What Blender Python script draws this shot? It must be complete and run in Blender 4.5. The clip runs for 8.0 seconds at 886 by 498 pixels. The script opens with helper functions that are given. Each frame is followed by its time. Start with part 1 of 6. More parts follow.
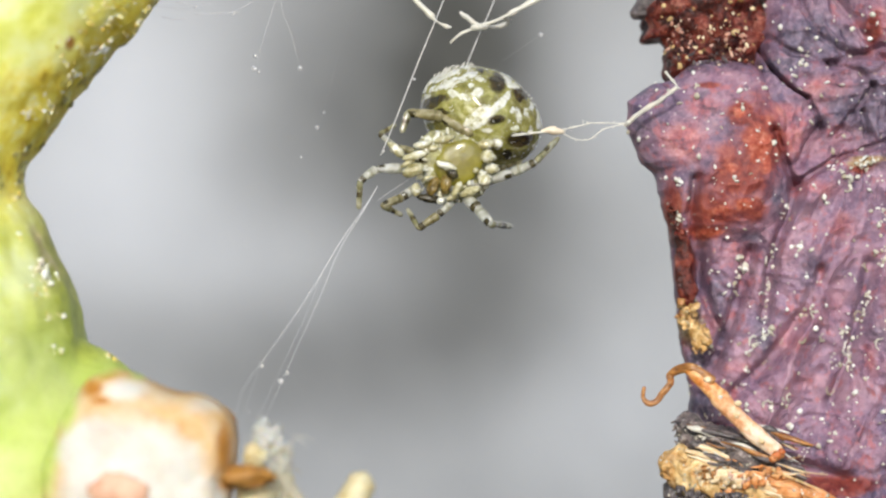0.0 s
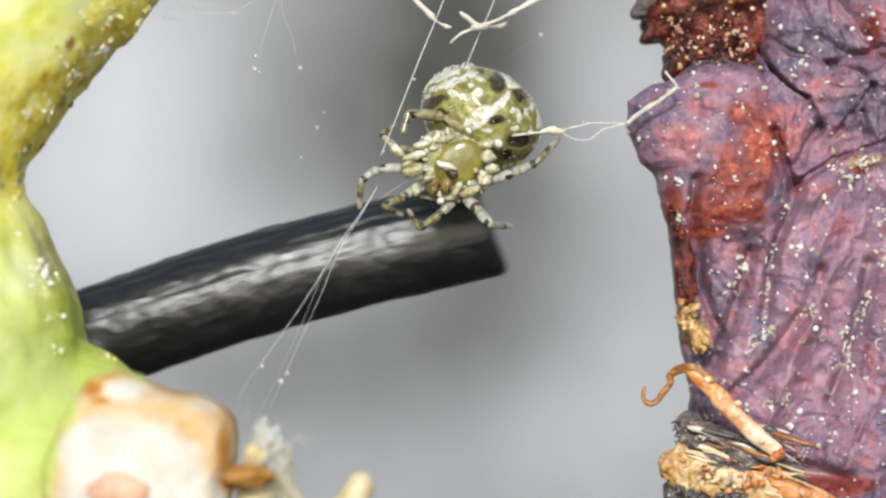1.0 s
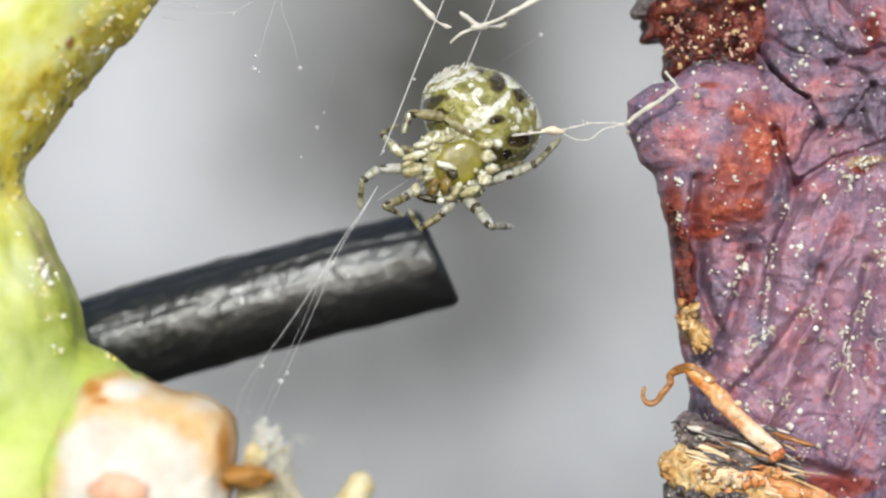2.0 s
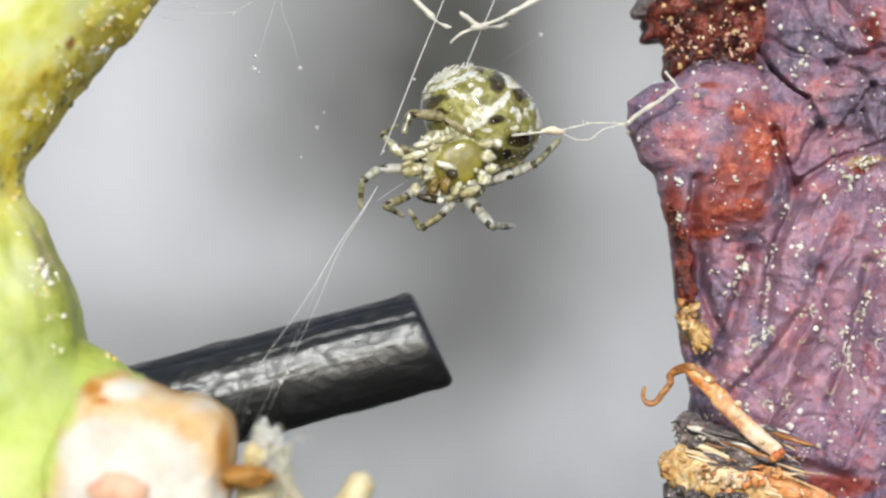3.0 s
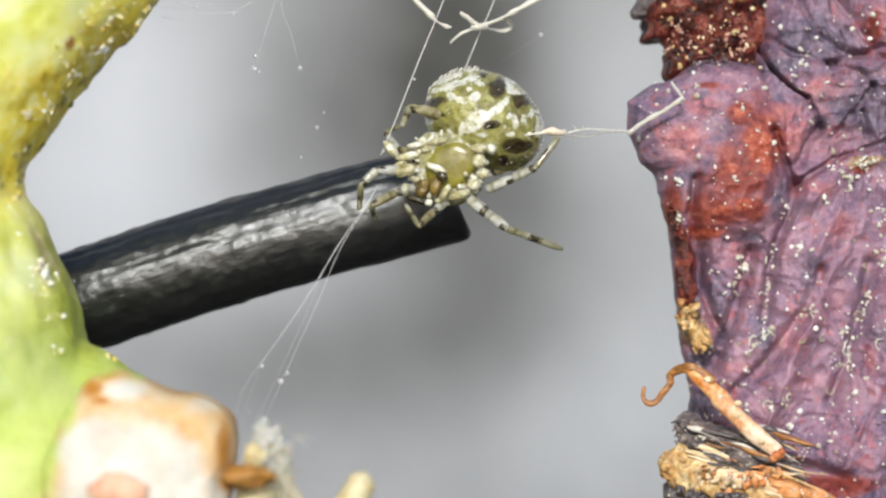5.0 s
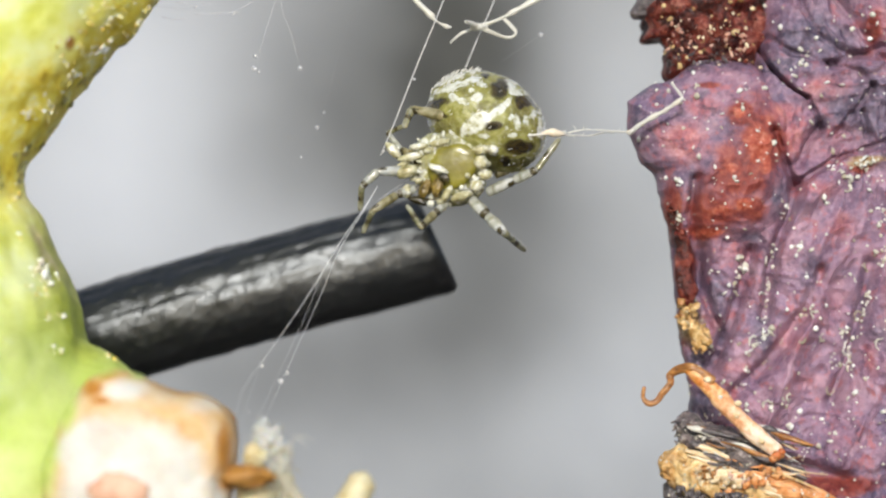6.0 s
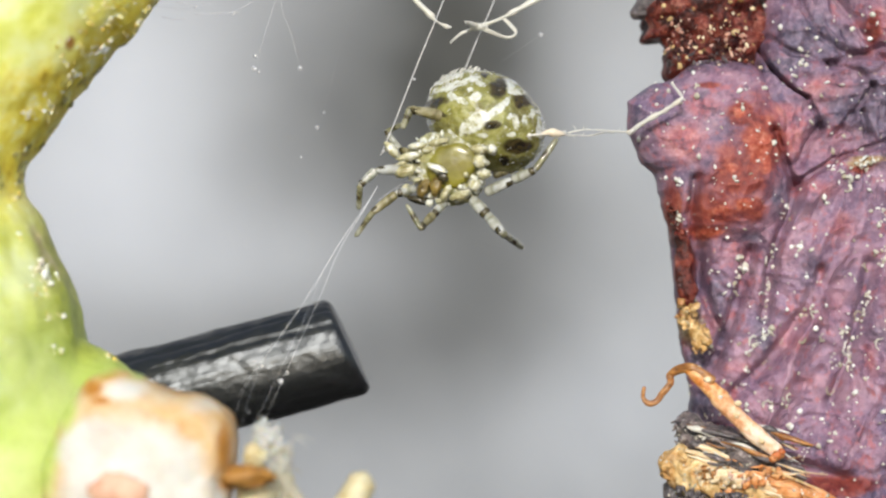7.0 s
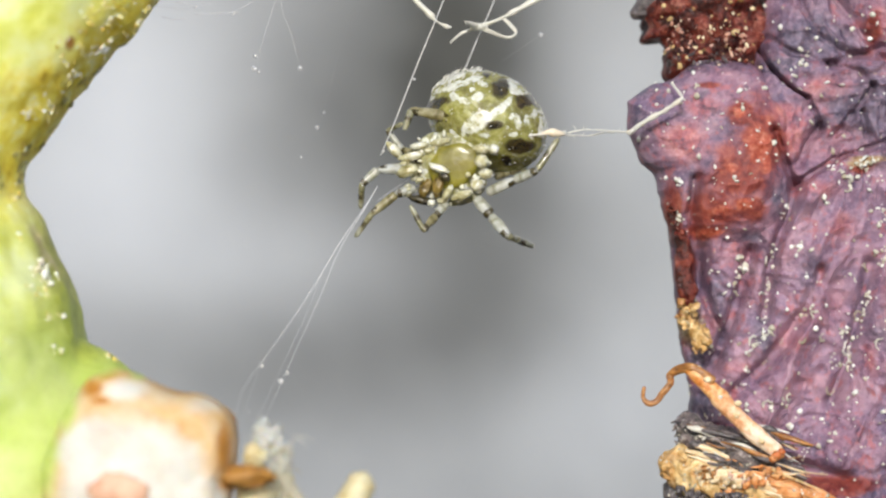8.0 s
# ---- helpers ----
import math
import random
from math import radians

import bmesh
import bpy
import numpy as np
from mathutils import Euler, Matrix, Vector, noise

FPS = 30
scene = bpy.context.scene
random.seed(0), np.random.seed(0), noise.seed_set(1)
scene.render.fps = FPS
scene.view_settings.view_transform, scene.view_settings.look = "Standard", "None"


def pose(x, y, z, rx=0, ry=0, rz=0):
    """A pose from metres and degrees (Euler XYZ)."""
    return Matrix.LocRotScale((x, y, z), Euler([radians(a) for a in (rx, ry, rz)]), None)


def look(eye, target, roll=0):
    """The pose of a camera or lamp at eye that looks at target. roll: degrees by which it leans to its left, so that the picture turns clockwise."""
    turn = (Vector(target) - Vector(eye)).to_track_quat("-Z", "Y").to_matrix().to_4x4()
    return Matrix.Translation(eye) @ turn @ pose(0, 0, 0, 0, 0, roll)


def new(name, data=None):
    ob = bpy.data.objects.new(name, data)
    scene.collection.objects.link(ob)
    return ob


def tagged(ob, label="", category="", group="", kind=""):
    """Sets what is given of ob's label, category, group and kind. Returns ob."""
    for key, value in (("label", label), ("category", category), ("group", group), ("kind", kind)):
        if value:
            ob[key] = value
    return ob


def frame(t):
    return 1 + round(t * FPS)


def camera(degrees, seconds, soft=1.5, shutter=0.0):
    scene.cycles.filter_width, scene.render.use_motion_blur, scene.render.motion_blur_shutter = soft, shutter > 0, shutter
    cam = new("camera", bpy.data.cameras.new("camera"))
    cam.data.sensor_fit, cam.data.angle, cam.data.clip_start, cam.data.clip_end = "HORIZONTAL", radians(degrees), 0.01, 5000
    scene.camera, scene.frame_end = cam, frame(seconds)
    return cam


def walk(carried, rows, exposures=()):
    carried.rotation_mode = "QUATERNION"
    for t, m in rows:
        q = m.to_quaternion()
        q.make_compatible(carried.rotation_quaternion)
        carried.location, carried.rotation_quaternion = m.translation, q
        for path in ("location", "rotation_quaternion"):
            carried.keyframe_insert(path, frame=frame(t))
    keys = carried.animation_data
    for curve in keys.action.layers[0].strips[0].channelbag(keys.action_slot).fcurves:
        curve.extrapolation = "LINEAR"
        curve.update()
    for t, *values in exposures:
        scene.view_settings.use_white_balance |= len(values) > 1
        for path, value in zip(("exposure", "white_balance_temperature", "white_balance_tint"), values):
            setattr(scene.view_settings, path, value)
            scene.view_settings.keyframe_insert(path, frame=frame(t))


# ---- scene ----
MM = 0.001

# ---- camera: a macro lens 40 mm from the subject, standing still ----
cam = camera(17.83, 8.0, soft=2.4, shutter=0.9)
cam.data.dof.use_dof = True
cam.data.dof.focus_distance = 39.6 * MM
cam.data.dof.aperture_fstop = 132.0
EYE = look((0, -40 * MM, 0), (0, 0, 0))
walk(cam, [(0.0, EYE), (8.0, EYE)], exposures=[(0.0, 0.06), (8.0, 0.06)])

# ---- world and sun ----
world = bpy.data.worlds.new("world")
scene.world = world
world.use_nodes = True
wt = world.node_tree
sky = wt.nodes.new("ShaderNodeTexSky")
sky.sky_type = "NISHITA"
sky.sun_disc = False
sky.sun_elevation = radians(25)
sky.sun_rotation = radians(183.6)
sky.air_density, sky.dust_density = 1.0, 1.0
wt.nodes["Background"].inputs["Strength"].default_value = 0.15
wt.links.new(sky.outputs[0], wt.nodes["Background"].inputs["Color"])

sun_data = bpy.data.lights.new("sun", "SUN")
sun_data.energy = 3.2
sun_data.angle = radians(9)
sun_data.color = (1.0, 0.98, 0.93)
sun = new("sun", sun_data)
sun.matrix_world = look((-0.06, -0.95, 0.45), (0, 0, 0))


# ---- numpy noise ----
def _hash(ix, iy, iz, seed):
    h = (ix * 374761393 + iy * 668265263 + iz * 2147483647 + seed * 974711) & 0x7FFFFFFF
    h = ((h ^ (h >> 13)) * 1274126177) & 0x7FFFFFFF
    h = ((h ^ (h >> 16)) * 2246822519) & 0x7FFFFFFF
    return (h & 0xFFFF) / 32767.5 - 1.0


def vnoise(p, scale=1.0, seed=0):
    """Smooth value noise, -1 to 1, of an (n, 3) array of millimetres."""
    q = np.asarray(p, float) * scale
    i = np.floor(q).astype(np.int64)
    f = q - i
    f = f * f * f * (f * (f * 6 - 15) + 10)
    out = 0
    for dx in (0, 1):
        for dy in (0, 1):
            for dz in (0, 1):
                w = (f[:, 0] if dx else 1 - f[:, 0]) * (f[:, 1] if dy else 1 - f[:, 1]) * (f[:, 2] if dz else 1 - f[:, 2])
                out = out + w * _hash(i[:, 0] + dx, i[:, 1] + dy, i[:, 2] + dz, seed)
    return out


def fbm(p, scale=1.0, octaves=4, seed=0):
    out, amp, total = 0, 1.0, 0
    for o in range(octaves):
        out = out + amp * vnoise(p, scale * 2 ** o, seed + 17 * o)
        total += amp
        amp *= 0.5
    return out / total


def smooth(a, b, x):
    t = np.clip((x - a) / (b - a), 0, 1)
    return t * t * (3 - 2 * t)


# ---- materials ----
def col(c):
    return (*c, 1.0)


class Nodes:
    """A small hand for node materials; coordinates in millimetres."""

    def __init__(self, name, rough=0.5, spec=0.5):
        self.m = bpy.data.materials.new(name)
        self.m.use_nodes = True
        self.t = self.m.node_tree
        self.b = self.t.nodes["Principled BSDF"]
        self.b.inputs["Roughness"].default_value = rough
        self.b.inputs["Specular IOR Level"].default_value = spec
        tc = self.t.nodes.new("ShaderNodeTexCoord")
        vm = self.t.nodes.new("ShaderNodeVectorMath")
        vm.operation = "MULTIPLY"
        vm.inputs[1].default_value = (1000, 1000, 1000)
        self.t.links.new(tc.outputs["Object"], vm.inputs[0])
        self.co = vm.outputs[0]

    def link(self, a, b):
        self.t.links.new(a, b)

    def noise(self, scale, detail=4, rough=0.55, stretch=None, turn=(0, 0, 0), distort=0.0):
        n = self.t.nodes.new("ShaderNodeTexNoise")
        n.inputs["Scale"].default_value = scale
        n.inputs["Detail"].default_value = detail
        n.inputs["Roughness"].default_value = rough
        n.inputs["Distortion"].default_value = distort
        src = self.co
        if stretch:
            mp = self.t.nodes.new("ShaderNodeMapping")
            mp.inputs["Scale"].default_value = stretch
            mp.inputs["Rotation"].default_value = [radians(a) for a in turn]
            self.link(src, mp.inputs["Vector"])
            src = mp.outputs[0]
        self.link(src, n.inputs["Vector"])
        return n.outputs["Fac"]

    def voronoi(self, scale, feature="F1"):
        n = self.t.nodes.new("ShaderNodeTexVoronoi")
        n.feature = feature
        n.inputs["Scale"].default_value = scale
        self.link(self.co, n.inputs["Vector"])
        return n.outputs["Distance"]

    def ramp(self, fac, stops):
        r = self.t.nodes.new("ShaderNodeValToRGB")
        e = r.color_ramp.elements
        while len(e) < len(stops):
            e.new(0.5)
        for k, (p, c) in enumerate(stops):
            e[k].position = p
            e[k].color = col(c) if not isinstance(c, float) else (c, c, c, 1)
        self.link(fac, r.inputs["Fac"])
        return r.outputs["Color"]

    def mix(self, fac, a, b, kind="MIX"):
        n = self.t.nodes.new("ShaderNodeMix")
        n.data_type = "RGBA"
        n.blend_type = kind
        for value, slot in ((fac, 0), (a, 6), (b, 7)):
            if isinstance(value, (int, float)):
                n.inputs[slot].default_value = value
            elif isinstance(value, tuple):
                n.inputs[slot].default_value = col(value)
            else:
                self.link(value, n.inputs[slot])
        return n.outputs[2]

    def math(self, op, a, b, c=None):
        n = self.t.nodes.new("ShaderNodeMath")
        n.operation = op
        for k, value in enumerate((a, b, c)):
            if value is None:
                continue
            if isinstance(value, (int, float)):
                n.inputs[k].default_value = value
            else:
                self.link(value, n.inputs[k])
        return n.outputs[0]

    def span(self, value, lo, hi):
        n = self.t.nodes.new("ShaderNodeMapRange")
        n.interpolation_type = "SMOOTHSTEP"
        n.inputs["From Min"].default_value, n.inputs["From Max"].default_value = (lo, hi) if lo < hi else (hi, lo)
        n.inputs["To Min"].default_value, n.inputs["To Max"].default_value = (0, 1) if lo < hi else (1, 0)
        self.link(value, n.inputs["Value"])
        return n.outputs[0]

    def attr(self, name):
        n = self.t.nodes.new("ShaderNodeAttribute")
        n.attribute_name = name
        return n.outputs["Fac"]

    def random(self):
        return self.t.nodes.new("ShaderNodeObjectInfo").outputs["Random"]

    def island(self):
        return self.t.nodes.new("ShaderNodeNewGeometry").outputs["Random Per Island"]

    def base(self, c):
        if isinstance(c, tuple):
            self.b.inputs["Base Color"].default_value = col(c)
        else:
            self.link(c, self.b.inputs["Base Color"])

    def gloss(self, c):
        self.link(c, self.b.inputs["Roughness"])

    def bump(self, height, strength=0.5, dist=0.02):
        """dist in millimetres."""
        n = self.t.nodes.new("ShaderNodeBump")
        n.inputs["Strength"].default_value = strength
        n.inputs["Distance"].default_value = dist * MM
        self.link(height, n.inputs["Height"])
        if self.b.inputs["Normal"].is_linked:
            self.link(self.b.inputs["Normal"].links[0].from_socket, n.inputs["Normal"])
        self.link(n.outputs[0], self.b.inputs["Normal"])

    def soft(self, weight, radius_mm, tint=(1, 0.6, 0.3)):
        self.b.inputs["Subsurface Weight"].default_value = weight
        self.b.inputs["Subsurface Radius"].default_value = tint
        self.b.inputs["Subsurface Scale"].default_value = radius_mm * MM


def mat_backdrop():
    n = Nodes("grey_board", 0.9, 0.1)
    fine = n.noise(0.5, 3, 0.6)
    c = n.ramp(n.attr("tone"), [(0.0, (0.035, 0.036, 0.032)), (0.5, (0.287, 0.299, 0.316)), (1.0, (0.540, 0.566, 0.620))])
    n.base(n.mix(0.12, c, n.ramp(fine, [(0.3, (0.1, 0.1, 0.1)), (0.7, (0.4, 0.4, 0.4))])))
    return n.m


def mat_stem():
    n = Nodes("green_stem", 0.42, 0.5)
    big = n.noise(0.5, 3)
    fine = n.noise(5, 5, 0.65)
    cloud = n.noise(1.3, 3, 0.5)
    green = n.ramp(big, [(0.3, (0.29, 0.41, 0.03)), (0.46, (0.40, 0.51, 0.08)), (0.62, (0.54, 0.62, 0.23))])
    fleck = n.ramp(fine, [(0.35, (0.38, 0.44, 0.04)), (0.6, (0.63, 0.69, 0.21))])
    c = n.mix(0.25, green, fleck)
    sep = n.t.nodes.new("ShaderNodeSeparateXYZ")
    n.link(n.co, sep.inputs[0])
    # yellower above, with pale clouds
    yellow = n.ramp(n.mix(0.3, cloud, fine), [(0.36, (0.64, 0.65, 0.10)), (0.46, (0.76, 0.79, 0.23)), (0.58, (0.81, 0.86, 0.45))])
    c = n.mix(n.math("MULTIPLY", n.span(sep.outputs[2], -1.5, -0.1), 0.85), c, yellow)

    def around(at, wobble, inner, outer, tint_):
        d = n.t.nodes.new("ShaderNodeVectorMath")
        d.operation = "DISTANCE"
        n.link(n.co, d.inputs[0])
        d.inputs[1].default_value = at
        near = n.math("MULTIPLY_ADD", n.noise(2.4, 5, 0.7), wobble, n.math("ADD", d.outputs["Value"], -0.5 * wobble))
        return n.mix(n.span(near, outer, inner), c, tint_)

    # weathered olive along the waist, a blown highlight painted pale below it
    olive = n.ramp(fine, [(0.36, (0.30, 0.30, 0.025)), (0.62, (0.50, 0.50, 0.08))])
    c = around((-5.029, -2.600, -0.217), 1.0, 0.35, 1.0, olive)
    c = around((-4.943, -2.800, -1.072), 0.9, 0.30, 0.85, n.ramp(fine, [(0.36, (0.27, 0.32, 0.02)), (0.62, (0.42, 0.48, 0.06))]))
    c = around((-5.175, -5.000, -1.499), 0.8, 0.2, 1.0, (0.80, 0.84, 0.62))
    c = around((-5.380, -4.900, -0.274), 0.6, 0.05, 0.45, (0.62, 0.52, 0.04))
    c = around((-5.315, -2.900, 0.119), 0.7, 0.05, 0.32, n.ramp(fine, [(0.36, (0.42, 0.34, 0.08)), (0.6, (0.68, 0.60, 0.30))]))
    c = around((-5.181, -2.800, -0.156), 0.7, 0.04, 0.26, n.ramp(fine, [(0.36, (0.44, 0.36, 0.10)), (0.6, (0.66, 0.58, 0.30))]))
    # a weathered ochre band along the upper flank
    ochre = n.ramp(n.noise(3.4, 6, 0.7), [(0.3, (0.40, 0.26, 0.02)), (0.40, (0.70, 0.53, 0.035)), (0.52, (0.84, 0.73, 0.10)), (0.66, (0.90, 0.88, 0.46))])
    along = n.math("MULTIPLY_ADD", sep.outputs[2], -0.66, n.math("MULTIPLY", sep.outputs[0], 0.75))
    along = n.math("MULTIPLY_ADD", n.noise(1.1, 5, 0.65), 1.6, along)
    band = n.math("MULTIPLY", n.span(along, -5.1, -4.45), n.span(sep.outputs[2], 0.1, 1.0))
    c = n.mix(band, c, ochre)
    # a small brown pit
    c = around((-4.847, -3.300, 2.680), 0.16, 0.04, 0.13, (0.36, 0.16, 0.02))
    n.base(c)
    n.bump(fine, 0.5, 0.05)
    n.bump(n.noise(22, 3), 0.35, 0.015)
    n.soft(0.4, 0.5, (0.9, 0.9, 0.45))
    return n.m


def mat_rim():
    """Callus of the cut: cream, peach, amber and green by attributes."""
    n = Nodes("peach_callus", 0.55, 0.3)
    f = n.noise(1.8, 5, 0.65)
    g = n.noise(6, 4, 0.6)
    c = n.ramp(f, [(0.30, (0.50, 0.23, 0.06)), (0.45, (0.62, 0.40, 0.18)), (0.65, (0.70, 0.55, 0.36))])
    cream = n.ramp(f, [(0.3, (0.60, 0.52, 0.41)), (0.5, (0.64, 0.62, 0.56)), (0.75, (0.67, 0.66, 0.62))])
    c = n.mix(n.attr("cream"), c, cream)
    c = n.mix(n.attr("amber"), c, n.ramp(g, [(0.3, (0.34, 0.11, 0.012)), (0.6, (0.52, 0.24, 0.04))]))
    c = n.mix(n.attr("green"), c, n.ramp(g, [(0.3, (0.42, 0.52, 0.08)), (0.6, (0.56, 0.65, 0.20))]))
    n.base(c)
    n.bump(f, 0.4, 0.06)
    n.bump(g, 0.5, 0.03)
    n.soft(0.25, 0.25)
    return n.m


def mat_pith():
    n = Nodes("pinkish_pith", 0.55, 0.3)
    f = n.noise(3, 4)
    n.base(n.ramp(f, [(0.3, (0.5, 0.24, 0.14)), (0.7, (0.74, 0.5, 0.36))]))
    n.bump(f, 0.5, 0.05)
    return n.m


def mat_crystal():
    n = Nodes("white_flakes", 0.22, 0.6)
    n.base(n.ramp(n.island(), [(0.0, (0.62, 0.55, 0.36)), (0.4, (0.8, 0.78, 0.68)), (1.0, (0.88, 0.88, 0.84))]))
    n.soft(0.2, 0.05)
    return n.m


def mat_speck():
    n = Nodes("dull_white_speck", 0.3, 0.5)
    n.base(n.ramp(n.island(), [(0.0, (0.40, 0.36, 0.25)), (0.5, (0.60, 0.59, 0.52)), (1.0, (0.80, 0.80, 0.76))]))
    return n.m


def mat_scale():
    n = Nodes("ochre_and_white_scales", 0.24, 0.6)
    n.base(n.ramp(n.island(), [(0.0, (0.62, 0.44, 0.06)), (0.3, (0.74, 0.58, 0.14)), (0.6, (0.80, 0.73, 0.38)), (0.8, (0.84, 0.83, 0.72)), (1.0, (0.88, 0.88, 0.84))]))
    n.soft(0.2, 0.05)
    return n.m


def mat_tan_fleck():
    n = Nodes("tan_flecks", 0.35, 0.5)
    n.base(n.ramp(n.island(), [(0.0, (0.28, 0.15, 0.05)), (0.5, (0.55, 0.40, 0.18)), (1.0, (0.78, 0.7, 0.5))]))
    return n.m


def mat_dark_bark():
    n = Nodes("grey_black_bark", 0.45, 0.5)
    f = n.noise(3.0, 6, 0.72, stretch=(0.5, 2, 2), distort=0.6)
    g = n.noise(10, 5, 0.75)
    a = n.ramp(f, [(0.38, (0.010, 0.011, 0.012)), (0.47, (0.055, 0.045, 0.05)), (0.56, (0.22, 0.16, 0.17)), (0.66, (0.66, 0.60, 0.54))])
    n.base(n.mix(0.3, a, n.ramp(g, [(0.4, (0.01, 0.01, 0.01)), (0.7, (0.6, 0.52, 0.44))])))
    n.bump(f, 0.8, 0.10)
    n.bump(g, 0.7, 0.04)
    return n.m


def mat_torn_bark():
    n = Nodes("crumbly_torn_bark", 0.42, 0.5)
    f = n.noise(2.4, 6, 0.72, distort=0.6)
    g = n.noise(9, 5, 0.75)
    a = n.ramp(f, [(0.32, (0.02, 0.014, 0.010)), (0.40, (0.22, 0.10, 0.03)), (0.48, (0.62, 0.31, 0.07)), (0.57, (0.86, 0.60, 0.25)), (0.70, (0.90, 0.80, 0.58))])
    n.base(n.mix(0.3, a, n.ramp(g, [(0.36, (0.03, 0.02, 0.01)), (0.48, (0.42, 0.24, 0.10)), (0.62, (0.88, 0.78, 0.58))])))
    n.bump(f, 0.8, 0.12)
    n.bump(g, 0.8, 0.05)
    return n.m


def mat_crust():
    n = Nodes("whitish_crust", 0.5, 0.4)
    n.base(n.ramp(n.island(), [(0.0, (0.5, 0.42, 0.24)), (0.5, (0.62, 0.60, 0.5)), (1.0, (0.72, 0.73, 0.70))]))
    n.b.inputs["Alpha"].default_value = 0.5
    n.soft(0.3, 0.08)
    return n.m


def mat_leaf():
    n = Nodes("shrivelled_purple_skin", 0.42, 0.45)
    big = n.noise(0.8, 4, 0.6, distort=0.8)
    patch = n.noise(2.3, 5, 0.62, distort=0.7)
    mid = n.noise(4.2, 6, 0.72, distort=0.3)
    fine = n.noise(13, 5, 0.75)
    purple = n.ramp(big, [(0.34, (0.12, 0.10, 0.175)), (0.45, (0.20, 0.125, 0.20)), (0.54, (0.255, 0.11, 0.165)), (0.66, (0.34, 0.12, 0.14))])
    veil = n.ramp(patch, [(0.32, (0.085, 0.075, 0.135)), (0.42, (0.18, 0.125, 0.20)), (0.53, (0.28, 0.175, 0.25)), (0.66, (0.43, 0.29, 0.36))])
    c = n.mix(0.6, purple, veil)
    rose = n.ramp(mid, [(0.34, (0.20, 0.075, 0.11)), (0.48, (0.38, 0.125, 0.15)), (0.64, (0.55, 0.24, 0.23))])
    c = n.mix(n.attr("pink"), c, rose)
    c = n.mix(n.attr("slate"), c, n.ramp(mid, [(0.34, (0.030, 0.029, 0.050)), (0.46, (0.080, 0.074, 0.118)), (0.60, (0.17, 0.150, 0.215))]))
    bloom = n.attr("bloom")
    c = n.mix(n.math("MULTIPLY", bloom, 0.6), c, n.ramp(n.mix(0.4, patch, mid), [(0.34, (0.20, 0.13, 0.21)), (0.47, (0.34, 0.215, 0.31)), (0.6, (0.46, 0.28, 0.36))]))
    sparse = n.math("MULTIPLY_ADD", bloom, -0.35, 0.6)
    # fine mottling: lilac bloom, dark pores and rose flecks
    c = n.mix(n.math("MULTIPLY", n.span(fine, 0.50, 0.64), 0.42), c, (0.46, 0.31, 0.385))
    c = n.mix(n.math("MULTIPLY", n.span(mid, 0.47, 0.34), sparse), c, (0.07, 0.05, 0.085))
    c = n.mix(n.math("MULTIPLY", n.span(fine, 0.46, 0.33), sparse), c, (0.05, 0.03, 0.06))
    c = n.mix(n.math("MULTIPLY", n.span(n.noise(5.5, 4, 0.6), 0.54, 0.66), n.math("MULTIPLY_ADD", n.attr("slate"), -0.5, 0.55)), c, (0.46, 0.13, 0.13))
    # the rusty stain
    red = n.ramp(n.mix(0.4, mid, fine), [(0.34, (0.07, 0.012, 0.012)), (0.44, (0.16, 0.022, 0.016)), (0.53, (0.27, 0.045, 0.022)), (0.64, (0.44, 0.13, 0.07))])
    edge = n.math("MULTIPLY_ADD", n.math("ADD", patch, fine), 0.55, n.math("ADD", n.attr("red"), -0.55))
    c = n.mix(n.math("MULTIPLY", n.span(edge, 0.08, 0.85), 0.9), c, red)
    rusty = n.math("MULTIPLY_ADD", n.math("ADD", patch, mid), 0.9, n.math("ADD", n.attr("rust"), -0.9))
    c = n.mix(n.math("MULTIPLY", n.span(rusty, 0.15, 0.9), 0.8), c, n.ramp(fine, [(0.36, (0.27, 0.036, 0.020)), (0.5, (0.45, 0.088, 0.042)), (0.64, (0.62, 0.24, 0.16))]))
    tan = n.ramp(fine, [(0.3, (0.15, 0.062, 0.0124)), (0.6, (0.46, 0.33, 0.18))])
    c = n.mix(n.attr("tan"), c, tan)
    n.base(c)
    n.bump(mid, 0.6, 0.06)
    n.bump(fine, 0.7, 0.035)
    n.gloss(n.ramp(mid, [(0.3, 0.26), (0.7, 0.46)]))
    n.soft(0.08, 0.08, (1, 0.3, 0.2))
    return n.m


def mat_red_bark():
    n = Nodes("dark_red_torn_layer", 0.3, 0.5)
    f = n.noise(3.0, 5, 0.7)
    g = n.noise(12, 4, 0.7)
    c = n.ramp(f, [(0.36, (0.008, 0.003, 0.003)), (0.47, (0.07, 0.007, 0.005)), (0.56, (0.21, 0.028, 0.016)), (0.68, (0.48, 0.20, 0.15))])
    n.base(n.mix(0.22, c, n.ramp(g, [(0.45, (0.02, 0.004, 0.004)), (0.75, (0.36, 0.14, 0.08))])))
    n.bump(f, 0.8, 0.12)
    n.bump(g, 0.6, 0.04)
    return n.m


def mat_fibre(name, lo, mid, hi, rough=0.34, stretch=(0.5, 6, 6)):
    n = Nodes(name, rough, 0.4)
    f = n.noise(2.0, 4, 0.6, stretch=stretch)
    g = n.noise(11.0, 4, 0.7)
    n.base(n.mix(0.45, n.ramp(f, [(0.3, lo), (0.5, mid), (0.7, hi)]), n.ramp(g, [(0.3, lo), (0.65, hi)])))
    n.bump(f, 0.6, 0.05)
    n.bump(g, 0.5, 0.02)
    n.soft(0.15, 0.1)
    return n.m


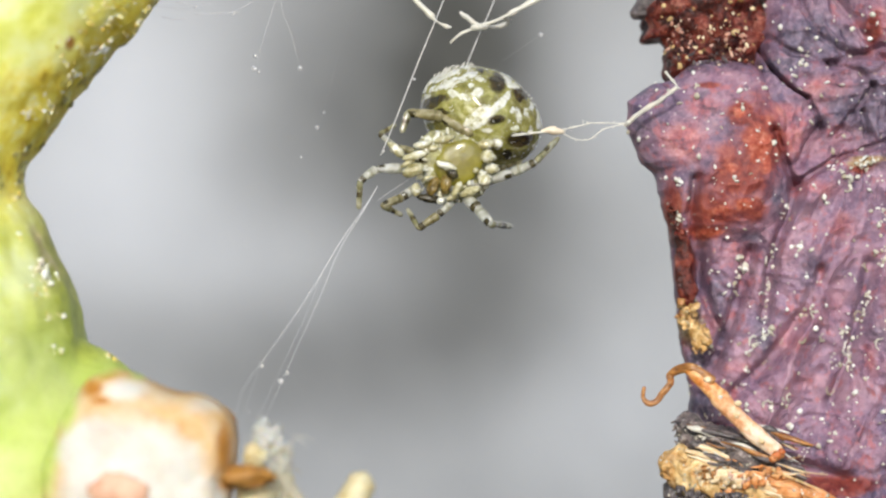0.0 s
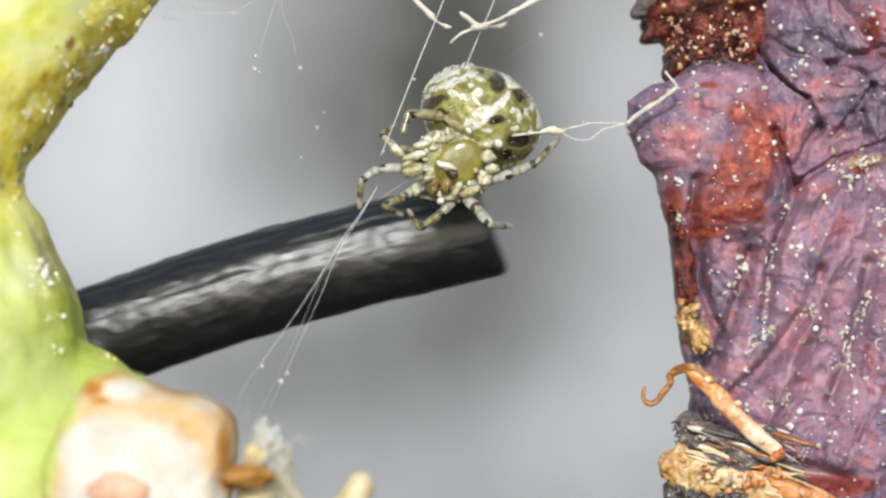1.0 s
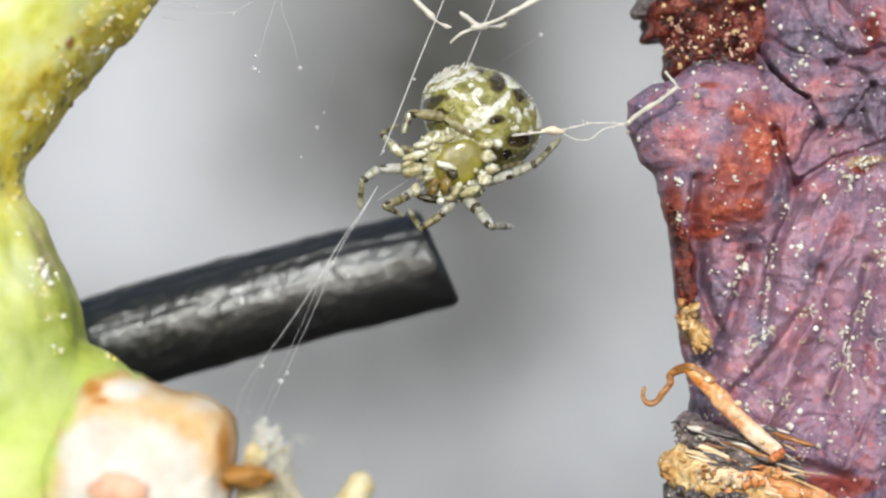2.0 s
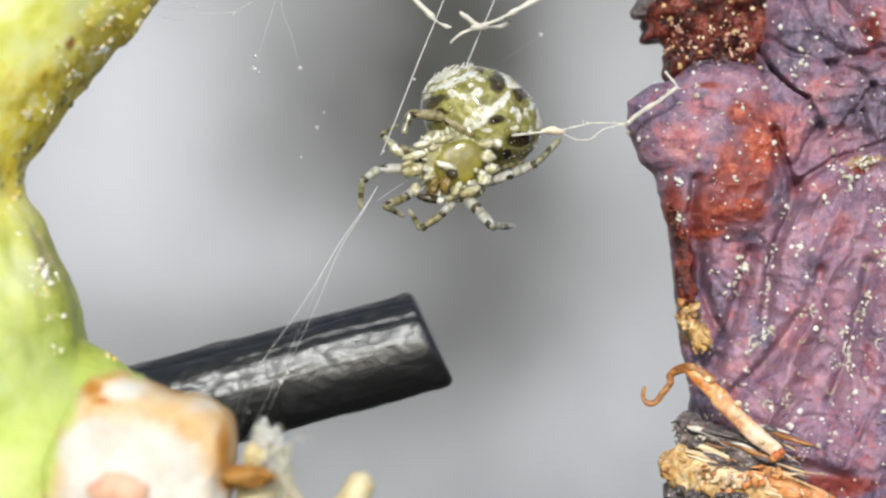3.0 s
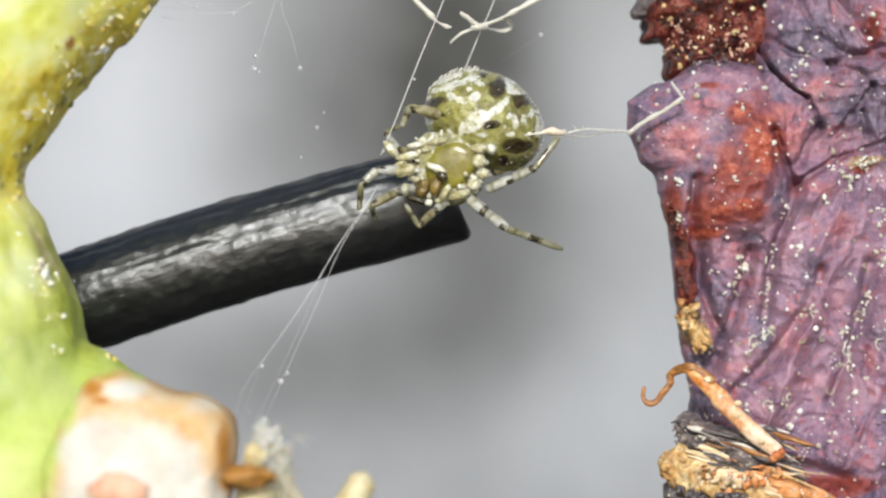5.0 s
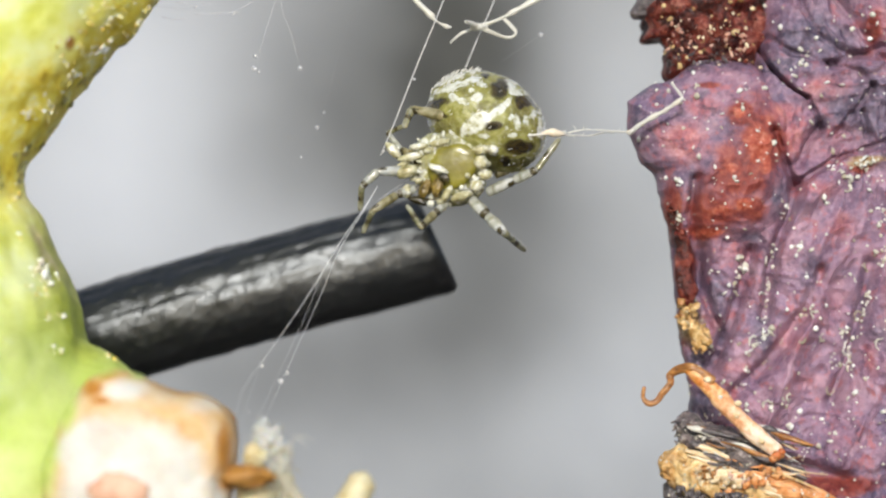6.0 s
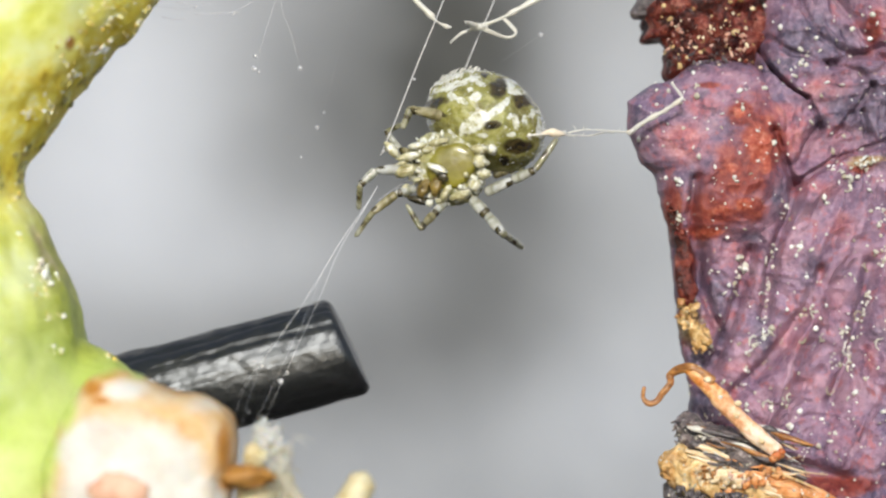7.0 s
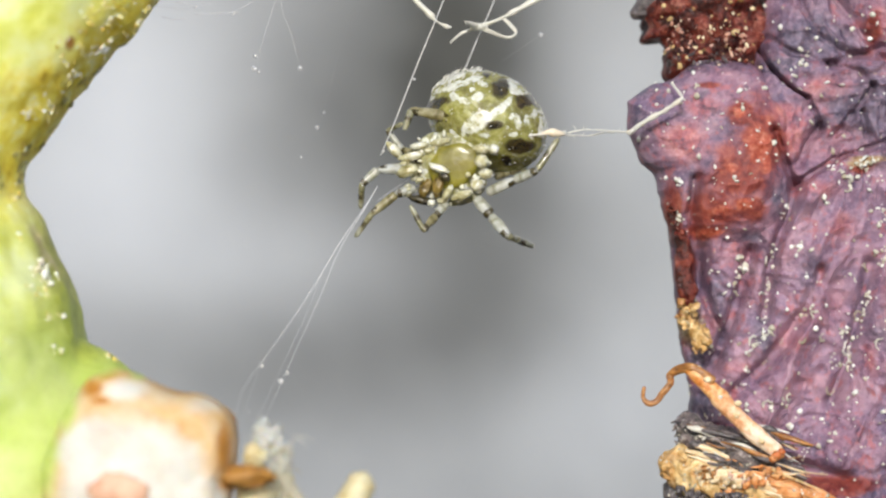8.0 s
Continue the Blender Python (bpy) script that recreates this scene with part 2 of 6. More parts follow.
def mat_wire():
    n = Nodes("black_rubber", 0.34, 0.95)
    streak = n.noise(3.0, 5, 0.65, stretch=(0.2, 4.5, 4.5))
    crumple = n.noise(11, 4, 0.6, stretch=(0.55, 1, 1), turn=(0, 18, 0))
    n.base(n.ramp(crumple, [(0.3, (0.005, 0.0051, 0.0053)), (0.7, (0.013, 0.0133, 0.0138))]))
    n.bump(streak, 0.35, 0.03)
    n.bump(crumple, 0.75, 0.013)
    n.bump(n.noise(24, 3), 0.3, 0.004)
    n.gloss(n.ramp(crumple, [(0.3, 0.31), (0.7, 0.42)]))
    n.b.inputs["Specular Tint"].default_value = col((0.94, 0.98, 1.0))
    return n.m


def mat_silk(name, c, alpha):
    n = Nodes(name, 0.3, 0.6)
    n.base(c)
    n.b.inputs["Alpha"].default_value = alpha
    n.soft(0.3, 0.02, (1, 1, 1))
    return n.m


def mat_skin(name, pale):
    """Glassy mottled spider skin; white and black pigment by attributes."""
    n = Nodes(name, 0.26, 0.6)
    f = n.noise(3.0, 5, 0.62, distort=0.7)
    g = n.noise(11, 4, 0.7)
    c = n.ramp(f, [(0.3, (0.10, 0.085, 0.022)), (0.45, (0.20, 0.19, 0.042)), (0.58, (0.30, 0.295, 0.068)), (0.72, (0.44, 0.435, 0.18))])
    c = n.mix(0.28, c, n.ramp(g, [(0.38, (0.06, 0.045, 0.015)), (0.52, (0.32, 0.29, 0.10)), (0.66, (0.66, 0.65, 0.48))]))
    c = n.mix(pale, c, (0.6, 0.58, 0.42))
    white = n.span(n.math("MULTIPLY_ADD", g, 2.2, n.attr("white")), 1.45, 2.05)
    c = n.mix(white, c, n.ramp(g, [(0.36, (0.50, 0.49, 0.34)), (0.6, (0.72, 0.73, 0.68))]))
    dark = n.span(n.math("MULTIPLY_ADD", g, 0.8, n.attr("dark")), 0.58, 1.10)
    c = n.mix(dark, c, n.ramp(g, [(0.36, (0.012, 0.009, 0.002)), (0.62, (0.066, 0.048, 0.012))]))
    n.base(c)
    n.bump(g, 0.5, 0.04)
    n.bump(n.noise(4.5, 3), 0.6, 0.07)
    n.soft(0.25, 0.10, (0.9, 0.8, 0.3))
    n.b.inputs["Coat Weight"].default_value = 0.6
    n.b.inputs["Coat Roughness"].default_value = 0.1
    return n.m


def mat_plain(name, lo, hi, rough, scale=8, soft=0.2, coat=0.3, spec=0.5):
    n = Nodes(name, rough, spec)
    f = n.noise(scale, 4, 0.6)
    n.base(n.ramp(f, [(0.3, lo), (0.7, hi)]))
    n.bump(f, 0.7, 0.04)
    if soft:
        n.soft(soft, 0.06, (0.9, 0.8, 0.5))
    n.b.inputs["Coat Weight"].default_value = coat
    n.b.inputs["Coat Roughness"].default_value = 0.1
    return n.m


BACKDROP = mat_backdrop()
STEM, RIM, PITH, CRYSTAL = mat_stem(), mat_rim(), mat_pith(), mat_crystal()
CRUST, TAN, TORN, SCALE, SPECK = mat_crust(), mat_tan_fleck(), mat_torn_bark(), mat_scale(), mat_speck()
CHAR_BARK = mat_dark_bark()
LEAF, RED = mat_leaf(), mat_red_bark()
ORANGE = mat_fibre("orange_fibre", (0.30, 0.06, 0.008), (0.64, 0.22, 0.045), (0.86, 0.52, 0.26))
BROWN = mat_fibre("brown_fibre", (0.07, 0.018, 0.005), (0.29, 0.10, 0.018), (0.54, 0.28, 0.09))
CREAM = mat_fibre("cream_fibre", (0.5, 0.28, 0.10), (0.78, 0.58, 0.32), (0.88, 0.78, 0.60))
CHAR = mat_fibre("dark_grey_bark", (0.015, 0.013, 0.014), (0.06, 0.05, 0.055), (0.22, 0.19, 0.19))
def mat_peeled():
    """Orange wood fibre that goes over into cream where it is peeled."""
    n = Nodes("orange_and_cream_fibre", 0.36, 0.4)
    f = n.noise(2.2, 5, 0.65, stretch=(1, 1, 1))
    g = n.noise(9.0, 5, 0.7)
    orange = n.ramp(n.mix(0.5, f, g), [(0.36, (0.28, 0.06, 0.010)), (0.46, (0.56, 0.19, 0.035)), (0.58, (0.80, 0.46, 0.20))])
    cream = n.ramp(n.mix(0.5, f, g), [(0.37, (0.56, 0.24, 0.08)), (0.45, (0.78, 0.53, 0.33)), (0.56, (0.85, 0.74, 0.63))])
    n.base(n.mix(n.attr("cream"), orange, cream))
    n.bump(f, 0.5, 0.05)
    n.bump(g, 0.5, 0.03)
    n.soft(0.15, 0.1)
    return n.m


PEELED = mat_peeled()
KNOB = mat_fibre("dark_amber_knob", (0.20, 0.08, 0.012), (0.33, 0.145, 0.025), (0.46, 0.24, 0.06), 0.4, (1, 1, 1))
SCAB = mat_fibre("orange_red_scab", (0.30, 0.05, 0.012), (0.46, 0.11, 0.03), (0.60, 0.22, 0.07), 0.35, (1, 1, 1))
CHIP = mat_fibre("olive_bark_chip", (0.10, 0.085, 0.02), (0.24, 0.20, 0.05), (0.44, 0.38, 0.14), 0.5, (1, 1, 1))
SHOOT = mat_fibre("pale_yellow_shoot", (0.42, 0.28, 0.07), (0.62, 0.55, 0.32), (0.70, 0.68, 0.52), 0.5, (1, 1, 1))
PINKISH = mat_fibre("pinkish_tan_flake", (0.22, 0.07, 0.05), (0.50, 0.24, 0.18), (0.74, 0.52, 0.40), 0.3, (1, 1, 1))
RUBBER = mat_wire()
SILK = mat_silk("pale_silk", (0.82, 0.82, 0.82), 0.6)
FAINT = mat_silk("faint_silk", (0.8, 0.8, 0.82), 0.3)
CREAM_SILK = mat_silk("cream_silk", (0.80, 0.69, 0.53), 0.9)
FLUFF = mat_silk("white_silk_fluff", (0.80, 0.78, 0.70), 0.72)
ABDOMEN = mat_skin("olive_glassy_skin", 0.0)
CHEST = mat_skin("pale_olive_glassy_skin", 0.25)
STERNUM = mat_plain("yellow_green_shield", (0.13, 0.11, 0.010), (0.26, 0.235, 0.025), 0.34, 2.4, 0.3, 0.2)
MOUTH = mat_plain("amber_brown_mouthparts", (0.05, 0.032, 0.006), (0.27, 0.19, 0.045), 0.3, 5, 0.3, 0.2)
WHITE = mat_plain("painted_white_glint", (0.46, 0.44, 0.28), (0.76, 0.76, 0.68), 0.18, 10, 0.2, 0.7)
DARK = mat_plain("black_brown_patch", (0.016, 0.013, 0.006), (0.07, 0.055, 0.02), 0.25, 10, 0.0, 0.4)
def mat_glassy(name, lo, mid, hi, rough, through_light, scale=5):
    """Half-clear limb skin with cloudy white and olive inside."""
    n = Nodes(name, rough, 0.6)
    f = n.noise(scale, 5, 0.7, distort=0.5)
    n.base(n.ramp(f, [(0.32, lo), (0.5, mid), (0.66, hi)]))
    n.bump(f, 0.5, 0.04)
    if through_light:
        n.b.inputs["Transmission Weight"].default_value = through_light
        n.b.inputs["IOR"].default_value = 1.3
    else:
        n.soft(0.5, 0.14, (1, 0.95, 0.7))
    n.b.inputs["Coat Weight"].default_value = 1.0
    n.b.inputs["Coat Roughness"].default_value = 0.06
    return n.m


GLASSY = mat_glassy("milky_cream_joint", (0.20, 0.17, 0.05), (0.48, 0.45, 0.27), (0.84, 0.84, 0.78), 0.16, 0.0, 4.5)
LIMB = mat_glassy("pale_glassy_limb", (0.30, 0.29, 0.17), (0.58, 0.58, 0.49), (0.84, 0.85, 0.81), 0.16, 0.5)
LIMB_BROWN = mat_glassy("brown_olive_limb", (0.12, 0.10, 0.035), (0.27, 0.235, 0.11), (0.44, 0.40, 0.25), 0.2, 0.3)
LIMB_TIP = mat_glassy("grey_olive_limb", (0.18, 0.165, 0.06), (0.36, 0.345, 0.20), (0.56, 0.55, 0.42), 0.2, 0.5)


# ---- mesh helpers (all lengths in millimetres) ----
def mesh_of(name, verts, faces, mats, smooth_shade=True, slots=None):
    me = bpy.data.meshes.new(name)
    me.from_pydata([tuple(float(c) * MM for c in v) for v in verts], [], [tuple(int(i) for i in f) for f in faces])
    for m in (mats if isinstance(mats, (list, tuple)) else [mats]):
        me.materials.append(m)
    if slots is not None:
        me.polygons.foreach_set("material_index", [int(s) for s in slots])
    me.polygons.foreach_set("use_smooth", [smooth_shade] * len(me.polygons))
    me.update()
    return me


def part(name, geo, mats, parent=None, label="", smooth_shade=True, slots=None):
    ob = new(name, mesh_of(name, geo[0], geo[1], mats, smooth_shade, slots))
    if parent:
        ob.parent = parent
    if label:
        tagged(ob, label)
    return ob


def spline(pts, n):
    """Catmull-Rom through rows of numbers, n samples."""
    p = np.array(pts, float)
    p = np.vstack([2 * p[0] - p[1], p, 2 * p[-1] - p[-2]])
    t = np.linspace(0, len(pts) - 1, n)
    i = np.minimum(t.astype(int), len(pts) - 2)
    u = (t - i)[:, None]
    a, b, c, d = p[i], p[i + 1], p[i + 2], p[i + 3]
    return 0.5 * (2 * b + (c - a) * u + (2 * a - 5 * b + 4 * c - d) * u ** 2 + (3 * b - a - 3 * c + d) * u ** 3)


def tube(path, radii, sides=12, rough=0.0, rscale=3.0, seed=0, flat=1.0, ring_side=(0, -1, 0)):
    """A closed tube round a path, with rounded ends."""
    path, radii = np.array(path, float), np.array(radii, float)
    tan = np.gradient(path, axis=0)
    tan /= np.linalg.norm(tan, axis=1)[:, None] + 1e-12
    side = np.array(ring_side, float)
    a = side - (tan @ side)[:, None] * tan
    a /= np.linalg.norm(a, axis=1)[:, None] + 1e-12
    b = np.cross(tan, a)
    ang = np.linspace(0, 2 * np.pi, sides, endpoint=False)
    v = (path[:, None, :] + radii[:, None, None] * (np.cos(ang)[None, :, None] * a[:, None, :] * flat + np.sin(ang)[None, :, None] * b[:, None, :])).reshape(-1, 3)
    if rough:
        c = np.repeat(path, sides, axis=0)
        out = v - c
        v = c + out * (1 + rough * fbm(v, rscale, 3, seed))[:, None]
    n = len(path)
    k = np.arange(sides)
    faces = []
    for r in range(n - 1):
        faces += [(r * sides + i, r * sides + (i + 1) % sides, (r + 1) * sides + (i + 1) % sides, (r + 1) * sides + i) for i in k]
    verts = list(v)
    verts += [path[0] - tan[0] * radii[0] * 0.4, path[-1] + tan[-1] * radii[-1] * 0.4]
    s, e = len(verts) - 2, len(verts) - 1
    faces += [(s, (i + 1) % sides, i) for i in k]
    faces += [(e, (n - 1) * sides + i, (n - 1) * sides + (i + 1) % sides) for i in k]
    return verts, faces


def ball(centre, radii, rows=14, cols=20, turn=None, rough=0.0, rscale=3.0, seed=0):
    u = np.linspace(0, np.pi, rows + 1)[1:-1]
    w = np.linspace(0, 2 * np.pi, cols, endpoint=False)
    v = np.stack([np.outer(np.sin(u), np.cos(w)).ravel(), np.outer(np.sin(u), np.sin(w)).ravel(), np.outer(np.cos(u), np.ones(cols)).ravel()], 1)
    v = np.vstack([v, [[0, 0, 1], [0, 0, -1]]])
    if rough:
        v = v * (1 + rough * fbm(v + np.array(centre) + seed * 7.3, rscale, 3, seed))[:, None]
    v = v * np.array(radii)
    if turn is not None:
        v = v @ np.array(turn.to_3x3()).T
    v = v + np.array(centre)
    f = []
    for r in range(rows - 2):
        f += [(r * cols + i, (r + 1) * cols + i, (r + 1) * cols + (i + 1) % cols, r * cols + (i + 1) % cols) for i in range(cols)]
    top, bot = len(v) - 2, len(v) - 1
    f += [(top, i, (i + 1) % cols) for i in range(cols)]
    f += [(bot, (rows - 2) * cols + (i + 1) % cols, (rows - 2) * cols + i) for i in range(cols)]
    return list(v), f


def join(geos):
    verts, faces = [], []
    for v, f in geos:
        o = len(verts)
        verts += list(v)
        faces += [tuple(i + o for i in q) for q in f]
    return verts, faces


def set_attr(ob, name, values):
    a = ob.data.attributes.new(name, "FLOAT", "POINT")
    a.data.foreach_set("value", np.asarray(values, np.float32))


def grain(c, size, rng, seed):
    """A small uneven crumb."""
    r = [size * rng.uniform(0.45, 1.5) for _ in range(3)]
    return ball(c, r, 5, 7, Euler((rng.uniform(0, 6), rng.uniform(0, 6), rng.uniform(0, 6))).to_matrix(), 0.6, 1.9, seed)


# ---- setting: a grey board on an unseen dark slab added to cut bounce light ----
FLOOR_Z = -14.0


# soft dark and pale blotches on the board: centre, spread across and up, strength
BLOTCHES = [
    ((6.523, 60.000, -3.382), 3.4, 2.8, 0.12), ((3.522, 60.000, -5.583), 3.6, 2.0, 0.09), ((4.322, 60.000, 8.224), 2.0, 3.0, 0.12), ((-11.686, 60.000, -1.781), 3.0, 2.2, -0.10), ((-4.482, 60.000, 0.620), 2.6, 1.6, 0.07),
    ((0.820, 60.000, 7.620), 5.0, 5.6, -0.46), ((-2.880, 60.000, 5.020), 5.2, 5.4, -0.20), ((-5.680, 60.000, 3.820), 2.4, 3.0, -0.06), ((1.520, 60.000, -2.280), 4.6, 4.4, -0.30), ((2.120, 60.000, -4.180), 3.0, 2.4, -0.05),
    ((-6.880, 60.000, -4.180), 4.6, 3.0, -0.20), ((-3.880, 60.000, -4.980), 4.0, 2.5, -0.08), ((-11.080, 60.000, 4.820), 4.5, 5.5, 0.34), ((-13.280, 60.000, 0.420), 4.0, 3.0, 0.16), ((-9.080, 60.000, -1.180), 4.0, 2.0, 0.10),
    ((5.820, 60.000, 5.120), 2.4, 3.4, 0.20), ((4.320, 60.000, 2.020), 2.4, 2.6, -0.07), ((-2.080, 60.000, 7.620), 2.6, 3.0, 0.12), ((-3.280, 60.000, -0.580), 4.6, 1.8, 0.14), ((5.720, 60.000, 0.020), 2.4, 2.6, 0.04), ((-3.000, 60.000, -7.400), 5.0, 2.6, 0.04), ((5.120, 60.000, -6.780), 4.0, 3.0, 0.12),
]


def build_backdrop():
    prof = [(60, z) for z in np.linspace(FLOOR_Z, 80, 150)]
    xs = np.linspace(-110, 110, 221)
    n, m = len(prof), len(xs)
    v = [(x, y, z) for y, z in prof for x in xs] + [(x, y + 1.5, z) for y, z in prof for x in xs]
    f = []
    for i in range(n - 1):
        for k in range(m - 1):
            a = i * m + k
            f.append((a, a + 1, a + m + 1, a + m))
            a += n * m
            f.append((a, a + m, a + m + 1, a + 1))
    o = n * m
    for i in range(n - 1):
        f.append((i * m, (i + 1) * m, o + (i + 1) * m, o + i * m))
        f.append((i * m + m - 1, o + i * m + m - 1, o + (i + 1) * m + m - 1, (i + 1) * m + m - 1))
    for k in range(m - 1):
        f.append((k, o + k, o + k + 1, k + 1))
        a = (n - 1) * m + k
        f.append((a, a + 1, o + a + 1, o + a))
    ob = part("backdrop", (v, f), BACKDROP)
    tagged(ob, "blotchy grey board standing behind the plants", "backdrop", kind="structure")
    p = np.array(v)
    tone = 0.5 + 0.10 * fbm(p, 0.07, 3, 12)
    for (x, _, z), w, h, k in BLOTCHES:
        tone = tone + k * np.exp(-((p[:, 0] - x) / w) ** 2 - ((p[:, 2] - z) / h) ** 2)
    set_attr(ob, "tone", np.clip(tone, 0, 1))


build_backdrop()


def build_blocker():
    # out of view; added so that undersides get little light from below
    n = Nodes("dark_blocker", 0.55, 0.4)
    f = n.noise(0.25, 5, 0.65, stretch=(0.3, 2, 2))
    n.base(n.ramp(f, [(0.3, (0.022, 0.020, 0.018)), (0.7, (0.06, 0.055, 0.05))]))
    n.bump(f, 0.3, 0.1)
    a, b, t = 450, 18, FLOOR_Z
    xs = [-a, a]
    v = [(x, y, z) for z in (t - b, t) for y in (-500, 160) for x in xs]
    f = [(0, 2, 3, 1), (4, 5, 7, 6), (0, 1, 5, 4), (1, 3, 7, 5), (3, 2, 6, 7), (2, 0, 4, 6)]
    ob = part("bounce_blocker", (v, f), n.m, smooth_shade=False)
    tagged(ob, "unseen dark slab under the plants, added to cut light from below", "table top", kind="structure")


build_blocker()


# ---- the green stem with its cut stub ----
def build_stem():
    rows = [
        (*(-7.212, -2.200, -14.281), 1.9), (*(-7.363, -2.200, -8.006), 2.0), (*(-7.532, -2.300, -4.215), 2.5), (*(-7.512, -2.400, -2.399), 2.75), (*(-7.512, -2.400, -1.196), 2.68),
        (*(-7.588, -2.400, -0.218), 2.42), (*(-7.663, -2.400, 0.835), 2.06), (*(-7.419, -2.300, 1.968), 2.0), (*(-6.759, -2.200, 2.880), 1.98),
        (*(-5.943, -2.100, 3.798), 1.93), (*(-4.970, -2.000, 4.948), 1.88), (*(-3.754, -2.000, 6.544), 1.6), (*(-2.766, -2.000, 8.216), 1.45),
    ]
    s = spline(rows, 200)
    v, f = tube(s[:, :3], s[:, 3], 128)
    v = np.array(v)
    c = np.vstack([np.repeat(s[:, :3], 128, axis=0), s[:1, :3], s[-1:, :3]])
    out = v - c
    d = fbm(v, 0.9, 3, 3) * 0.045 + fbm(v, 2.4, 3, 6) * 0.032 + fbm(v, 5.0, 3, 4) * 0.024
    v = c + out * (1 + d)[:, None]
    node = ball((-4.995, -2.500, -3.188), (1.52, 1.6, 1.92), 60, 80, None, 0.05, 1.2, 9)
    side = ball((-5.900, -2.900, -3.300), (1.9, 1.85, 2.1), 50, 60, None, 0.05, 1.2, 10)
    stem = part("green_stem", join([(v, f), node, side]), STEM)
    weld = stem.modifiers.new("weld", "REMESH")
    weld.mode, weld.voxel_size, weld.use_smooth_shade = "VOXEL", 0.06 * MM, True
    ease = stem.modifiers.new("ease", "SMOOTH")
    ease.factor, ease.iterations = 0.5, 13
    tagged(stem, "yellow-green plant stem with a cut stub, speckled with white", "plant stem")
    return stem


stem = build_stem()


def build_stub(stem):
    """The swollen cut stub: one mass with a cream face, a peach rim and amber stains."""
    outline = [(-5.015, -4.900, -2.732), (-4.839, -4.900, -2.276), (-4.593, -4.900, -1.854), (-4.383, -4.900, -1.594), (-4.067, -4.900, -1.503), (-3.750, -4.900, -1.636), (-3.399, -4.900, -1.798), (-3.048, -4.900, -1.840), (-2.760, -4.900, -1.974), (-2.606, -4.900, -2.212), (-2.585, -4.900, -2.521), (-2.641, -4.900, -2.873), (-2.732, -4.900, -3.294), (-3.189, -4.900, -3.680), (-3.856, -4.900, -3.821), (-4.523, -4.900, -3.645), (-4.930, -4.900, -3.224)]
    mid = np.array((-3.786, -4.900, -2.788))
    n, rings, back = 220, 70, 26
    edge = spline(outline + outline[:1], n + 1)[:-1]
    t = np.sin(np.linspace(0.01, np.pi / 2, rings))
    pts = mid[None, None, :] + (edge - mid)[None, :, :] * t[:, None, None]
    dome = np.sqrt(np.clip(1 - t ** 5, 0, 1))
    pts[..., 1] = -4.75 - 0.62 * dome[:, None]
    # the rim stands a little proud of the face on the outer side
    rim = np.exp(-((t - 0.80) / 0.10) ** 2)[:, None] * np.clip(0.3 + (edge[:, 0] - mid[0]) * 0.4 + (edge[:, 2] - mid[2]) * 0.5, 0, 1)[None, :]
    pts[..., 1] -= 0.06 * rim
    s = np.linspace(0, 1, back + 1)[1:]
    side = edge[None, :, :] + (mid - edge)[None, :, :] * (0.30 * s ** 2)[:, None, None]
    side[..., 1] = -4.75 + 2.7 * s[:, None]
    v = np.vstack([pts.reshape(-1, 3), side.reshape(-1, 3)])
    v = v + np.array((1, 0.6, 1)) * (0.05 * fbm(v, 1.8, 4, 15) * smooth(0.2, 0.9, np.repeat(np.concatenate([t, np.ones(back)]), n)))[:, None]
    v[:, 1] += 0.06 * fbm(v, 2.4, 4, 16)
    v = np.vstack([v, [[mid[0], -5.37, mid[2]]]])
    f = [(i + (r + 1) * n, (i + 1) % n + (r + 1) * n, (i + 1) % n + r * n, i + r * n) for r in range(rings + back - 1) for i in range(n)]
    f += [(i, (i + 1) % n, len(v) - 1) for i in range(n)]
    f.append(tuple((rings + back - 1) * n + i for i in range(n)))
    stub = part("cut_stub", (v, f), RIM, stem, "cream cut wood face with a lumpy peach-brown callus")
    x, z = v[:, 0], v[:, 2]
    wob = 0.3 * fbm(v, 1.6, 4, 52)

    def spots(rows, lo=0.35, hi=1.25):
        out = np.zeros(len(v))
        for (cx, _, cz), rx, rz in rows:
            out = np.maximum(out, 1 - smooth(lo, hi, np.hypot((x - cx) / rx, (z - cz) / rz) + wob))
        return out

    front = smooth(-4.2, -4.9, v[:, 1])
    set_attr(stub, "cream", np.maximum(spots([((-3.777, -5.300, -2.840), 1.02, 0.80), ((-4.194, -5.300, -2.493), 0.6, 0.42), ((-3.152, -5.300, -3.187), 0.5, 0.6)], 0.75, 1.15), np.maximum(spots([((-3.930, -5.000, -1.744), 0.27, 0.14)]), 0.6 * spots([((-2.943, -4.9, -1.931), 0.32, 0.12)]))) * front)
    set_attr(stub, "amber", np.maximum(spots([((-4.34, -4.9, -1.707), 0.16, 0.12), ((-4.172, -4.9, -1.566), 0.18, 0.06), ((-4.188, -5.0, -1.863), 0.14, 0.06), ((-2.711, -4.900, -2.451), 0.09, 0.42), ((-2.641, -4.900, -2.873), 0.16, 0.16)]), 0.35 * (1 - front)))
    set_attr(stub, "green", np.maximum(spots([((-4.930, -4.900, -2.451), 0.22, 0.9), ((-4.678, -4.900, -1.960), 0.18, 0.34), ((-4.466, -4.800, -1.507), 0.5, 0.10), ((-3.640, -4.800, -1.580), 0.28, 0.06)], 0.3, 1.3), (1 - front) * (x < mid[0])))
    part("pith", ball((-4.002, -5.400, -2.984), (0.36, 0.10, 0.24), 24, 32, None, 0.3, 1.8, 6), PITH, stem, "pinkish-brown pith")
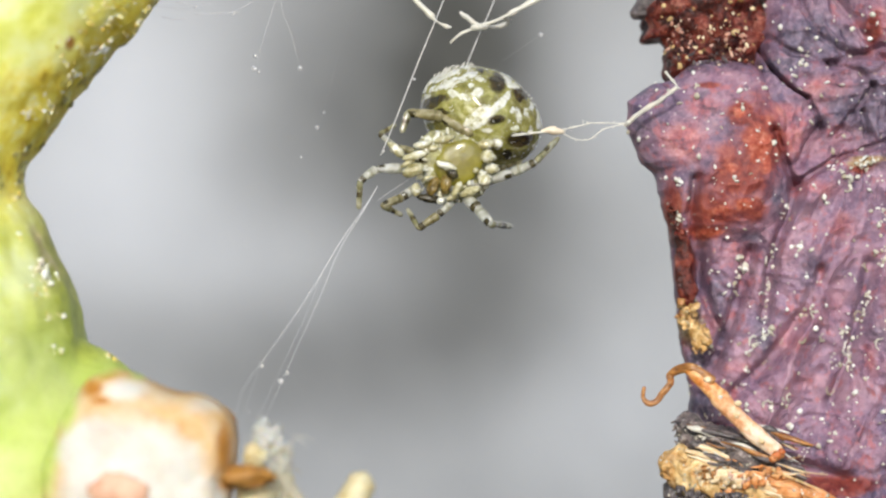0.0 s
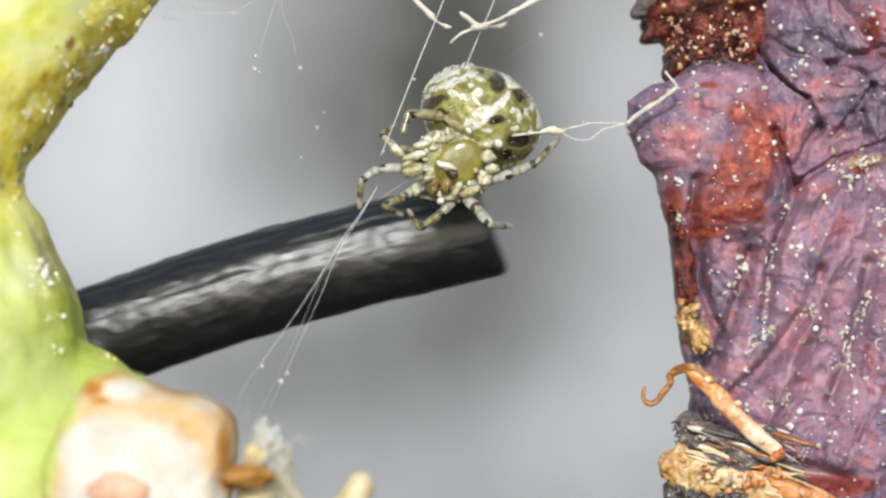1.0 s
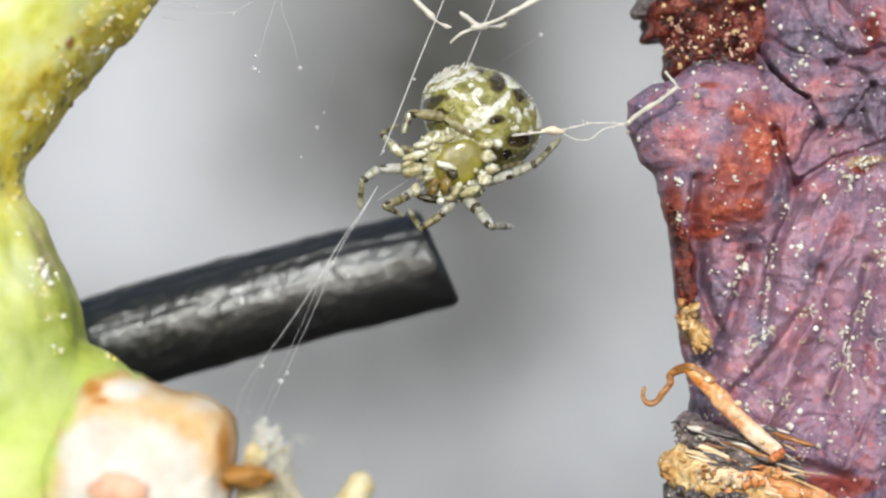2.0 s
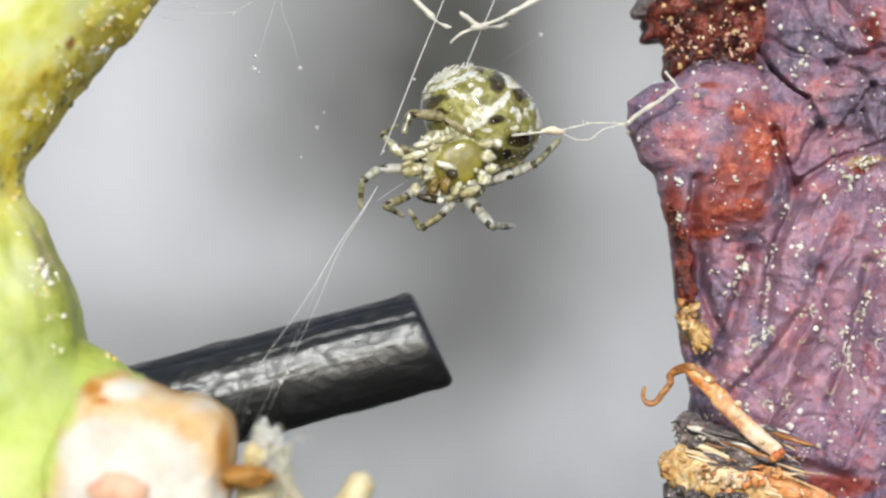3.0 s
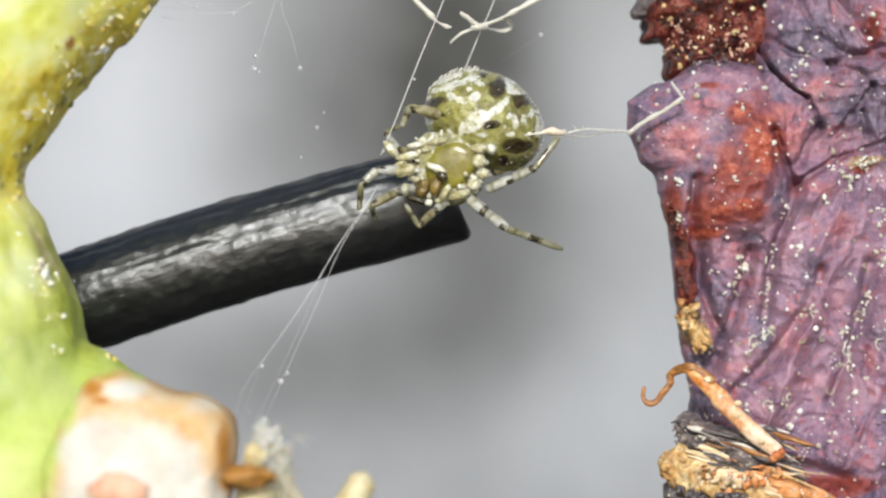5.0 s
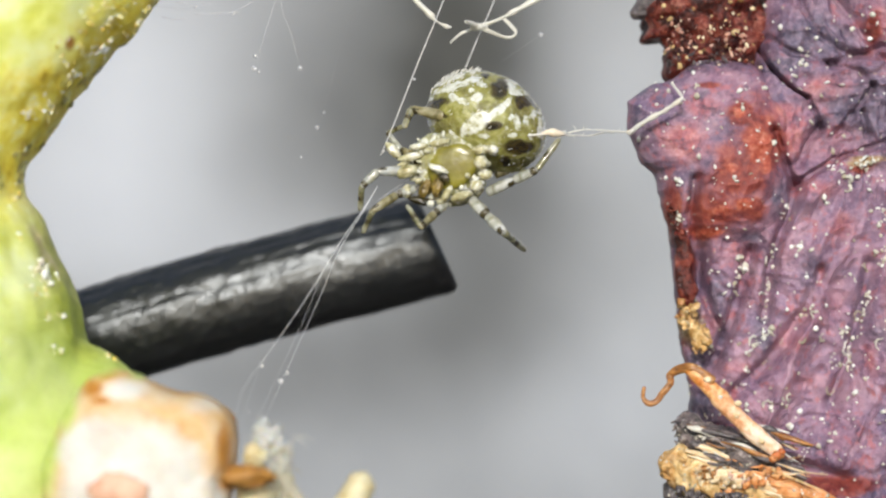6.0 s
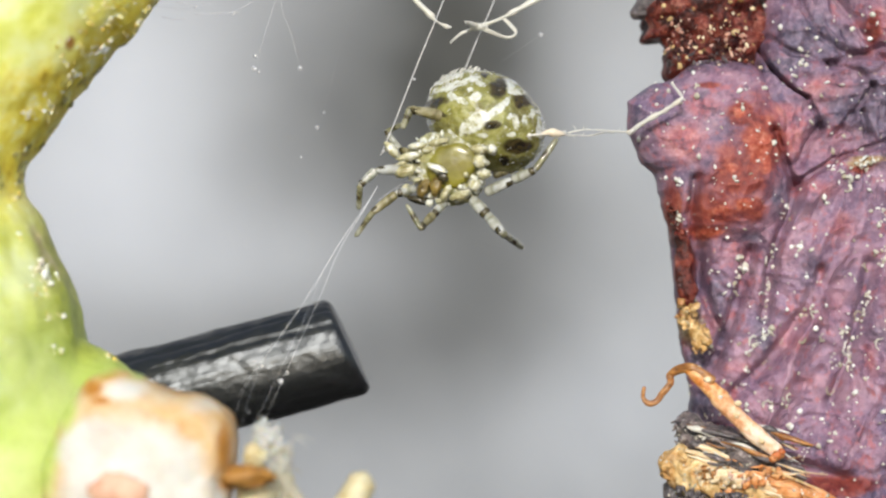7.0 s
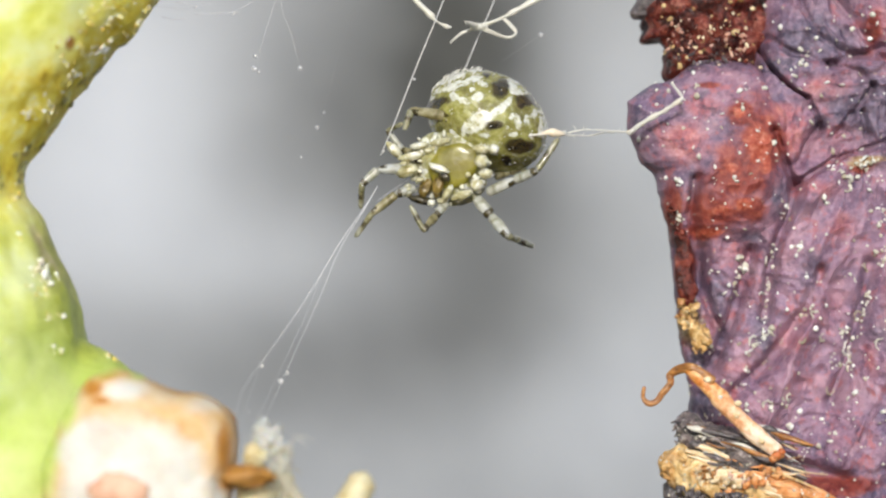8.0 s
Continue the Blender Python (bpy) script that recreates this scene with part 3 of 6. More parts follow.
    part("brown_knob", ball((-2.444, -4.9, -2.823), (0.36, 0.20, 0.13), 26, 34, None, 0.4, 2, 31), KNOB, stem, "dark amber knob beside the stub")
    part("olive_knob", ball((-2.337, -4.500, -3.062), (0.26, 0.22, 0.16), 26, 34, None, 0.4, 3, 36), SHOOT, stem, "yellow-brown lump under the brown knob")
    part("cream_lump", ball((-2.362, -4.450, -2.611), (0.15, 0.14, 0.16), 26, 34, None, 0.5, 3, 37), SHOOT, stem, "cream lump above the brown knob")
    rng = random.Random(4)
    geos = []
    for k, (c, r) in enumerate((((-2.201, -4.400, -2.522), (0.17, 0.14, 0.26)), ((-2.052, -4.400, -2.664), (0.14, 0.12, 0.22)), ((-2.294, -4.400, -2.379), (0.10, 0.10, 0.20)), ((-2.002, -4.400, -2.999), (0.12, 0.10, 0.20)))):
        geos.append(ball(c, r, 40, 50, None, 0.7, 3.0, 60 + k))
    for k in range(30):
        c = np.array((-2.166, -4.400, -2.593)) + np.array((rng.gauss(0, 0.13), rng.uniform(-0.2, 0.2), rng.gauss(0, 0.2)))
        geos.append(grain(c, rng.uniform(0.02, 0.06), rng, k))
    for k in range(16):
        c = np.array((-2.166, -4.400, -2.557)) + np.array((rng.gauss(0, 0.12), 0, rng.gauss(0, 0.18)))
        e = c + np.array((rng.gauss(0.04, 0.10), rng.gauss(0, 0.08), rng.gauss(0.0, 0.12)))
        geos.append(tube([c, (c + e) / 2 + 0.03, e], [0.010, 0.008, 0.003], 5))
    geos.append(tube(spline([(-2.223, -4.400, -2.486), (-2.251, -4.400, -2.329), (-2.279, -4.400, -2.144)], 8), [0.08, 0.075, 0.07, 0.06, 0.05, 0.04, 0.025, 0.01], 8, 0.3, 8))
    geos.append(tube(spline([(-2.094, -4.400, -2.771), (-1.938, -4.400, -3.020), (-1.774, -4.400, -3.234)], 8), [0.1, 0.1, 0.1, 0.1, 0.1, 0.1, 0.09, 0.08], 8, 0.3, 8))
    ob = part("crust", join(geos), CRUST, stem, "whitish crumbly crust beside the stub")
    tagged(ob, kind="stuff")


build_stub(stem)


def build_shoot():
    path = spline([(-1.700, -5.000, -14.200), (-1.572, -4.900, -7.434), (-1.409, -4.600, -4.099), (-1.221, -4.500, -3.365), (-1.082, -4.400, -3.054), (-0.968, -4.400, -2.841)], 90)
    rad = np.interp(np.linspace(0, 1, 90), [0, 0.5, 0.93, 1], [0.34, 0.25, 0.175, 0.08])
    ob = part("bud_tip", tube(path, rad, 20, 0.15, 3, 3), SHOOT, stem, "small cream-coloured shoot tip")


build_shoot()


def flake(c, normal, size, rng, seed):
    """A thin uneven scale lying on a surface."""
    lay = Vector(normal).to_track_quat("Z", "Y").to_matrix() @ Euler((rng.gauss(0, 0.25), rng.gauss(0, 0.25), rng.uniform(0, 6))).to_matrix()
    return ball(c, (size * rng.uniform(0.7, 1.5), size * rng.uniform(0.5, 1.1), size * 0.3), 6, 9, lay, 0.9, 1.4 / max(size, 0.01) * 0.06, seed)


def build_stem_flakes(stem):
    """White flecks lying on the weathered edge of the stem."""
    rng = random.Random(8)
    bv = [v.co / MM for v in stem.data.vertices]
    nv = [v.normal for v in stem.data.vertices]
    ok = [i for i in range(len(bv) - 2) if nv[i].y < -0.2 and nv[i].x > 0.1 and -3 < bv[i].z < 4.2]
    geos = []
    for k in range(2000):
        i = rng.choice(ok)
        edge = bv[i].x * 0.75 - bv[i].z * 0.66
        if bv[i].z < 0.6 and rng.random() > 0.02 or bv[i].z >= 0.6 and edge < (-5.65 if bv[i].z > 1.6 else -5.0) + 0.5 * rng.random():
            continue
        if bv[i].z < 2.0 and rng.random() < 0.5:
            continue
        size = rng.choice((0.006, 0.007, 0.009, 0.012, 0.016, 0.024))
        geos.append(flake(bv[i] + nv[i] * 0.003, nv[i], size, rng, k))
    ob = part("flakes", join(geos), SCALE, stem, "white and ochre flakes on the stem")
    tagged(ob, kind="stuff")
    heaps = [
        ((-5.240, -2.800, -0.275), 12, 0.05, 0.045), ((-5.166, -2.800, -0.424), 10, 0.05, 0.035), ((-5.181, -2.800, -0.551), 6, 0.03, 0.032), ((-4.383, -3.000, 3.206), 8, 0.05, 0.030), ((-4.605, -3.000, 3.102), 6, 0.05, 0.024), ((-4.620, -3.000, 2.969), 6, 0.04, 0.024), ((-4.324, -3.000, 2.947), 9, 0.05, 0.030), ((-4.235, -3.000, 3.058), 6, 0.05, 0.022), ((-4.521, -2.900, 2.650), 12, 0.04, 0.045),
        ((-4.377, -2.800, 2.762), 6, 0.04, 0.028), ((-4.183, -2.800, 2.836), 6, 0.05, 0.028), ((-4.005, -2.800, 3.000), 5, 0.04, 0.028), ((-3.923, -2.800, 3.223), 6, 0.04, 0.030), ((-4.679, -3.000, 2.584), 6, 0.04, 0.026), ((-4.910, -3.100, 2.459), 7, 0.02, 0.032), ((-4.903, -3.100, 2.296), 7, 0.025, 0.028), ((-4.816, -2.800, 2.293), 7, 0.018, 0.040), ((-5.419, -3.000, 1.769), 6, 0.018, 0.036),
        ((-5.240, -2.800, 1.794), 8, 0.05, 0.024), ((-5.166, -2.800, 1.906), 6, 0.05, 0.022), ((-5.553, -2.800, 1.332), 5, 0.04, 0.022), ((-5.620, -2.600, 0.621), 5, 0.03, 0.034), ((-5.418, -2.600, 0.157), 6, 0.05, 0.024), ((-5.054, -2.800, -0.901), 7, 0.06, 0.028), ((-4.963, -3.200, 2.658), 4, 0.03, 0.024), ((-4.779, -3.200, 2.673), 4, 0.03, 0.024), ((-5.043, -4.600, -1.410), 5, 0.05, 0.035), ((-4.300, -3.200, -1.377), 5, 0.04, 0.034),
    ]
    for (x, _, z), count, spread, size in heaps:
        geos = []
        for _ in range(count * 2):
            gx, gz = x + rng.gauss(0, spread), z + rng.gauss(0, spread)
            i = min(ok, key=lambda j: (bv[j].x - gx) ** 2 + (bv[j].z - gz) ** 2 - 0.02 * nv[j].y)
            geos.append(grain(bv[i] + nv[i] * 0.008 + Vector((rng.gauss(0, 0.02), 0, rng.gauss(0, 0.02))), size * rng.uniform(0.3, 0.95), rng, len(geos)))
        ob = part("crumb_crust", join(geos), CRYSTAL if size > 0.034 else SCALE, stem, "little heap of white crumbs")
        tagged(ob, kind="stuff")
    # ragged olive chips of old bark along the rim
    rimv = [i for i in range(len(bv) - 2) if -0.22 < nv[i].y < 0.05 and nv[i].x > 0.3 and 0.6 < bv[i].z < 3.6]
    geos = []
    for k in range(90):
        i = rng.choice(rimv)
        geos.append(flake(bv[i] - nv[i] * 0.02, nv[i], rng.choice((0.03, 0.04, 0.06, 0.085)), rng, 700 + k))
    tagged(part("bark_chips", join(geos), CHIP, stem, "olive-brown chips of old bark"), kind="stuff")


build_stem_flakes(stem)

# ---- the shrivelled purple leaf ----
LEAF_EDGE = [
    (5.814, 0.600, 10.889), (5.002, 0.600, 6.829), (4.612, 0.600, 4.068), (4.555, 0.600, 3.094), (4.434, 0.600, 2.525), (3.865, 0.600, 1.795), (3.297, 0.600, 1.145), (3.167, 0.600, 0.780), (3.264, 0.600, 0.252), (3.289, 0.600, -0.317),
    (3.345, 0.600, -0.804), (3.402, 0.600, -1.291), (3.508, 0.600, -1.697), (3.573, 0.600, -2.103), (3.500, 0.600, -2.428), (3.703, 0.600, -2.915), (3.865, 0.600, -3.727), (4.190, 0.600, -5.351), (4.596, 0.600, -14.202),
]


def crease(x, z, pts, width, depth, warp):
    """How far the skin is pressed in along a line of (x, y, z) points."""
    best = np.full(x.shape, 1e9)
    for a, b in zip(pts[:-1], pts[1:]):
        ax, az, bx, bz = a[0], a[2], b[0], b[2]
        dx, dz = bx - ax, bz - az
        t = np.clip(((x - ax) * dx + (z - az) * dz) / (dx * dx + dz * dz), 0, 1)
        best = np.minimum(best, np.hypot(x - ax - t * dx, z - az - t * dz))
    best = best + warp
    return depth * np.exp(-(np.maximum(best, 0) / width) ** 2)


def leaf_skin(x, z):
    """Depth of the folded skin over (x, z): negative bulges to the front."""
    p = np.stack([x, np.zeros_like(x), z], 1)
    w = 0.08 * fbm(p, 1.6, 3, 2)
    wf = 0.03 * fbm(p, 6, 3, 3)
    d = 0.22 * fbm(p, 0.45, 3, 1)
    w3 = np.stack([fbm(p, 0.6, 3, 31), np.zeros_like(x), fbm(p, 0.6, 3, 32)], 1)
    # long folds that run slantwise down the lower half
    lower = smooth(1.4, 0.2, z)
    u = x * 0.90 - z * 0.36 + 0.4 * w3[:, 0]
    q = np.stack([u * 1.1, np.zeros_like(u), (z + x * 0.4) * 0.16], 1)
    d = d - 0.20 * (1 - np.abs(vnoise(q, 1.0, 9)) * 2) * lower
    q2 = np.stack([u * 3.0 + 0.5 * w3[:, 2], np.zeros_like(u), (z + x * 0.4) * 0.4], 1)
    d = d - 0.05 * (1 - np.abs(vnoise(q2, 1.0, 19)) * 2) * (0.3 + 0.7 * lower)
    q3 = p + 0.5 * w3
    keep = smooth(-0.3, 0.5, fbm(p, 0.8, 2, 35))
    d = d - 0.04 * keep * (1 - np.abs(fbm(q3, 1.9, 2, 21)) * 3) - 0.022 * (1 - keep * 0.5) * (1 - np.abs(fbm(q3, 4.6, 2, 22)) * 3)
    d = d + 0.03 * fbm(q3, 5, 3, 5) - 0.022 * (1 - np.abs(vnoise(q3, 7, 23)) * 2)
    # angular crumples of the dry upper part
    q4 = np.stack([x * 1.0 + z * 0.5, np.zeros_like(x), z * 1.3 - x * 0.3], 1) + 0.4 * w3
    upper = smooth(0.6, 1.8, z) * smooth(4.6, 5.2, x)
    d = d + 0.16 * upper * np.abs(vnoise(q4, 1.5, 41)) + 0.07 * upper * np.abs(vnoise(q4, 3.6, 42))
    # cracks and creases: line, width, depth
    for line, wide, deep, soft in (
        ([(4.546, 0.000, 2.857), (4.626, 0.000, 2.633), (4.794, 0.000, 2.417), (4.970, 0.000, 2.265), (5.170, 0.000, 2.145)], 0.022, 0.5, wf * 0.4),
        ([(5.170, 0.000, 2.145), (5.267, 0.000, 1.961), (5.347, 0.000, 1.737)], 0.040, 0.16, wf),
        ([(5.347, 0.000, 1.737), (5.186, 0.000, 1.529), (5.026, 0.000, 1.193)], 0.06, 0.16, wf),
        ([(4.690, 0.000, 1.673), (4.834, 0.000, 1.273), (4.986, 0.000, 0.904)], 0.05, 0.30, wf),
        ([(4.994, 0.000, 0.888), (5.251, 0.000, 1.081), (5.571, 0.000, 1.281), (5.971, 0.000, 1.425), (6.331, 0.000, 1.529)], 0.04, 0.20, wf),
        ([(4.994, 0.000, 0.888), (4.898, 0.000, 0.488), (4.738, 0.000, 0.088), (4.642, 0.000, -0.312), (4.578, 0.000, -0.952)], 0.08, 0.30, w * 0.5),
        ([(5.347, 0.000, -0.312), (5.170, 0.000, -0.832), (4.882, 0.000, -1.313), (4.530, 0.000, -1.713), (4.130, 0.000, -2.073)], 0.10, 0.24, w * 0.6),
        ([(6.091, 0.000, -0.232), (5.931, 0.000, -0.952), (5.779, 0.000, -1.593), (5.555, 0.000, -2.153)], 0.10, 0.24, w * 0.6),
        ([(4.370, 0.000, -0.032), (4.226, 0.000, -0.632), (4.050, 0.000, -1.193), (3.826, 0.000, -1.713)], 0.09, 0.28, w * 0.6),
        ([(3.706, 0.000, 0.008), (3.674, 0.000, -0.472), (3.826, 0.000, -0.952), (4.002, 0.000, -1.273)], 0.07, 0.20, w * 0.5),
        ([(3.554, 0.000, 0.968), (3.506, 0.000, 0.488), (3.618, 0.000, 0.008), (3.674, 0.000, -0.552)], 0.08, 0.32, w * 0.4),
        ([(4.610, 0.000, 3.049), (4.930, 0.000, 2.793), (5.491, 0.000, 2.633), (5.907, 0.000, 2.521), (6.115, 0.000, 2.313)], 0.040, 0.12, wf),
        ([(5.106, 0.000, 3.530), (5.251, 0.000, 3.130), (5.603, 0.000, 2.825), (6.331, 0.000, 2.713)], 0.048, 0.14, wf),
        ([(5.571, 0.000, 3.610), (5.971, 0.000, 3.049), (6.331, 0.000, 2.633)], 0.048, 0.14, wf),
        ([(5.491, 0.000, 2.633), (5.811, 0.000, 2.745), (6.331, 0.000, 2.889)], 0.05, 0.16, wf),
        ([(5.955, 0.000, 1.945), (6.019, 0.000, 1.641)], 0.045, 0.22, wf * 0.5),
        ([(6.115, 0.000, 2.313), (5.891, 0.000, 2.009), (5.571, 0.000, 1.609)], 0.05, 0.15, wf),
        ([(4.410, 0.000, 3.530), (4.546, 0.000, 3.210), (4.530, 0.000, 2.841)], 0.07, 0.35, wf),
        ([(3.490, 0.000, -2.713), (4.130, 0.000, -2.873), (4.930, 0.000, -3.113), (5.731, 0.000, -3.274)], 0.12, 0.35, w),
    ):
        d = d + crease(x, z, line, wide, deep, soft)
    # the raised lip of the lower fold
    d = d - crease(x, z + 0.16, [(5.170, 0.000, 0.888), (5.571, 0.000, 1.281), (5.971, 0.000, 1.425), (6.331, 0.000, 1.529)], 0.16, 0.16, w * 0.5)
    return d


def tint(ob, v):
    """Red, rust, tan, pink and slate patches of the skin."""
    v = np.asarray(v)
    xf, zf = v[:, 0], v[:, 2]
    p = np.stack([xf, np.zeros_like(xf), zf], 1)
    wob = 0.35 * fbm(p, 1.3, 4, 51) + 0.18 * fbm(p, 5, 3, 53)

    def spots(rows, lo, hi, k):
        out = np.zeros_like(xf)
        for (cx, _, cz), rx, rz in rows:
            out = np.maximum(out, 1 - smooth(lo, hi, np.hypot((xf - cx) / rx, (zf - cz) / rz) + wob * k))
        return out

    red = spots([
        ((4.170, 0.000, 1.889), 0.26, 0.22), ((4.450, 0.000, 1.449), 0.36, 0.50), ((4.130, 0.000, 1.008), 0.55, 0.34), ((3.850, 0.000, 0.528), 0.50, 0.34), ((4.290, 0.000, 0.568), 0.30, 0.22), ((3.730, 0.000, 0.248), 0.34, 0.16), 
        ((3.250, 0.000, 0.448), 0.17, 0.55), ((3.490, 0.000, -0.312), 0.22, 0.42), ((3.730, 0.000, 2.313), 0.24, 0.06), ((5.891, 0.000, 1.145), 0.20, 0.10), ((6.091, 0.000, 3.130), 0.16, 0.42), ((4.770, 0.000, -3.113), 0.5, 0.16), ((5.571, 0.000, -3.354), 0.8, 0.18),
    ], 0.35, 1.35, 1.1)
    red = np.maximum(red, 0.62 * spots([((4.306, 0.000, 1.249), 0.62, 0.75), ((3.930, 0.000, 0.608), 0.55, 0.55), ((4.490, 0.000, 1.689), 0.30, 0.60)], 0.3, 1.4, 1.0))
    rust = spots([((4.154, 0.000, 1.897), 0.08, 0.08), ((4.410, 0.000, 1.433), 0.17, 0.28), ((4.546, 0.000, 1.209), 0.06, 0.16), ((3.890, 0.000, 0.552), 0.26, 0.14), ((4.210, 0.000, 0.632), 0.18, 0.10), ((3.770, 0.000, 0.232), 0.24, 0.07), ((4.050, 0.000, 1.129), 0.10, 0.08)], 0.3, 1.5, 1.3)
    tan = spots([((3.530, 0.000, -1.073), 0.2, 0.32), ((5.891, 0.000, 1.209), 0.25, 0.06), ((5.971, 0.000, 1.273), 0.3, 0.05)], 0.4, 1.2, 1.4)
    pink = spots([
        ((3.370, 0.000, 1.529), 0.46, 0.40), ((3.650, 0.000, 2.009), 0.40, 0.20), ((3.970, 0.000, 1.289), 0.20, 0.24), ((4.810, 0.000, 1.889), 0.28, 0.16), ((4.930, 0.000, 1.609), 0.20, 0.34), ((5.451, 0.000, 2.249), 0.32, 0.22), ((5.251, 0.000, 0.848), 0.36, 0.16), ((4.130, 0.000, -0.112), 0.30, 0.22), ((5.651, 0.000, 0.328), 0.26, 0.20), ((3.890, 0.000, -1.073), 0.16, 0.14),
        ((4.930, 0.000, -1.273), 0.30, 0.24), ((5.251, 0.000, -0.952), 0.4, 0.24), ((5.170, 0.000, -1.913), 0.3, 0.16), ((5.571, 0.000, -0.792), 0.3, 0.4), ((6.171, 0.000, 3.210), 0.24, 0.40), ((4.210, 0.000, -1.673), 0.24, 0.1), ((6.051, 0.000, -1.593), 0.14, 0.4),
    ], 0.25, 1.2, 1.2)
    slate = spots([
        ((5.170, 0.000, 3.049), 0.9, 0.55), ((6.051, 0.000, 2.089), 0.5, 0.8),
        ((4.930, 0.000, 3.049), 0.6, 0.42), ((5.571, 0.000, 2.969), 0.6, 0.40), ((4.770, 0.000, 2.609), 0.34, 0.2), ((5.731, 0.000, 2.009), 0.5, 0.36), ((3.730, 0.000, 2.609), 0.7, 0.13), ((2.929, 0.000, 2.249), 0.34, 0.14), ((2.769, 0.000, 1.809), 0.12, 0.30), ((5.371, 0.000, 1.809), 0.2, 0.16), ((4.730, 0.000, 0.728), 0.22, 0.34), ((3.506, 0.000, 0.728), 0.07, 0.5), ((3.890, 0.000, -0.632), 0.22, 0.5),
        ((4.010, 0.000, -1.273), 0.16, 0.34), ((3.690, 0.000, -1.593), 0.24, 0.2), ((5.170, 0.000, -0.312), 0.16, 0.5), ((4.530, 0.000, -1.273), 0.2, 0.3), ((3.730, 0.000, -2.233), 0.3, 0.34), ((6.131, 0.000, -1.193), 0.2, 0.2), ((4.370, 0.000, 0.168), 0.22, 0.1),
    ], 0.2, 1.25, 1.2)
    bloom = spots([((5.571, 0.000, -0.952), 0.75, 1.10), ((6.051, 0.000, 0.088), 0.40, 0.60), ((4.930, 0.000, -0.952), 0.35, 0.50), ((5.090, 0.000, -2.073), 0.70, 0.50), ((4.370, 0.000, -1.993), 0.40, 0.40), ((5.170, 0.000, 0.328), 0.35, 0.50), ((5.971, 0.000, -2.073), 0.50, 0.50), ((4.210, 0.000, -1.353), 0.25, 0.40), ((4.050, 0.000, -0.232), 0.30, 0.25), ((6.211, 0.000, 0.888), 0.30, 0.30)], 0.3, 1.3, 1.0)
    set_attr(ob, "bloom", np.clip(bloom, 0, 1))
    set_attr(ob, "slate", np.clip(slate, 0, 1) * 0.85)
    set_attr(ob, "pink", np.clip(pink, 0, 1) * 0.95)
    set_attr(ob, "red", np.clip(red, 0, 1))
    set_attr(ob, "rust", np.clip(rust, 0, 1) * 0.9)
    set_attr(ob, "tan", np.clip(tan, 0, 1))


def build_leaf():
    edge = np.array(LEAF_EDGE)
    zs = np.concatenate([np.linspace(-14, -4.1, 30)[:-1], np.linspace(-4.1, 4.0, 460), np.linspace(4.0, 11, 24)[1:]])
    xl = np.interp(zs, edge[::-1, 2], edge[::-1, 0])
    jag = np.stack([np.zeros_like(zs), np.zeros_like(zs), zs], 1)
    xl = xl + 0.05 * fbm(jag, 3, 4, 44)
    xr = 10.2 + 0.5 * np.sin(zs * 0.5) - smooth(5, 11, zs) * 2.5
    x0 = 3.3
    u = np.concatenate([np.linspace(0, 0.02, 10)[:-1], np.linspace(0.02, 0.56, 260)[:-1], np.linspace(0.56, 1, 60)])
    nf = len(u)
    back = np.linspace(1, 0, 40)[1:-1]
    uu = np.concatenate([u, back])
    is_front = np.concatenate([np.ones(nf), np.zeros(len(back))])
    cols = len(uu)
    x = x0 + (xr[:, None] - x0) * uu[None, :] + (xl[:, None] - x0) * (1 - uu[None, :]) ** 3
    dl = np.clip((x - xl[:, None]) / 0.7, 0, 1)
    dr = np.clip((xr[:, None] - x) / 2.5, 0, 1)
    bulge = np.sqrt(np.clip(1 - (1 - dl) ** 2, 0, 1)) * np.sqrt(np.clip(1 - (1 - dr) ** 2, 0, 1))
    y = 0.75 + np.where(is_front > 0, -0.75, 0.8)[None, :] * bulge
    z = zs[:, None] + 0 * x
    facing2 = bulge * is_front[None, :]
    xf, zf = x.ravel(), z.ravel()
    facing = smooth(0.05, 0.7, facing2.ravel())
    skin = leaf_skin(xf, zf)
    yf = y.ravel() + skin * facing + 0.2 * fbm(np.stack([xf, y.ravel(), zf], 1), 0.8, 3, 77) * (1 - facing)
    v = np.stack([xf, yf, zf], 1)
    f = []
    for r in range(len(zs) - 1):
        a = r * cols
        f += [(a + i, a + (i + 1) % cols, a + cols + (i + 1) % cols, a + cols + i) for i in range(cols)]
    f.append(tuple(range(cols))[::-1])
    f.append(tuple((len(zs) - 1) * cols + i for i in range(cols)))
    leaf = part("dried_leaf", (v, f), LEAF)
    tagged(leaf, "shrivelled purple dried leaf with red patches and white specks", "dried leaf")
    tint(leaf, v)
    return leaf, v[: len(zs) * cols].reshape(len(zs), cols, 3)[:, :nf]


leaf, leaf_front = build_leaf()


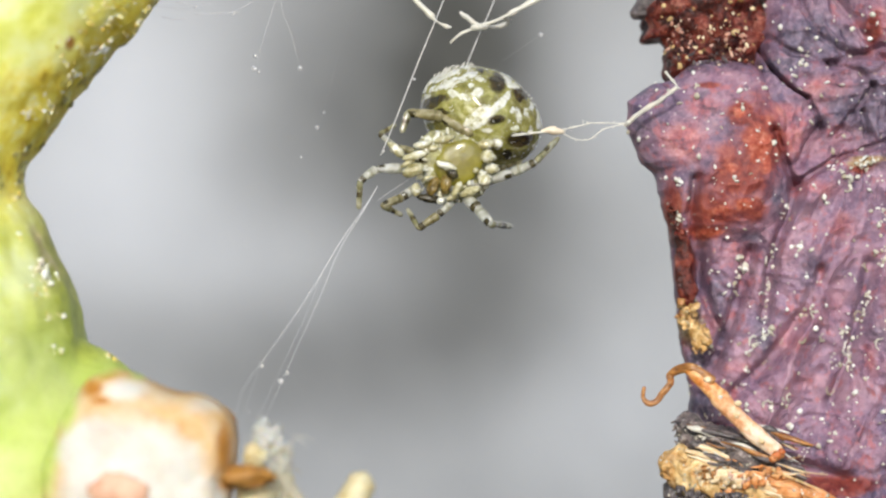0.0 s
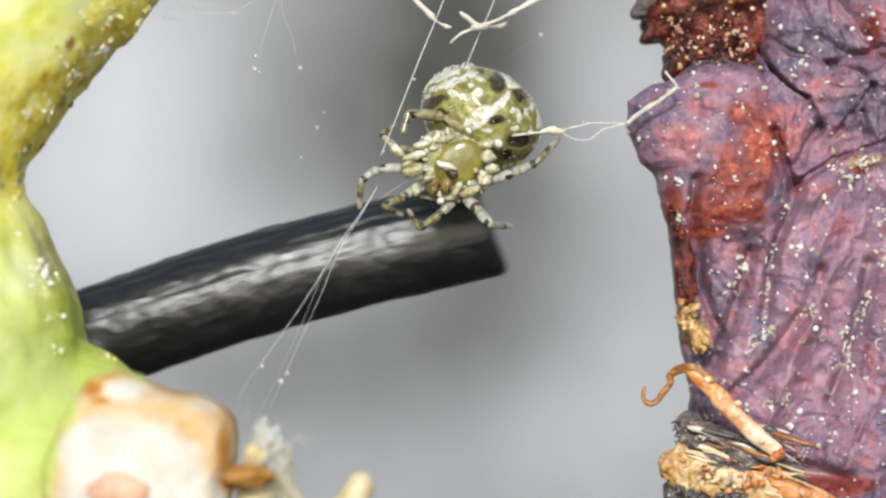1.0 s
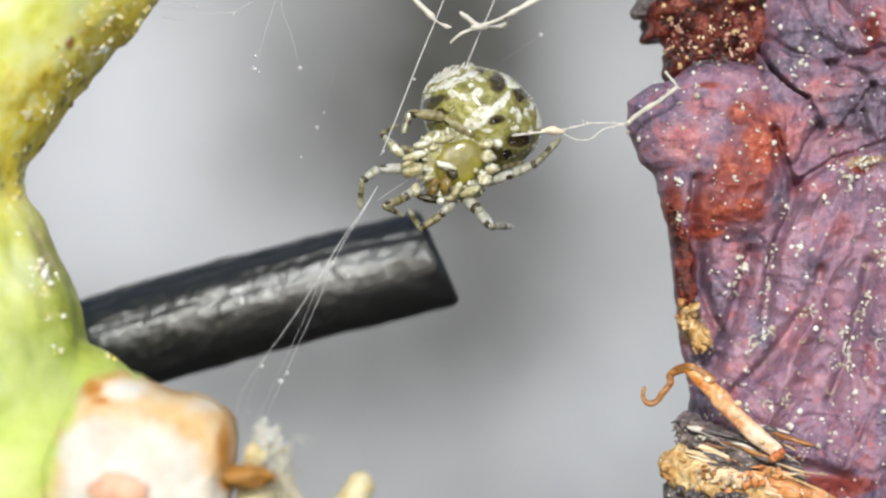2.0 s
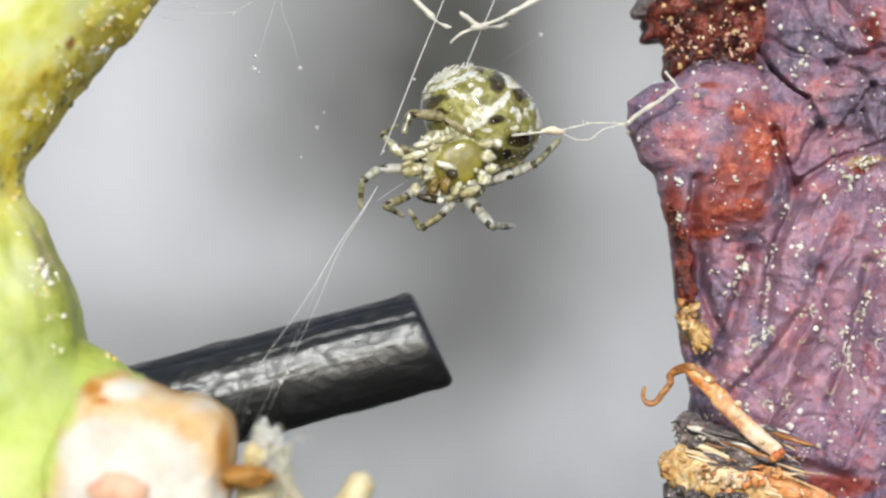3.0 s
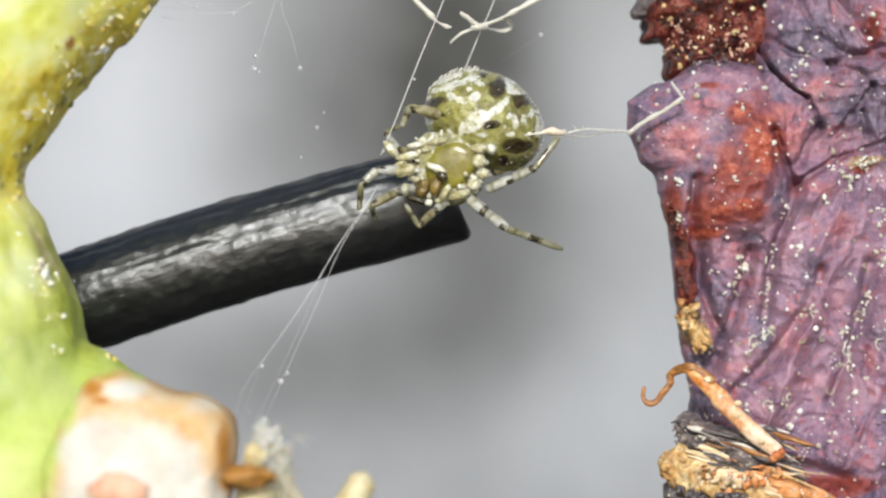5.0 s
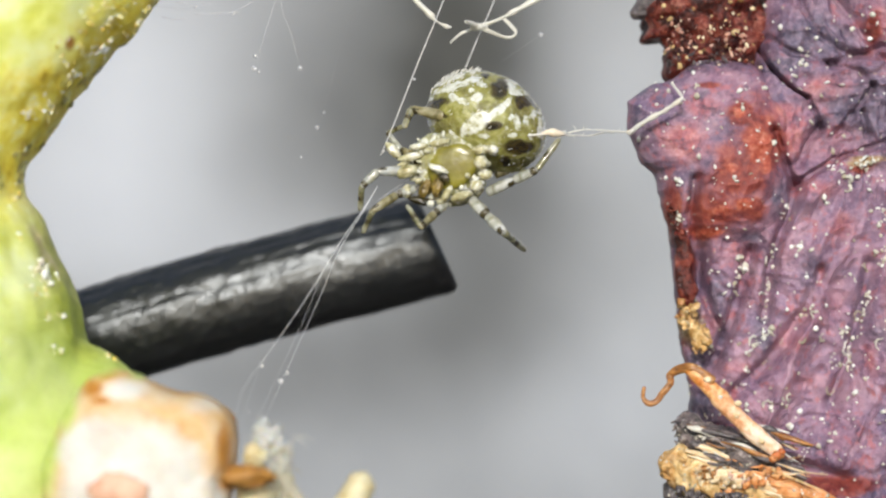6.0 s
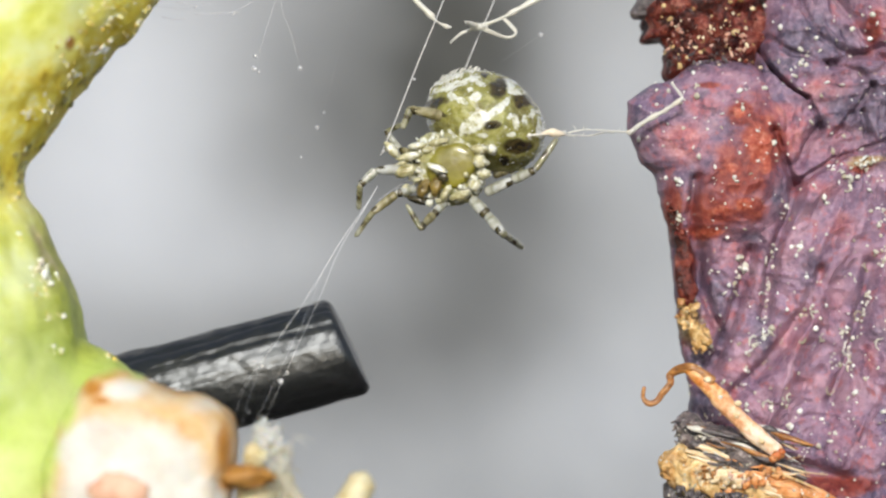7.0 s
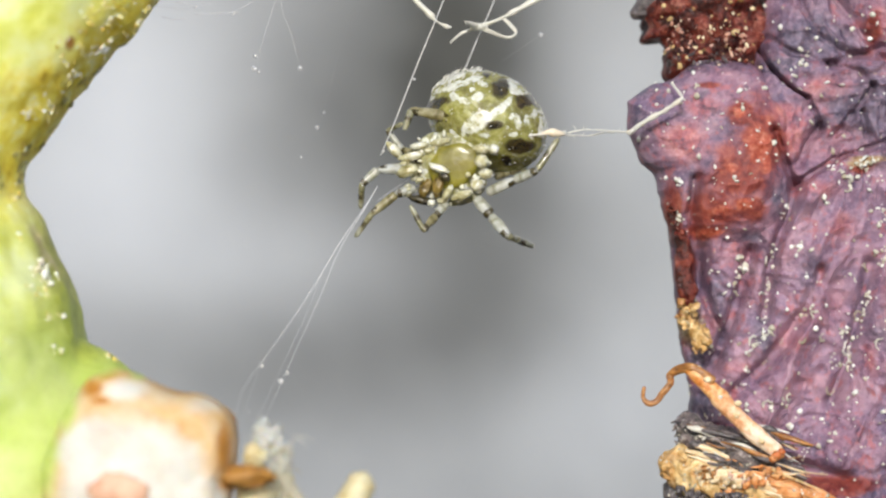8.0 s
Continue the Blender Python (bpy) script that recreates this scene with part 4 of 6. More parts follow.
def build_lobe():
    """The lobe that folds over the front of the leaf."""
    rim = [(2.632, 0.000, 2.104), (2.928, 0.000, 2.312), (3.288, 0.000, 2.440), (3.648, 0.000, 2.680), (4.128, 0.000, 2.696), (4.480, 0.000, 2.600), (4.752, 0.000, 2.328), (5.024, 0.000, 2.056), (5.040, 0.000, 1.608), (4.960, 0.000, 1.128), (5.024, 0.000, 0.648), (4.848, 0.000, 0.008), (4.368, 0.000, -0.472), (3.808, 0.000, -0.472), (3.328, 0.000, 0.008), (3.088, 0.000, 0.768), (2.976, 0.000, 1.088), (2.784, 0.000, 1.328), (2.664, 0.000, 1.648)]
    mid = np.array((4.008, 0.000, 1.288))
    n, rings = 420, 130
    edge = spline(rim + rim[:1], n + 1)[:-1]
    edge = edge + (0.03 * fbm(edge, 4, 3, 5))[:, None] * np.array((1, 0, 1))
    t = np.concatenate([np.linspace(0.01, 0.9, rings - 30), 0.9 + 0.1 * np.sin(np.linspace(0, np.pi / 2, 31))[1:]])
    pts = mid[None, None, :] + (edge - mid)[None, :, :] * t[:, None, None]
    x, z = pts[..., 0].ravel(), pts[..., 2].ravel()
    tt = np.repeat(t, n)
    low = smooth(0.6, -0.3, z)
    dome = np.sqrt(np.clip(1 - tt ** 6, 0, 1))
    y = 0.42 + 0.30 * low - (0.47 + 0.28 * (1 - tt ** 2)) * dome + leaf_skin(x, z) * 0.62 * np.clip(1 - tt ** 8, 0, 1)
    v = np.stack([x, y, z], 1)
    vb = np.stack([edge[:, 0] * 0.9 + mid[0] * 0.1, np.full(n, 0.75), edge[:, 2] * 0.9 + mid[2] * 0.1], 1)
    v = np.vstack([v, vb, [[mid[0], 0.75, mid[2]]], [[mid[0], y[0], mid[2]]]])
    f = []
    for r in range(rings):
        f += [(r * n + i, r * n + (i + 1) % n, (r + 1) * n + (i + 1) % n, (r + 1) * n + i) for i in range(n)]
    c = len(v) - 2
    f += [(rings * n + i, rings * n + (i + 1) % n, c) for i in range(n)]
    f += [((i + 1) % n, i, c + 1) for i in range(n)]
    lobe = part("folded_lobe", (v, f), LEAF, leaf, "puckered purple lobe with an orange-red patch")
    bm = bmesh.new()
    bm.from_mesh(lobe.data)
    bmesh.ops.recalc_face_normals(bm, faces=bm.faces)
    bm.to_mesh(lobe.data)
    bm.free()
    tint(lobe, v)
    return v[: rings * n]


lobe_front = build_lobe()


def leaf_point(x, z):
    g = leaf_front
    r = int(np.argmin(np.abs(g[:, 0, 2] - z)))
    i = int(np.argmin(np.abs(g[r, :, 0] - x)))
    p = g[r, i]
    d = (lobe_front[:, 0] - x) ** 2 + (lobe_front[:, 2] - z) ** 2
    k = int(np.argmin(d))
    if d[k] < 0.0012 and (lobe_front[k, 1] < p[1] or abs(p[0] - x) > 0.05):
        p = lobe_front[k]
    return p


def build_specks():
    """White specks scattered over the leaf."""
    rng = random.Random(21)
    geos = []
    for k in range(760):
        z = rng.uniform(-3.9, 3.9)
        x = rng.uniform(2.6, 6.9)
        p = leaf_point(x, z)
        if abs(p[0] - x) > 0.05:
            continue
        size = rng.choice((0.009, 0.012, 0.014, 0.017, 0.02, 0.026, 0.036))
        geos.append(grain(p + np.array((0, -size * 0.3, 0)), size, rng, k))
    for k in range(16):
        # crusty little trails
        z, x = rng.uniform(-3.4, 1.5), rng.uniform(4.2, 6.4)
        turn = rng.uniform(0, 6.3)
        for j in range(rng.randint(5, 12)):
            x, z = x + 0.035 * math.cos(turn) + rng.gauss(0, 0.03), z + 0.045 * math.sin(turn) + rng.gauss(0, 0.03)
            turn += rng.gauss(0, 0.9)
            p = leaf_point(x, z)
            geos.append(grain(p + np.array((0, -0.006, 0)), rng.uniform(0.012, 0.03), rng, j))
    trails = [[(4.720, 0.000, 0.008), (4.656, 0.000, -0.392), (4.608, 0.000, -0.712), (4.560, 0.000, -1.000)], [(4.544, 0.000, -1.144), (4.528, 0.000, -1.272), (4.384, 0.000, -1.400), (4.304, 0.000, -1.464)], [(6.064, 0.000, -0.632), (6.016, 0.000, -0.832), (5.968, 0.000, -1.000)], [(5.920, 0.000, -1.240), (5.808, 0.000, -1.448), (5.856, 0.000, -1.712)], [(5.088, 0.000, -0.912), (5.248, 0.000, -0.792)], [(5.688, 0.000, -1.240), (5.792, 0.000, -1.112)], [(5.848, 0.000, 1.168), (6.128, 0.000, 1.288)]]
    for line in trails:
        for q in spline(line, 16 if len(line) > 2 else 8):
            x, z = q[0] + rng.gauss(0, 0.018), q[2] + rng.gauss(0, 0.018)
            p = leaf_point(x, z)
            geos.append(grain(p + np.array((0, -0.012, 0)), rng.choice((0.012, 0.016, 0.022, 0.032)), rng, int(abs(x) * 900)))
    for (x, y, z), s in (((3.304, 0.000, 0.952), 0.055), ((4.288, 0.000, -0.208), 0.09), ((3.328, 0.000, 0.408), 0.09), ((5.712, 0.000, 0.952), 0.09), ((6.192, 0.000, 0.392), 0.06), ((4.648, 0.000, -2.248), 0.06), ((3.408, 0.000, -2.456), 0.05), ((3.904, 0.000, 3.152), 0.06), ((4.448, 0.000, 3.368), 0.05), ((5.088, 0.000, 2.648), 0.06)):
        for j in range(7):
            p = leaf_point(x + rng.gauss(0, s * 0.6), z + rng.gauss(0, s * 0.6))
            geos.append(grain(p + np.array((0, -0.012, 0)), s * rng.uniform(0.25, 0.6), rng, 70 + j))
    # little worm-like crusts: place, radius, sweep
    for (x, _, z), r, sweep in (((4.563, -0.200, -1.171), 0.072, 300), ((4.396, -0.200, -1.330), 0.112, 160), ((5.798, -0.200, -1.410), 0.128, 200), ((5.750, -0.200, -1.585), 0.096, 220), ((4.627, -0.200, -0.167), 0.096, 120), ((4.523, -0.200, -0.709), 0.112, 90), ((5.543, -0.200, -1.999), 0.112, 200), ((5.065, -0.200, -1.266), 0.080, 150), ((5.399, -0.200, -1.266), 0.072, 240), ((6.060, -0.200, -0.231), 0.096, 140), ((5.941, -0.200, -0.948), 0.080, 260), ((4.906, -0.200, -2.102), 0.064, 280), ((4.587, -0.200, -2.222), 0.096, 200), ((5.702, -0.200, 0.884), 0.096, 180), ((5.981, -0.200, 1.203), 0.128, 90), ((5.264, -0.200, -0.948), 0.080, 160), ((4.109, -0.200, -2.620), 0.112, 140), ((6.180, -0.200, -1.346), 0.096, 200)):
        a = rng.uniform(0, 6.3) + np.linspace(0, radians(sweep), 14)
        rim = [leaf_point(x + 0.6 * r * math.cos(t) + rng.gauss(0, 0.008), z + 0.8 * r * math.sin(t) + rng.gauss(0, 0.008)) + np.array((0, -0.012, 0)) for t in a]
        geos.append(tube(rim, np.interp(np.linspace(0, 1, 14), [0, 0.5, 1], [0.008, 0.018, 0.008]), 7, 0.9, 14, int(sweep)))
    ob = part("specks", join(geos), SPECK, leaf, "white specks")
    tagged(ob, kind="stuff")


build_specks()


def build_leaf_trim():
    # torn dark red layer behind the lobe
    rows = [(*(4.159, 1.100, 7.077), 0.9), (*(3.954, 1.100, 4.611), 1.05), (*(3.924, 1.050, 3.621), 1.16), (*(4.002, 1.000, 3.124), 0.92), (*(4.026, 1.000, 2.714), 0.80), (*(4.242, 1.100, 1.981), 0.7), (*(4.499, 1.200, 1.162), 0.4)]
    s = spline(rows, 110)
    v, f = tube(s[:, :3], s[:, 3], 110, 0.0, ring_side=(0, -1, 0), flat=0.75)
    v = np.array(v)
    c = np.vstack([np.repeat(s[:, :3], 110, axis=0), s[:1, :3], s[-1:, :3]])
    k = 1 + 0.20 * fbm(v, 1.8, 4, 61) - 0.12 * (1 - 2 * np.abs(vnoise(v, 4.0, 62)))
    v = c + (v - c) * k[:, None]
    part("torn_layer", (v, f), RED, leaf, "dark red torn inner layer")
    part("torn_tip", tube(spline([(3.395, 0.800, 3.762), (2.987, 0.800, 3.517), (2.725, 0.800, 3.370)], 14), np.linspace(0.34, 0.06, 14), 16, 0.35, 3, 5), CHAR, leaf, "blackened torn edge")
    rng = random.Random(5)
    geos = []
    for n in range(60):
        x, _, z = (3.848, 0.000, 3.048)
        c = np.array((x + rng.uniform(-0.75, 0.75), rng.uniform(0.05, 0.3), z + rng.uniform(-0.5, 0.6)))
        geos.append(grain(c, rng.choice((0.015, 0.02, 0.03, 0.045)), rng, n))
    tagged(part("torn_dusting", join(geos), TAN, leaf), kind="stuff")
    # orange splinter that ends in a curl
    base = spline([(4.728, -0.750, -2.882), (4.407, -0.740, -2.624), (4.056, -0.720, -2.295), (3.761, -0.680, -1.975), (3.530, -0.620, -1.757), (3.408, -0.580, -1.688)], 90)
    along = np.linspace(0, 1, 90)
    geo = tube(base, np.interp(along, [0, 0.06, 0.25, 0.48, 0.53, 0.58, 0.8, 1], [0.05, 0.11, 0.125, 0.115, 0.135, 0.115, 0.10, 0.05]), 30, 0.20, 3.5, 7, flat=0.6)
    ob = part("splinter", geo, PEELED, leaf, "orange woody splinter with a peeled cream end")
    cream = np.append(np.repeat(smooth(0.62, 0.30, along) * smooth(0.0, 0.08, along), 30), (0, 0))
    set_attr(ob, "cream", cream * (0.75 + 0.5 * fbm(np.array(geo[0]), 4, 3, 28)))
    # knots and scabs on the splinter
    for k, (c, size, m) in enumerate((((4.629, -0.86, -2.859), 0.07, SCAB), ((4.574, -0.86, -2.906), 0.06, ORANGE), ((4.694, -0.84, -2.813), 0.05, SCAB), ((4.079, -0.8, -2.314), 0.045, CREAM), ((4.097, -0.78, -2.142), 0.05, CREAM), ((3.678, -0.72, -1.816), 0.05, CREAM), ((3.853, -0.78, -2.056), 0.028, SPECK), ((4.419, -0.84, -2.672), 0.045, CREAM))):
        part("scab", ball(c, (size, 0.5 * size, 0.8 * size), 12, 16, None, 0.6, 6, 60 + k), m, leaf)
    curl = spline([(3.759, -0.700, -1.848), (3.629, -0.660, -1.755), (3.453, -0.600, -1.663), (3.288, -0.500, -1.691), (3.181, -0.450, -1.773), (3.185, -0.500, -1.873), (3.082, -0.500, -2.008), (2.972, -0.500, -2.142), (2.869, -0.500, -2.158), (2.798, -0.500, -2.071), (2.814, -0.500, -1.929)], 80)
    part("curl", tube(curl, np.interp(np.linspace(0, 1, 80), [0, 0.2, 0.45, 0.8, 1], [0.07, 0.075, 0.050, 0.040, 0.025]), 14, 0.2, 7, 8, flat=0.55), BROWN, leaf, "thin brown curled fibre")
    part("edge_flap", tube(spline([(3.325, 0.350, 0.734), (3.409, 0.200, 0.088), (3.453, 0.150, -0.474), (3.522, 0.200, -0.836)], 50), np.interp(np.linspace(0, 1, 50), [0, 0.4, 0.8, 1], [0.05, 0.13, 0.14, 0.05]), 30, 0.7, 3.5, 33), RED, leaf, "dark red torn strip on the leaf edge")
    part("edge_flap", tube(spline([(3.409, 0.200, -0.836), (3.529, 0.100, -1.075), (3.641, 0.100, -1.275), (3.698, 0.200, -1.455)], 40), np.interp(np.linspace(0, 1, 40), [0, 0.4, 0.8, 1], [0.03, 0.10, 0.09, 0.02]), 30, 1.0, 5, 34), TORN, leaf, "tan flaking strip on the leaf edge")
    rim_x, rim_z = np.array(LEAF_EDGE)[::-1, 0], np.array(LEAF_EDGE)[::-1, 2]
    # crumbs of tan bark: place, spread across and up, how many
    for (x, y, z), w, h, count, m in (((3.380, 0.120, 3.043), 0.16, 0.16, 22, PINKISH), ((4.062, 0.120, 2.914), 0.18, 0.12, 18, PINKISH), ((3.823, 0.140, 3.140), 0.42, 0.26, 60, RED), ((4.140, 0.100, 2.752), 0.24, 0.06, 16, RED), ((3.657, 0.080, 2.695), 0.30, 0.06, 22, CHAR), ((3.234, 0.300, 2.669), 0.06, 0.14, 14, CHAR), ((4.020, 0.100, 3.177), 0.20, 0.05, 10, CREAM), ((3.475, 0.020, -0.969), 0.09, 0.12, 26, TORN), ((3.652, 0.020, -1.273), 0.07, 0.14, 26, TORN), ((3.375, 0.060, -0.794), 0.05, 0.12, 14, BROWN), ((3.303, 0.060, 0.449), 0.08, 0.16, 16, RED), ((3.309, -0.250, -3.094), 0.13, 0.12, 40, TORN), ((3.836, -0.550, -3.189), 0.22, 0.10, 36, CREAM), ((3.441, -0.100, -2.587), 0.12, 0.10, 24, CHAR_BARK), ((4.409, -0.720, -3.175), 0.22, 0.10, 26, ORANGE), ((3.611, -0.42, -3.429), 0.2, 0.05, 46, CHAR), ((4.073, -0.55, -3.45), 0.22, 0.03, 36, CHAR), ((3.825, -0.5, -3.122), 0.2, 0.05, 20, BROWN), ((3.994, -0.55, -3.039), 0.16, 0.03, 16, CHAR_BARK), ((4.296, -0.68, -3.218), 0.2, 0.05, 18, PINKISH)):
        geos = []
        for k in range(count):
            c = np.array((x + w * rng.uniform(-1.5, 1.5), y + rng.uniform(-0.08, 0.08), z + h * rng.uniform(-1.5, 1.5)))
            if -2.4 < z < 2.4:
                c[0] = max(c[0], np.interp(c[2], rim_z, rim_x) + 0.03)
            geos.append(flake(c, (rng.gauss(0, 0.5), -1, rng.gauss(0, 0.5)), rng.choice((0.02, 0.03, 0.045, 0.065)) * (0.6 if z > 2.4 else 1.0), rng, 800 + k))
        tagged(part("bark_crust", join(geos), m, leaf, "crumbly flakes of torn bark"), kind="stuff")
    # frayed fibres along the lower edge
    sets = [
        ((3.104, 0.000, -2.968), (3.435, -0.150, -3.140), (4.166, -0.400, -3.334), (5.182, -0.500, -3.745), 0.25, TORN),
        ((3.160, 0.100, -3.360), (3.448, 0.000, -3.512), (4.028, -0.200, -3.654), (4.812, -0.300, -4.121), 0.22, CHAR),
        ((3.369, 0.200, -2.420), (3.613, 0.050, -2.595), (4.023, -0.250, -2.775), (4.720, -0.400, -2.962), 0.24, CHAR_BARK),
        ((3.409, 0.200, -2.742), (3.688, 0.000, -2.848), (4.250, -0.350, -2.990), (5.024, -0.500, -3.192), 0.20, CHAR_BARK),
        ((3.691, -0.400, -3.081), (4.150, -0.550, -3.211), (4.615, -0.620, -3.300), (5.169, -0.600, -3.617), 0.11, CREAM),
        ((4.460, -0.600, -3.286), (4.927, -0.650, -3.345), (5.484, -0.600, -3.617), (6.130, -0.500, -3.784), 0.14, ORANGE),
    ]
    rng = random.Random(77)
    for n in range(90):
        px, pz = rng.uniform(3.4, 4.6), rng.uniform(-3.55, -2.45)
        a = np.array((px, -0.2 - 0.36 * (px - 3.1), pz))
        ln = rng.uniform(0.25, 0.8)
        b = a + np.array((ln * 0.5, -0.12 * ln, -ln * 0.14 + rng.uniform(-0.06, 0.06)))
        c = a + np.array((ln, -0.2 * ln, -ln * 0.32 + rng.uniform(-0.1, 0.1)))
        low = pz < -2.95
        m = rng.choice((CREAM, CREAM, ORANGE, ORANGE, TORN, BROWN, CHAR) if low else (CHAR, CHAR, CHAR_BARK, BROWN, FLUFF, CREAM))
        part("fibre", tube(spline([a, b, c], 16), np.interp(np.linspace(0, 1, 16), [0, 0.3, 1], [0.3, 1, 0.4]) * rng.choice((0.010, 0.014, 0.018, 0.024, 0.034, 0.05)), 10, 0.5, 6, 300 + n), m, leaf)
    dust = []
    for k, (a, b, c, d, r, m) in enumerate(sets):
        path = spline([a, b, c, d], 70)
        geo = tube(path, np.interp(np.linspace(0, 1, 70), [0, 0.12, 0.5, 1], [0.5, 0.95, 1, 0.8]) * r, 48, 0.75, 3.5, 70 + k)
        part("fibre", geo, m, leaf)
        for n in range(3400):
            j = rng.randrange(70 * 48)
            p, c = np.array(geo[0][j]), path[j // 48]
            if c[1] - p[1] > 0.55 * r and p[2] > -3.7 and rng.random() < 0.035:
                dust.append(grain(p + np.array((0, -0.006, 0)), rng.choice((0.008, 0.011, 0.015, 0.02, 0.028)), rng, n))
    tagged(part("speck_dusting", join(dust), SPECK, leaf, "white specks on the bark"), kind="stuff")


build_leaf_trim()


# ---- the black wire ----
WIRE_R = 0.76
SEG = 0.95
SEGS = 9


def wire_piece(x0, x1, tip, seed):
    """One stretch of the wire along x, from x0 back to x1."""
    n = max(8, int((x0 - x1) / 0.035)) if x0 - x1 < 3 else 60
    xs = np.linspace(x0, x1, n)
    sides = 160
    ang = np.linspace(0, 2 * np.pi, sides, endpoint=False)
    X, A = np.meshgrid(xs, ang, indexing="ij")
    p = np.stack([X.ravel() * 0.45, np.cos(A).ravel() * WIRE_R, np.sin(A).ravel() * WIRE_R], 1)
    pf = p * np.array((2.2, 1, 1))
    r = WIRE_R + 0.024 * fbm(p, 2.6, 3, 90) + 0.020 * fbm(pf, 5.0, 3, 91)
    # long grooves on the upper side
    up = np.clip(np.sin(A).ravel(), 0, 1)
    wave = A.ravel() + 0.05 * vnoise(np.stack([X.ravel() * 0.8, A.ravel() * 0, 0 * X.ravel()], 1), 1.0, 95)
    r = r - 0.035 * up * np.clip(vnoise(np.stack([X.ravel() * 0.25, wave * 7, 0 * X.ravel()], 1), 1.0, 93), 0, 1)
    for seam, deep in ((0.62, 0.022), (0.98, 0.030), (1.22, 0.024), (1.50, 0.034), (1.86, 0.028), (2.30, 0.024)):
        fade = 0.55 + 0.45 * vnoise(np.stack([X.ravel() * 0.6, X.ravel() * 0 + seam * 9, 0 * X.ravel()], 1), 1.0, 97)
        r = r - 0.45 * deep * fade * np.exp(-((wave - seam) / 0.045) ** 2)
    if tip:
        r = r * np.interp(-X.ravel(), [0, 0.03, 0.08, 0.16], [0.88, 0.945, 0.985, 1.0])
    r = r * np.interp(X.ravel() - x1, [0, 0.06], [0.99, 1.0]) if x0 - x1 < 3 else r
    shear = (0.12 * np.sin(A).ravel() * -1.0) * np.clip(1 + X.ravel() / 1.0, 0, 1) if tip else 0
    v = np.stack([X.ravel() + shear, -np.cos(A).ravel() * r, np.sin(A).ravel() * r], 1)
    f = []
    for i in range(n - 1):
        f += [(i * sides + k, (i + 1) * sides + k, (i + 1) * sides + (k + 1) % sides, i * sides + (k + 1) % sides) for k in range(sides)]
    o = len(v)
    verts = list(v) + list(v[:sides]) + list(v[-sides:]) + [(x0, 0, 0), (x1, 0, 0)]
    a, b = len(verts) - 2, len(verts) - 1
    f += [(a, o + k, o + (k + 1) % sides) for k in range(sides)]
    f += [(b, o + sides + (k + 1) % sides, o + sides + k) for k in range(sides)]
    return verts, f


wire = new("black_wire")
tagged(wire, "black rubbery cable with a cut end, poking at the spider", "cable")
wire_parts = []
for k in range(SEGS):
    ob = part("cable_piece", wire_piece(-k * SEG, -(k + 1) * SEG - 0.07, k == 0, k), RUBBER, wire)
    wire_parts.append(ob)
tail = part("cable_tail", wire_piece(-SEGS * SEG, -SEGS * SEG - 14, False, 50), RUBBER, wire)
wire_parts.append(tail)


# ---- the spider ----
HUB = Vector((0.288, 0.000, 1.432))
spider = new("spider")
tagged(spider, "tiny olive spider, white and black spots, hanging in silk", "spider")


def loc(p):
    return np.array(p, float) - np.array(HUB)


ABD_C = np.array((0.545, 0.350, 1.892))
ABD_R = np.array((0.90, 0.88, 0.68))
ABD_TURN = Euler((0, radians(24), 0)).to_matrix()


def pigment(ob, v, whites, darks):
    """White and black pigment on a skin: ellipses seen from the front, with uneven edges."""
    v = np.asarray(v) + np.array(HUB)
    warp = 0.05 * np.stack([fbm(v, 5, 3, 71), fbm(v, 5, 3, 72)], 1)
    for name, spots in (("white", whites), ("dark", darks)):
        out = np.zeros(len(v))
        for p, a, b, t in spots:
            dx, dz = v[:, 0] - p[0] + warp[:, 0], v[:, 2] - p[2] + warp[:, 1]
            c, s = math.cos(radians(t)), math.sin(radians(t))
            q = np.hypot((dx * c + dz * s) / a, (-dx * s + dz * c) / b)
            out = np.maximum(out, 1 - smooth(0.55 if name == "white" else 0.2, 1.3 if name == "white" else 1.6, q))
        set_attr(ob, name, out * (v[:, 1] < 0.75))


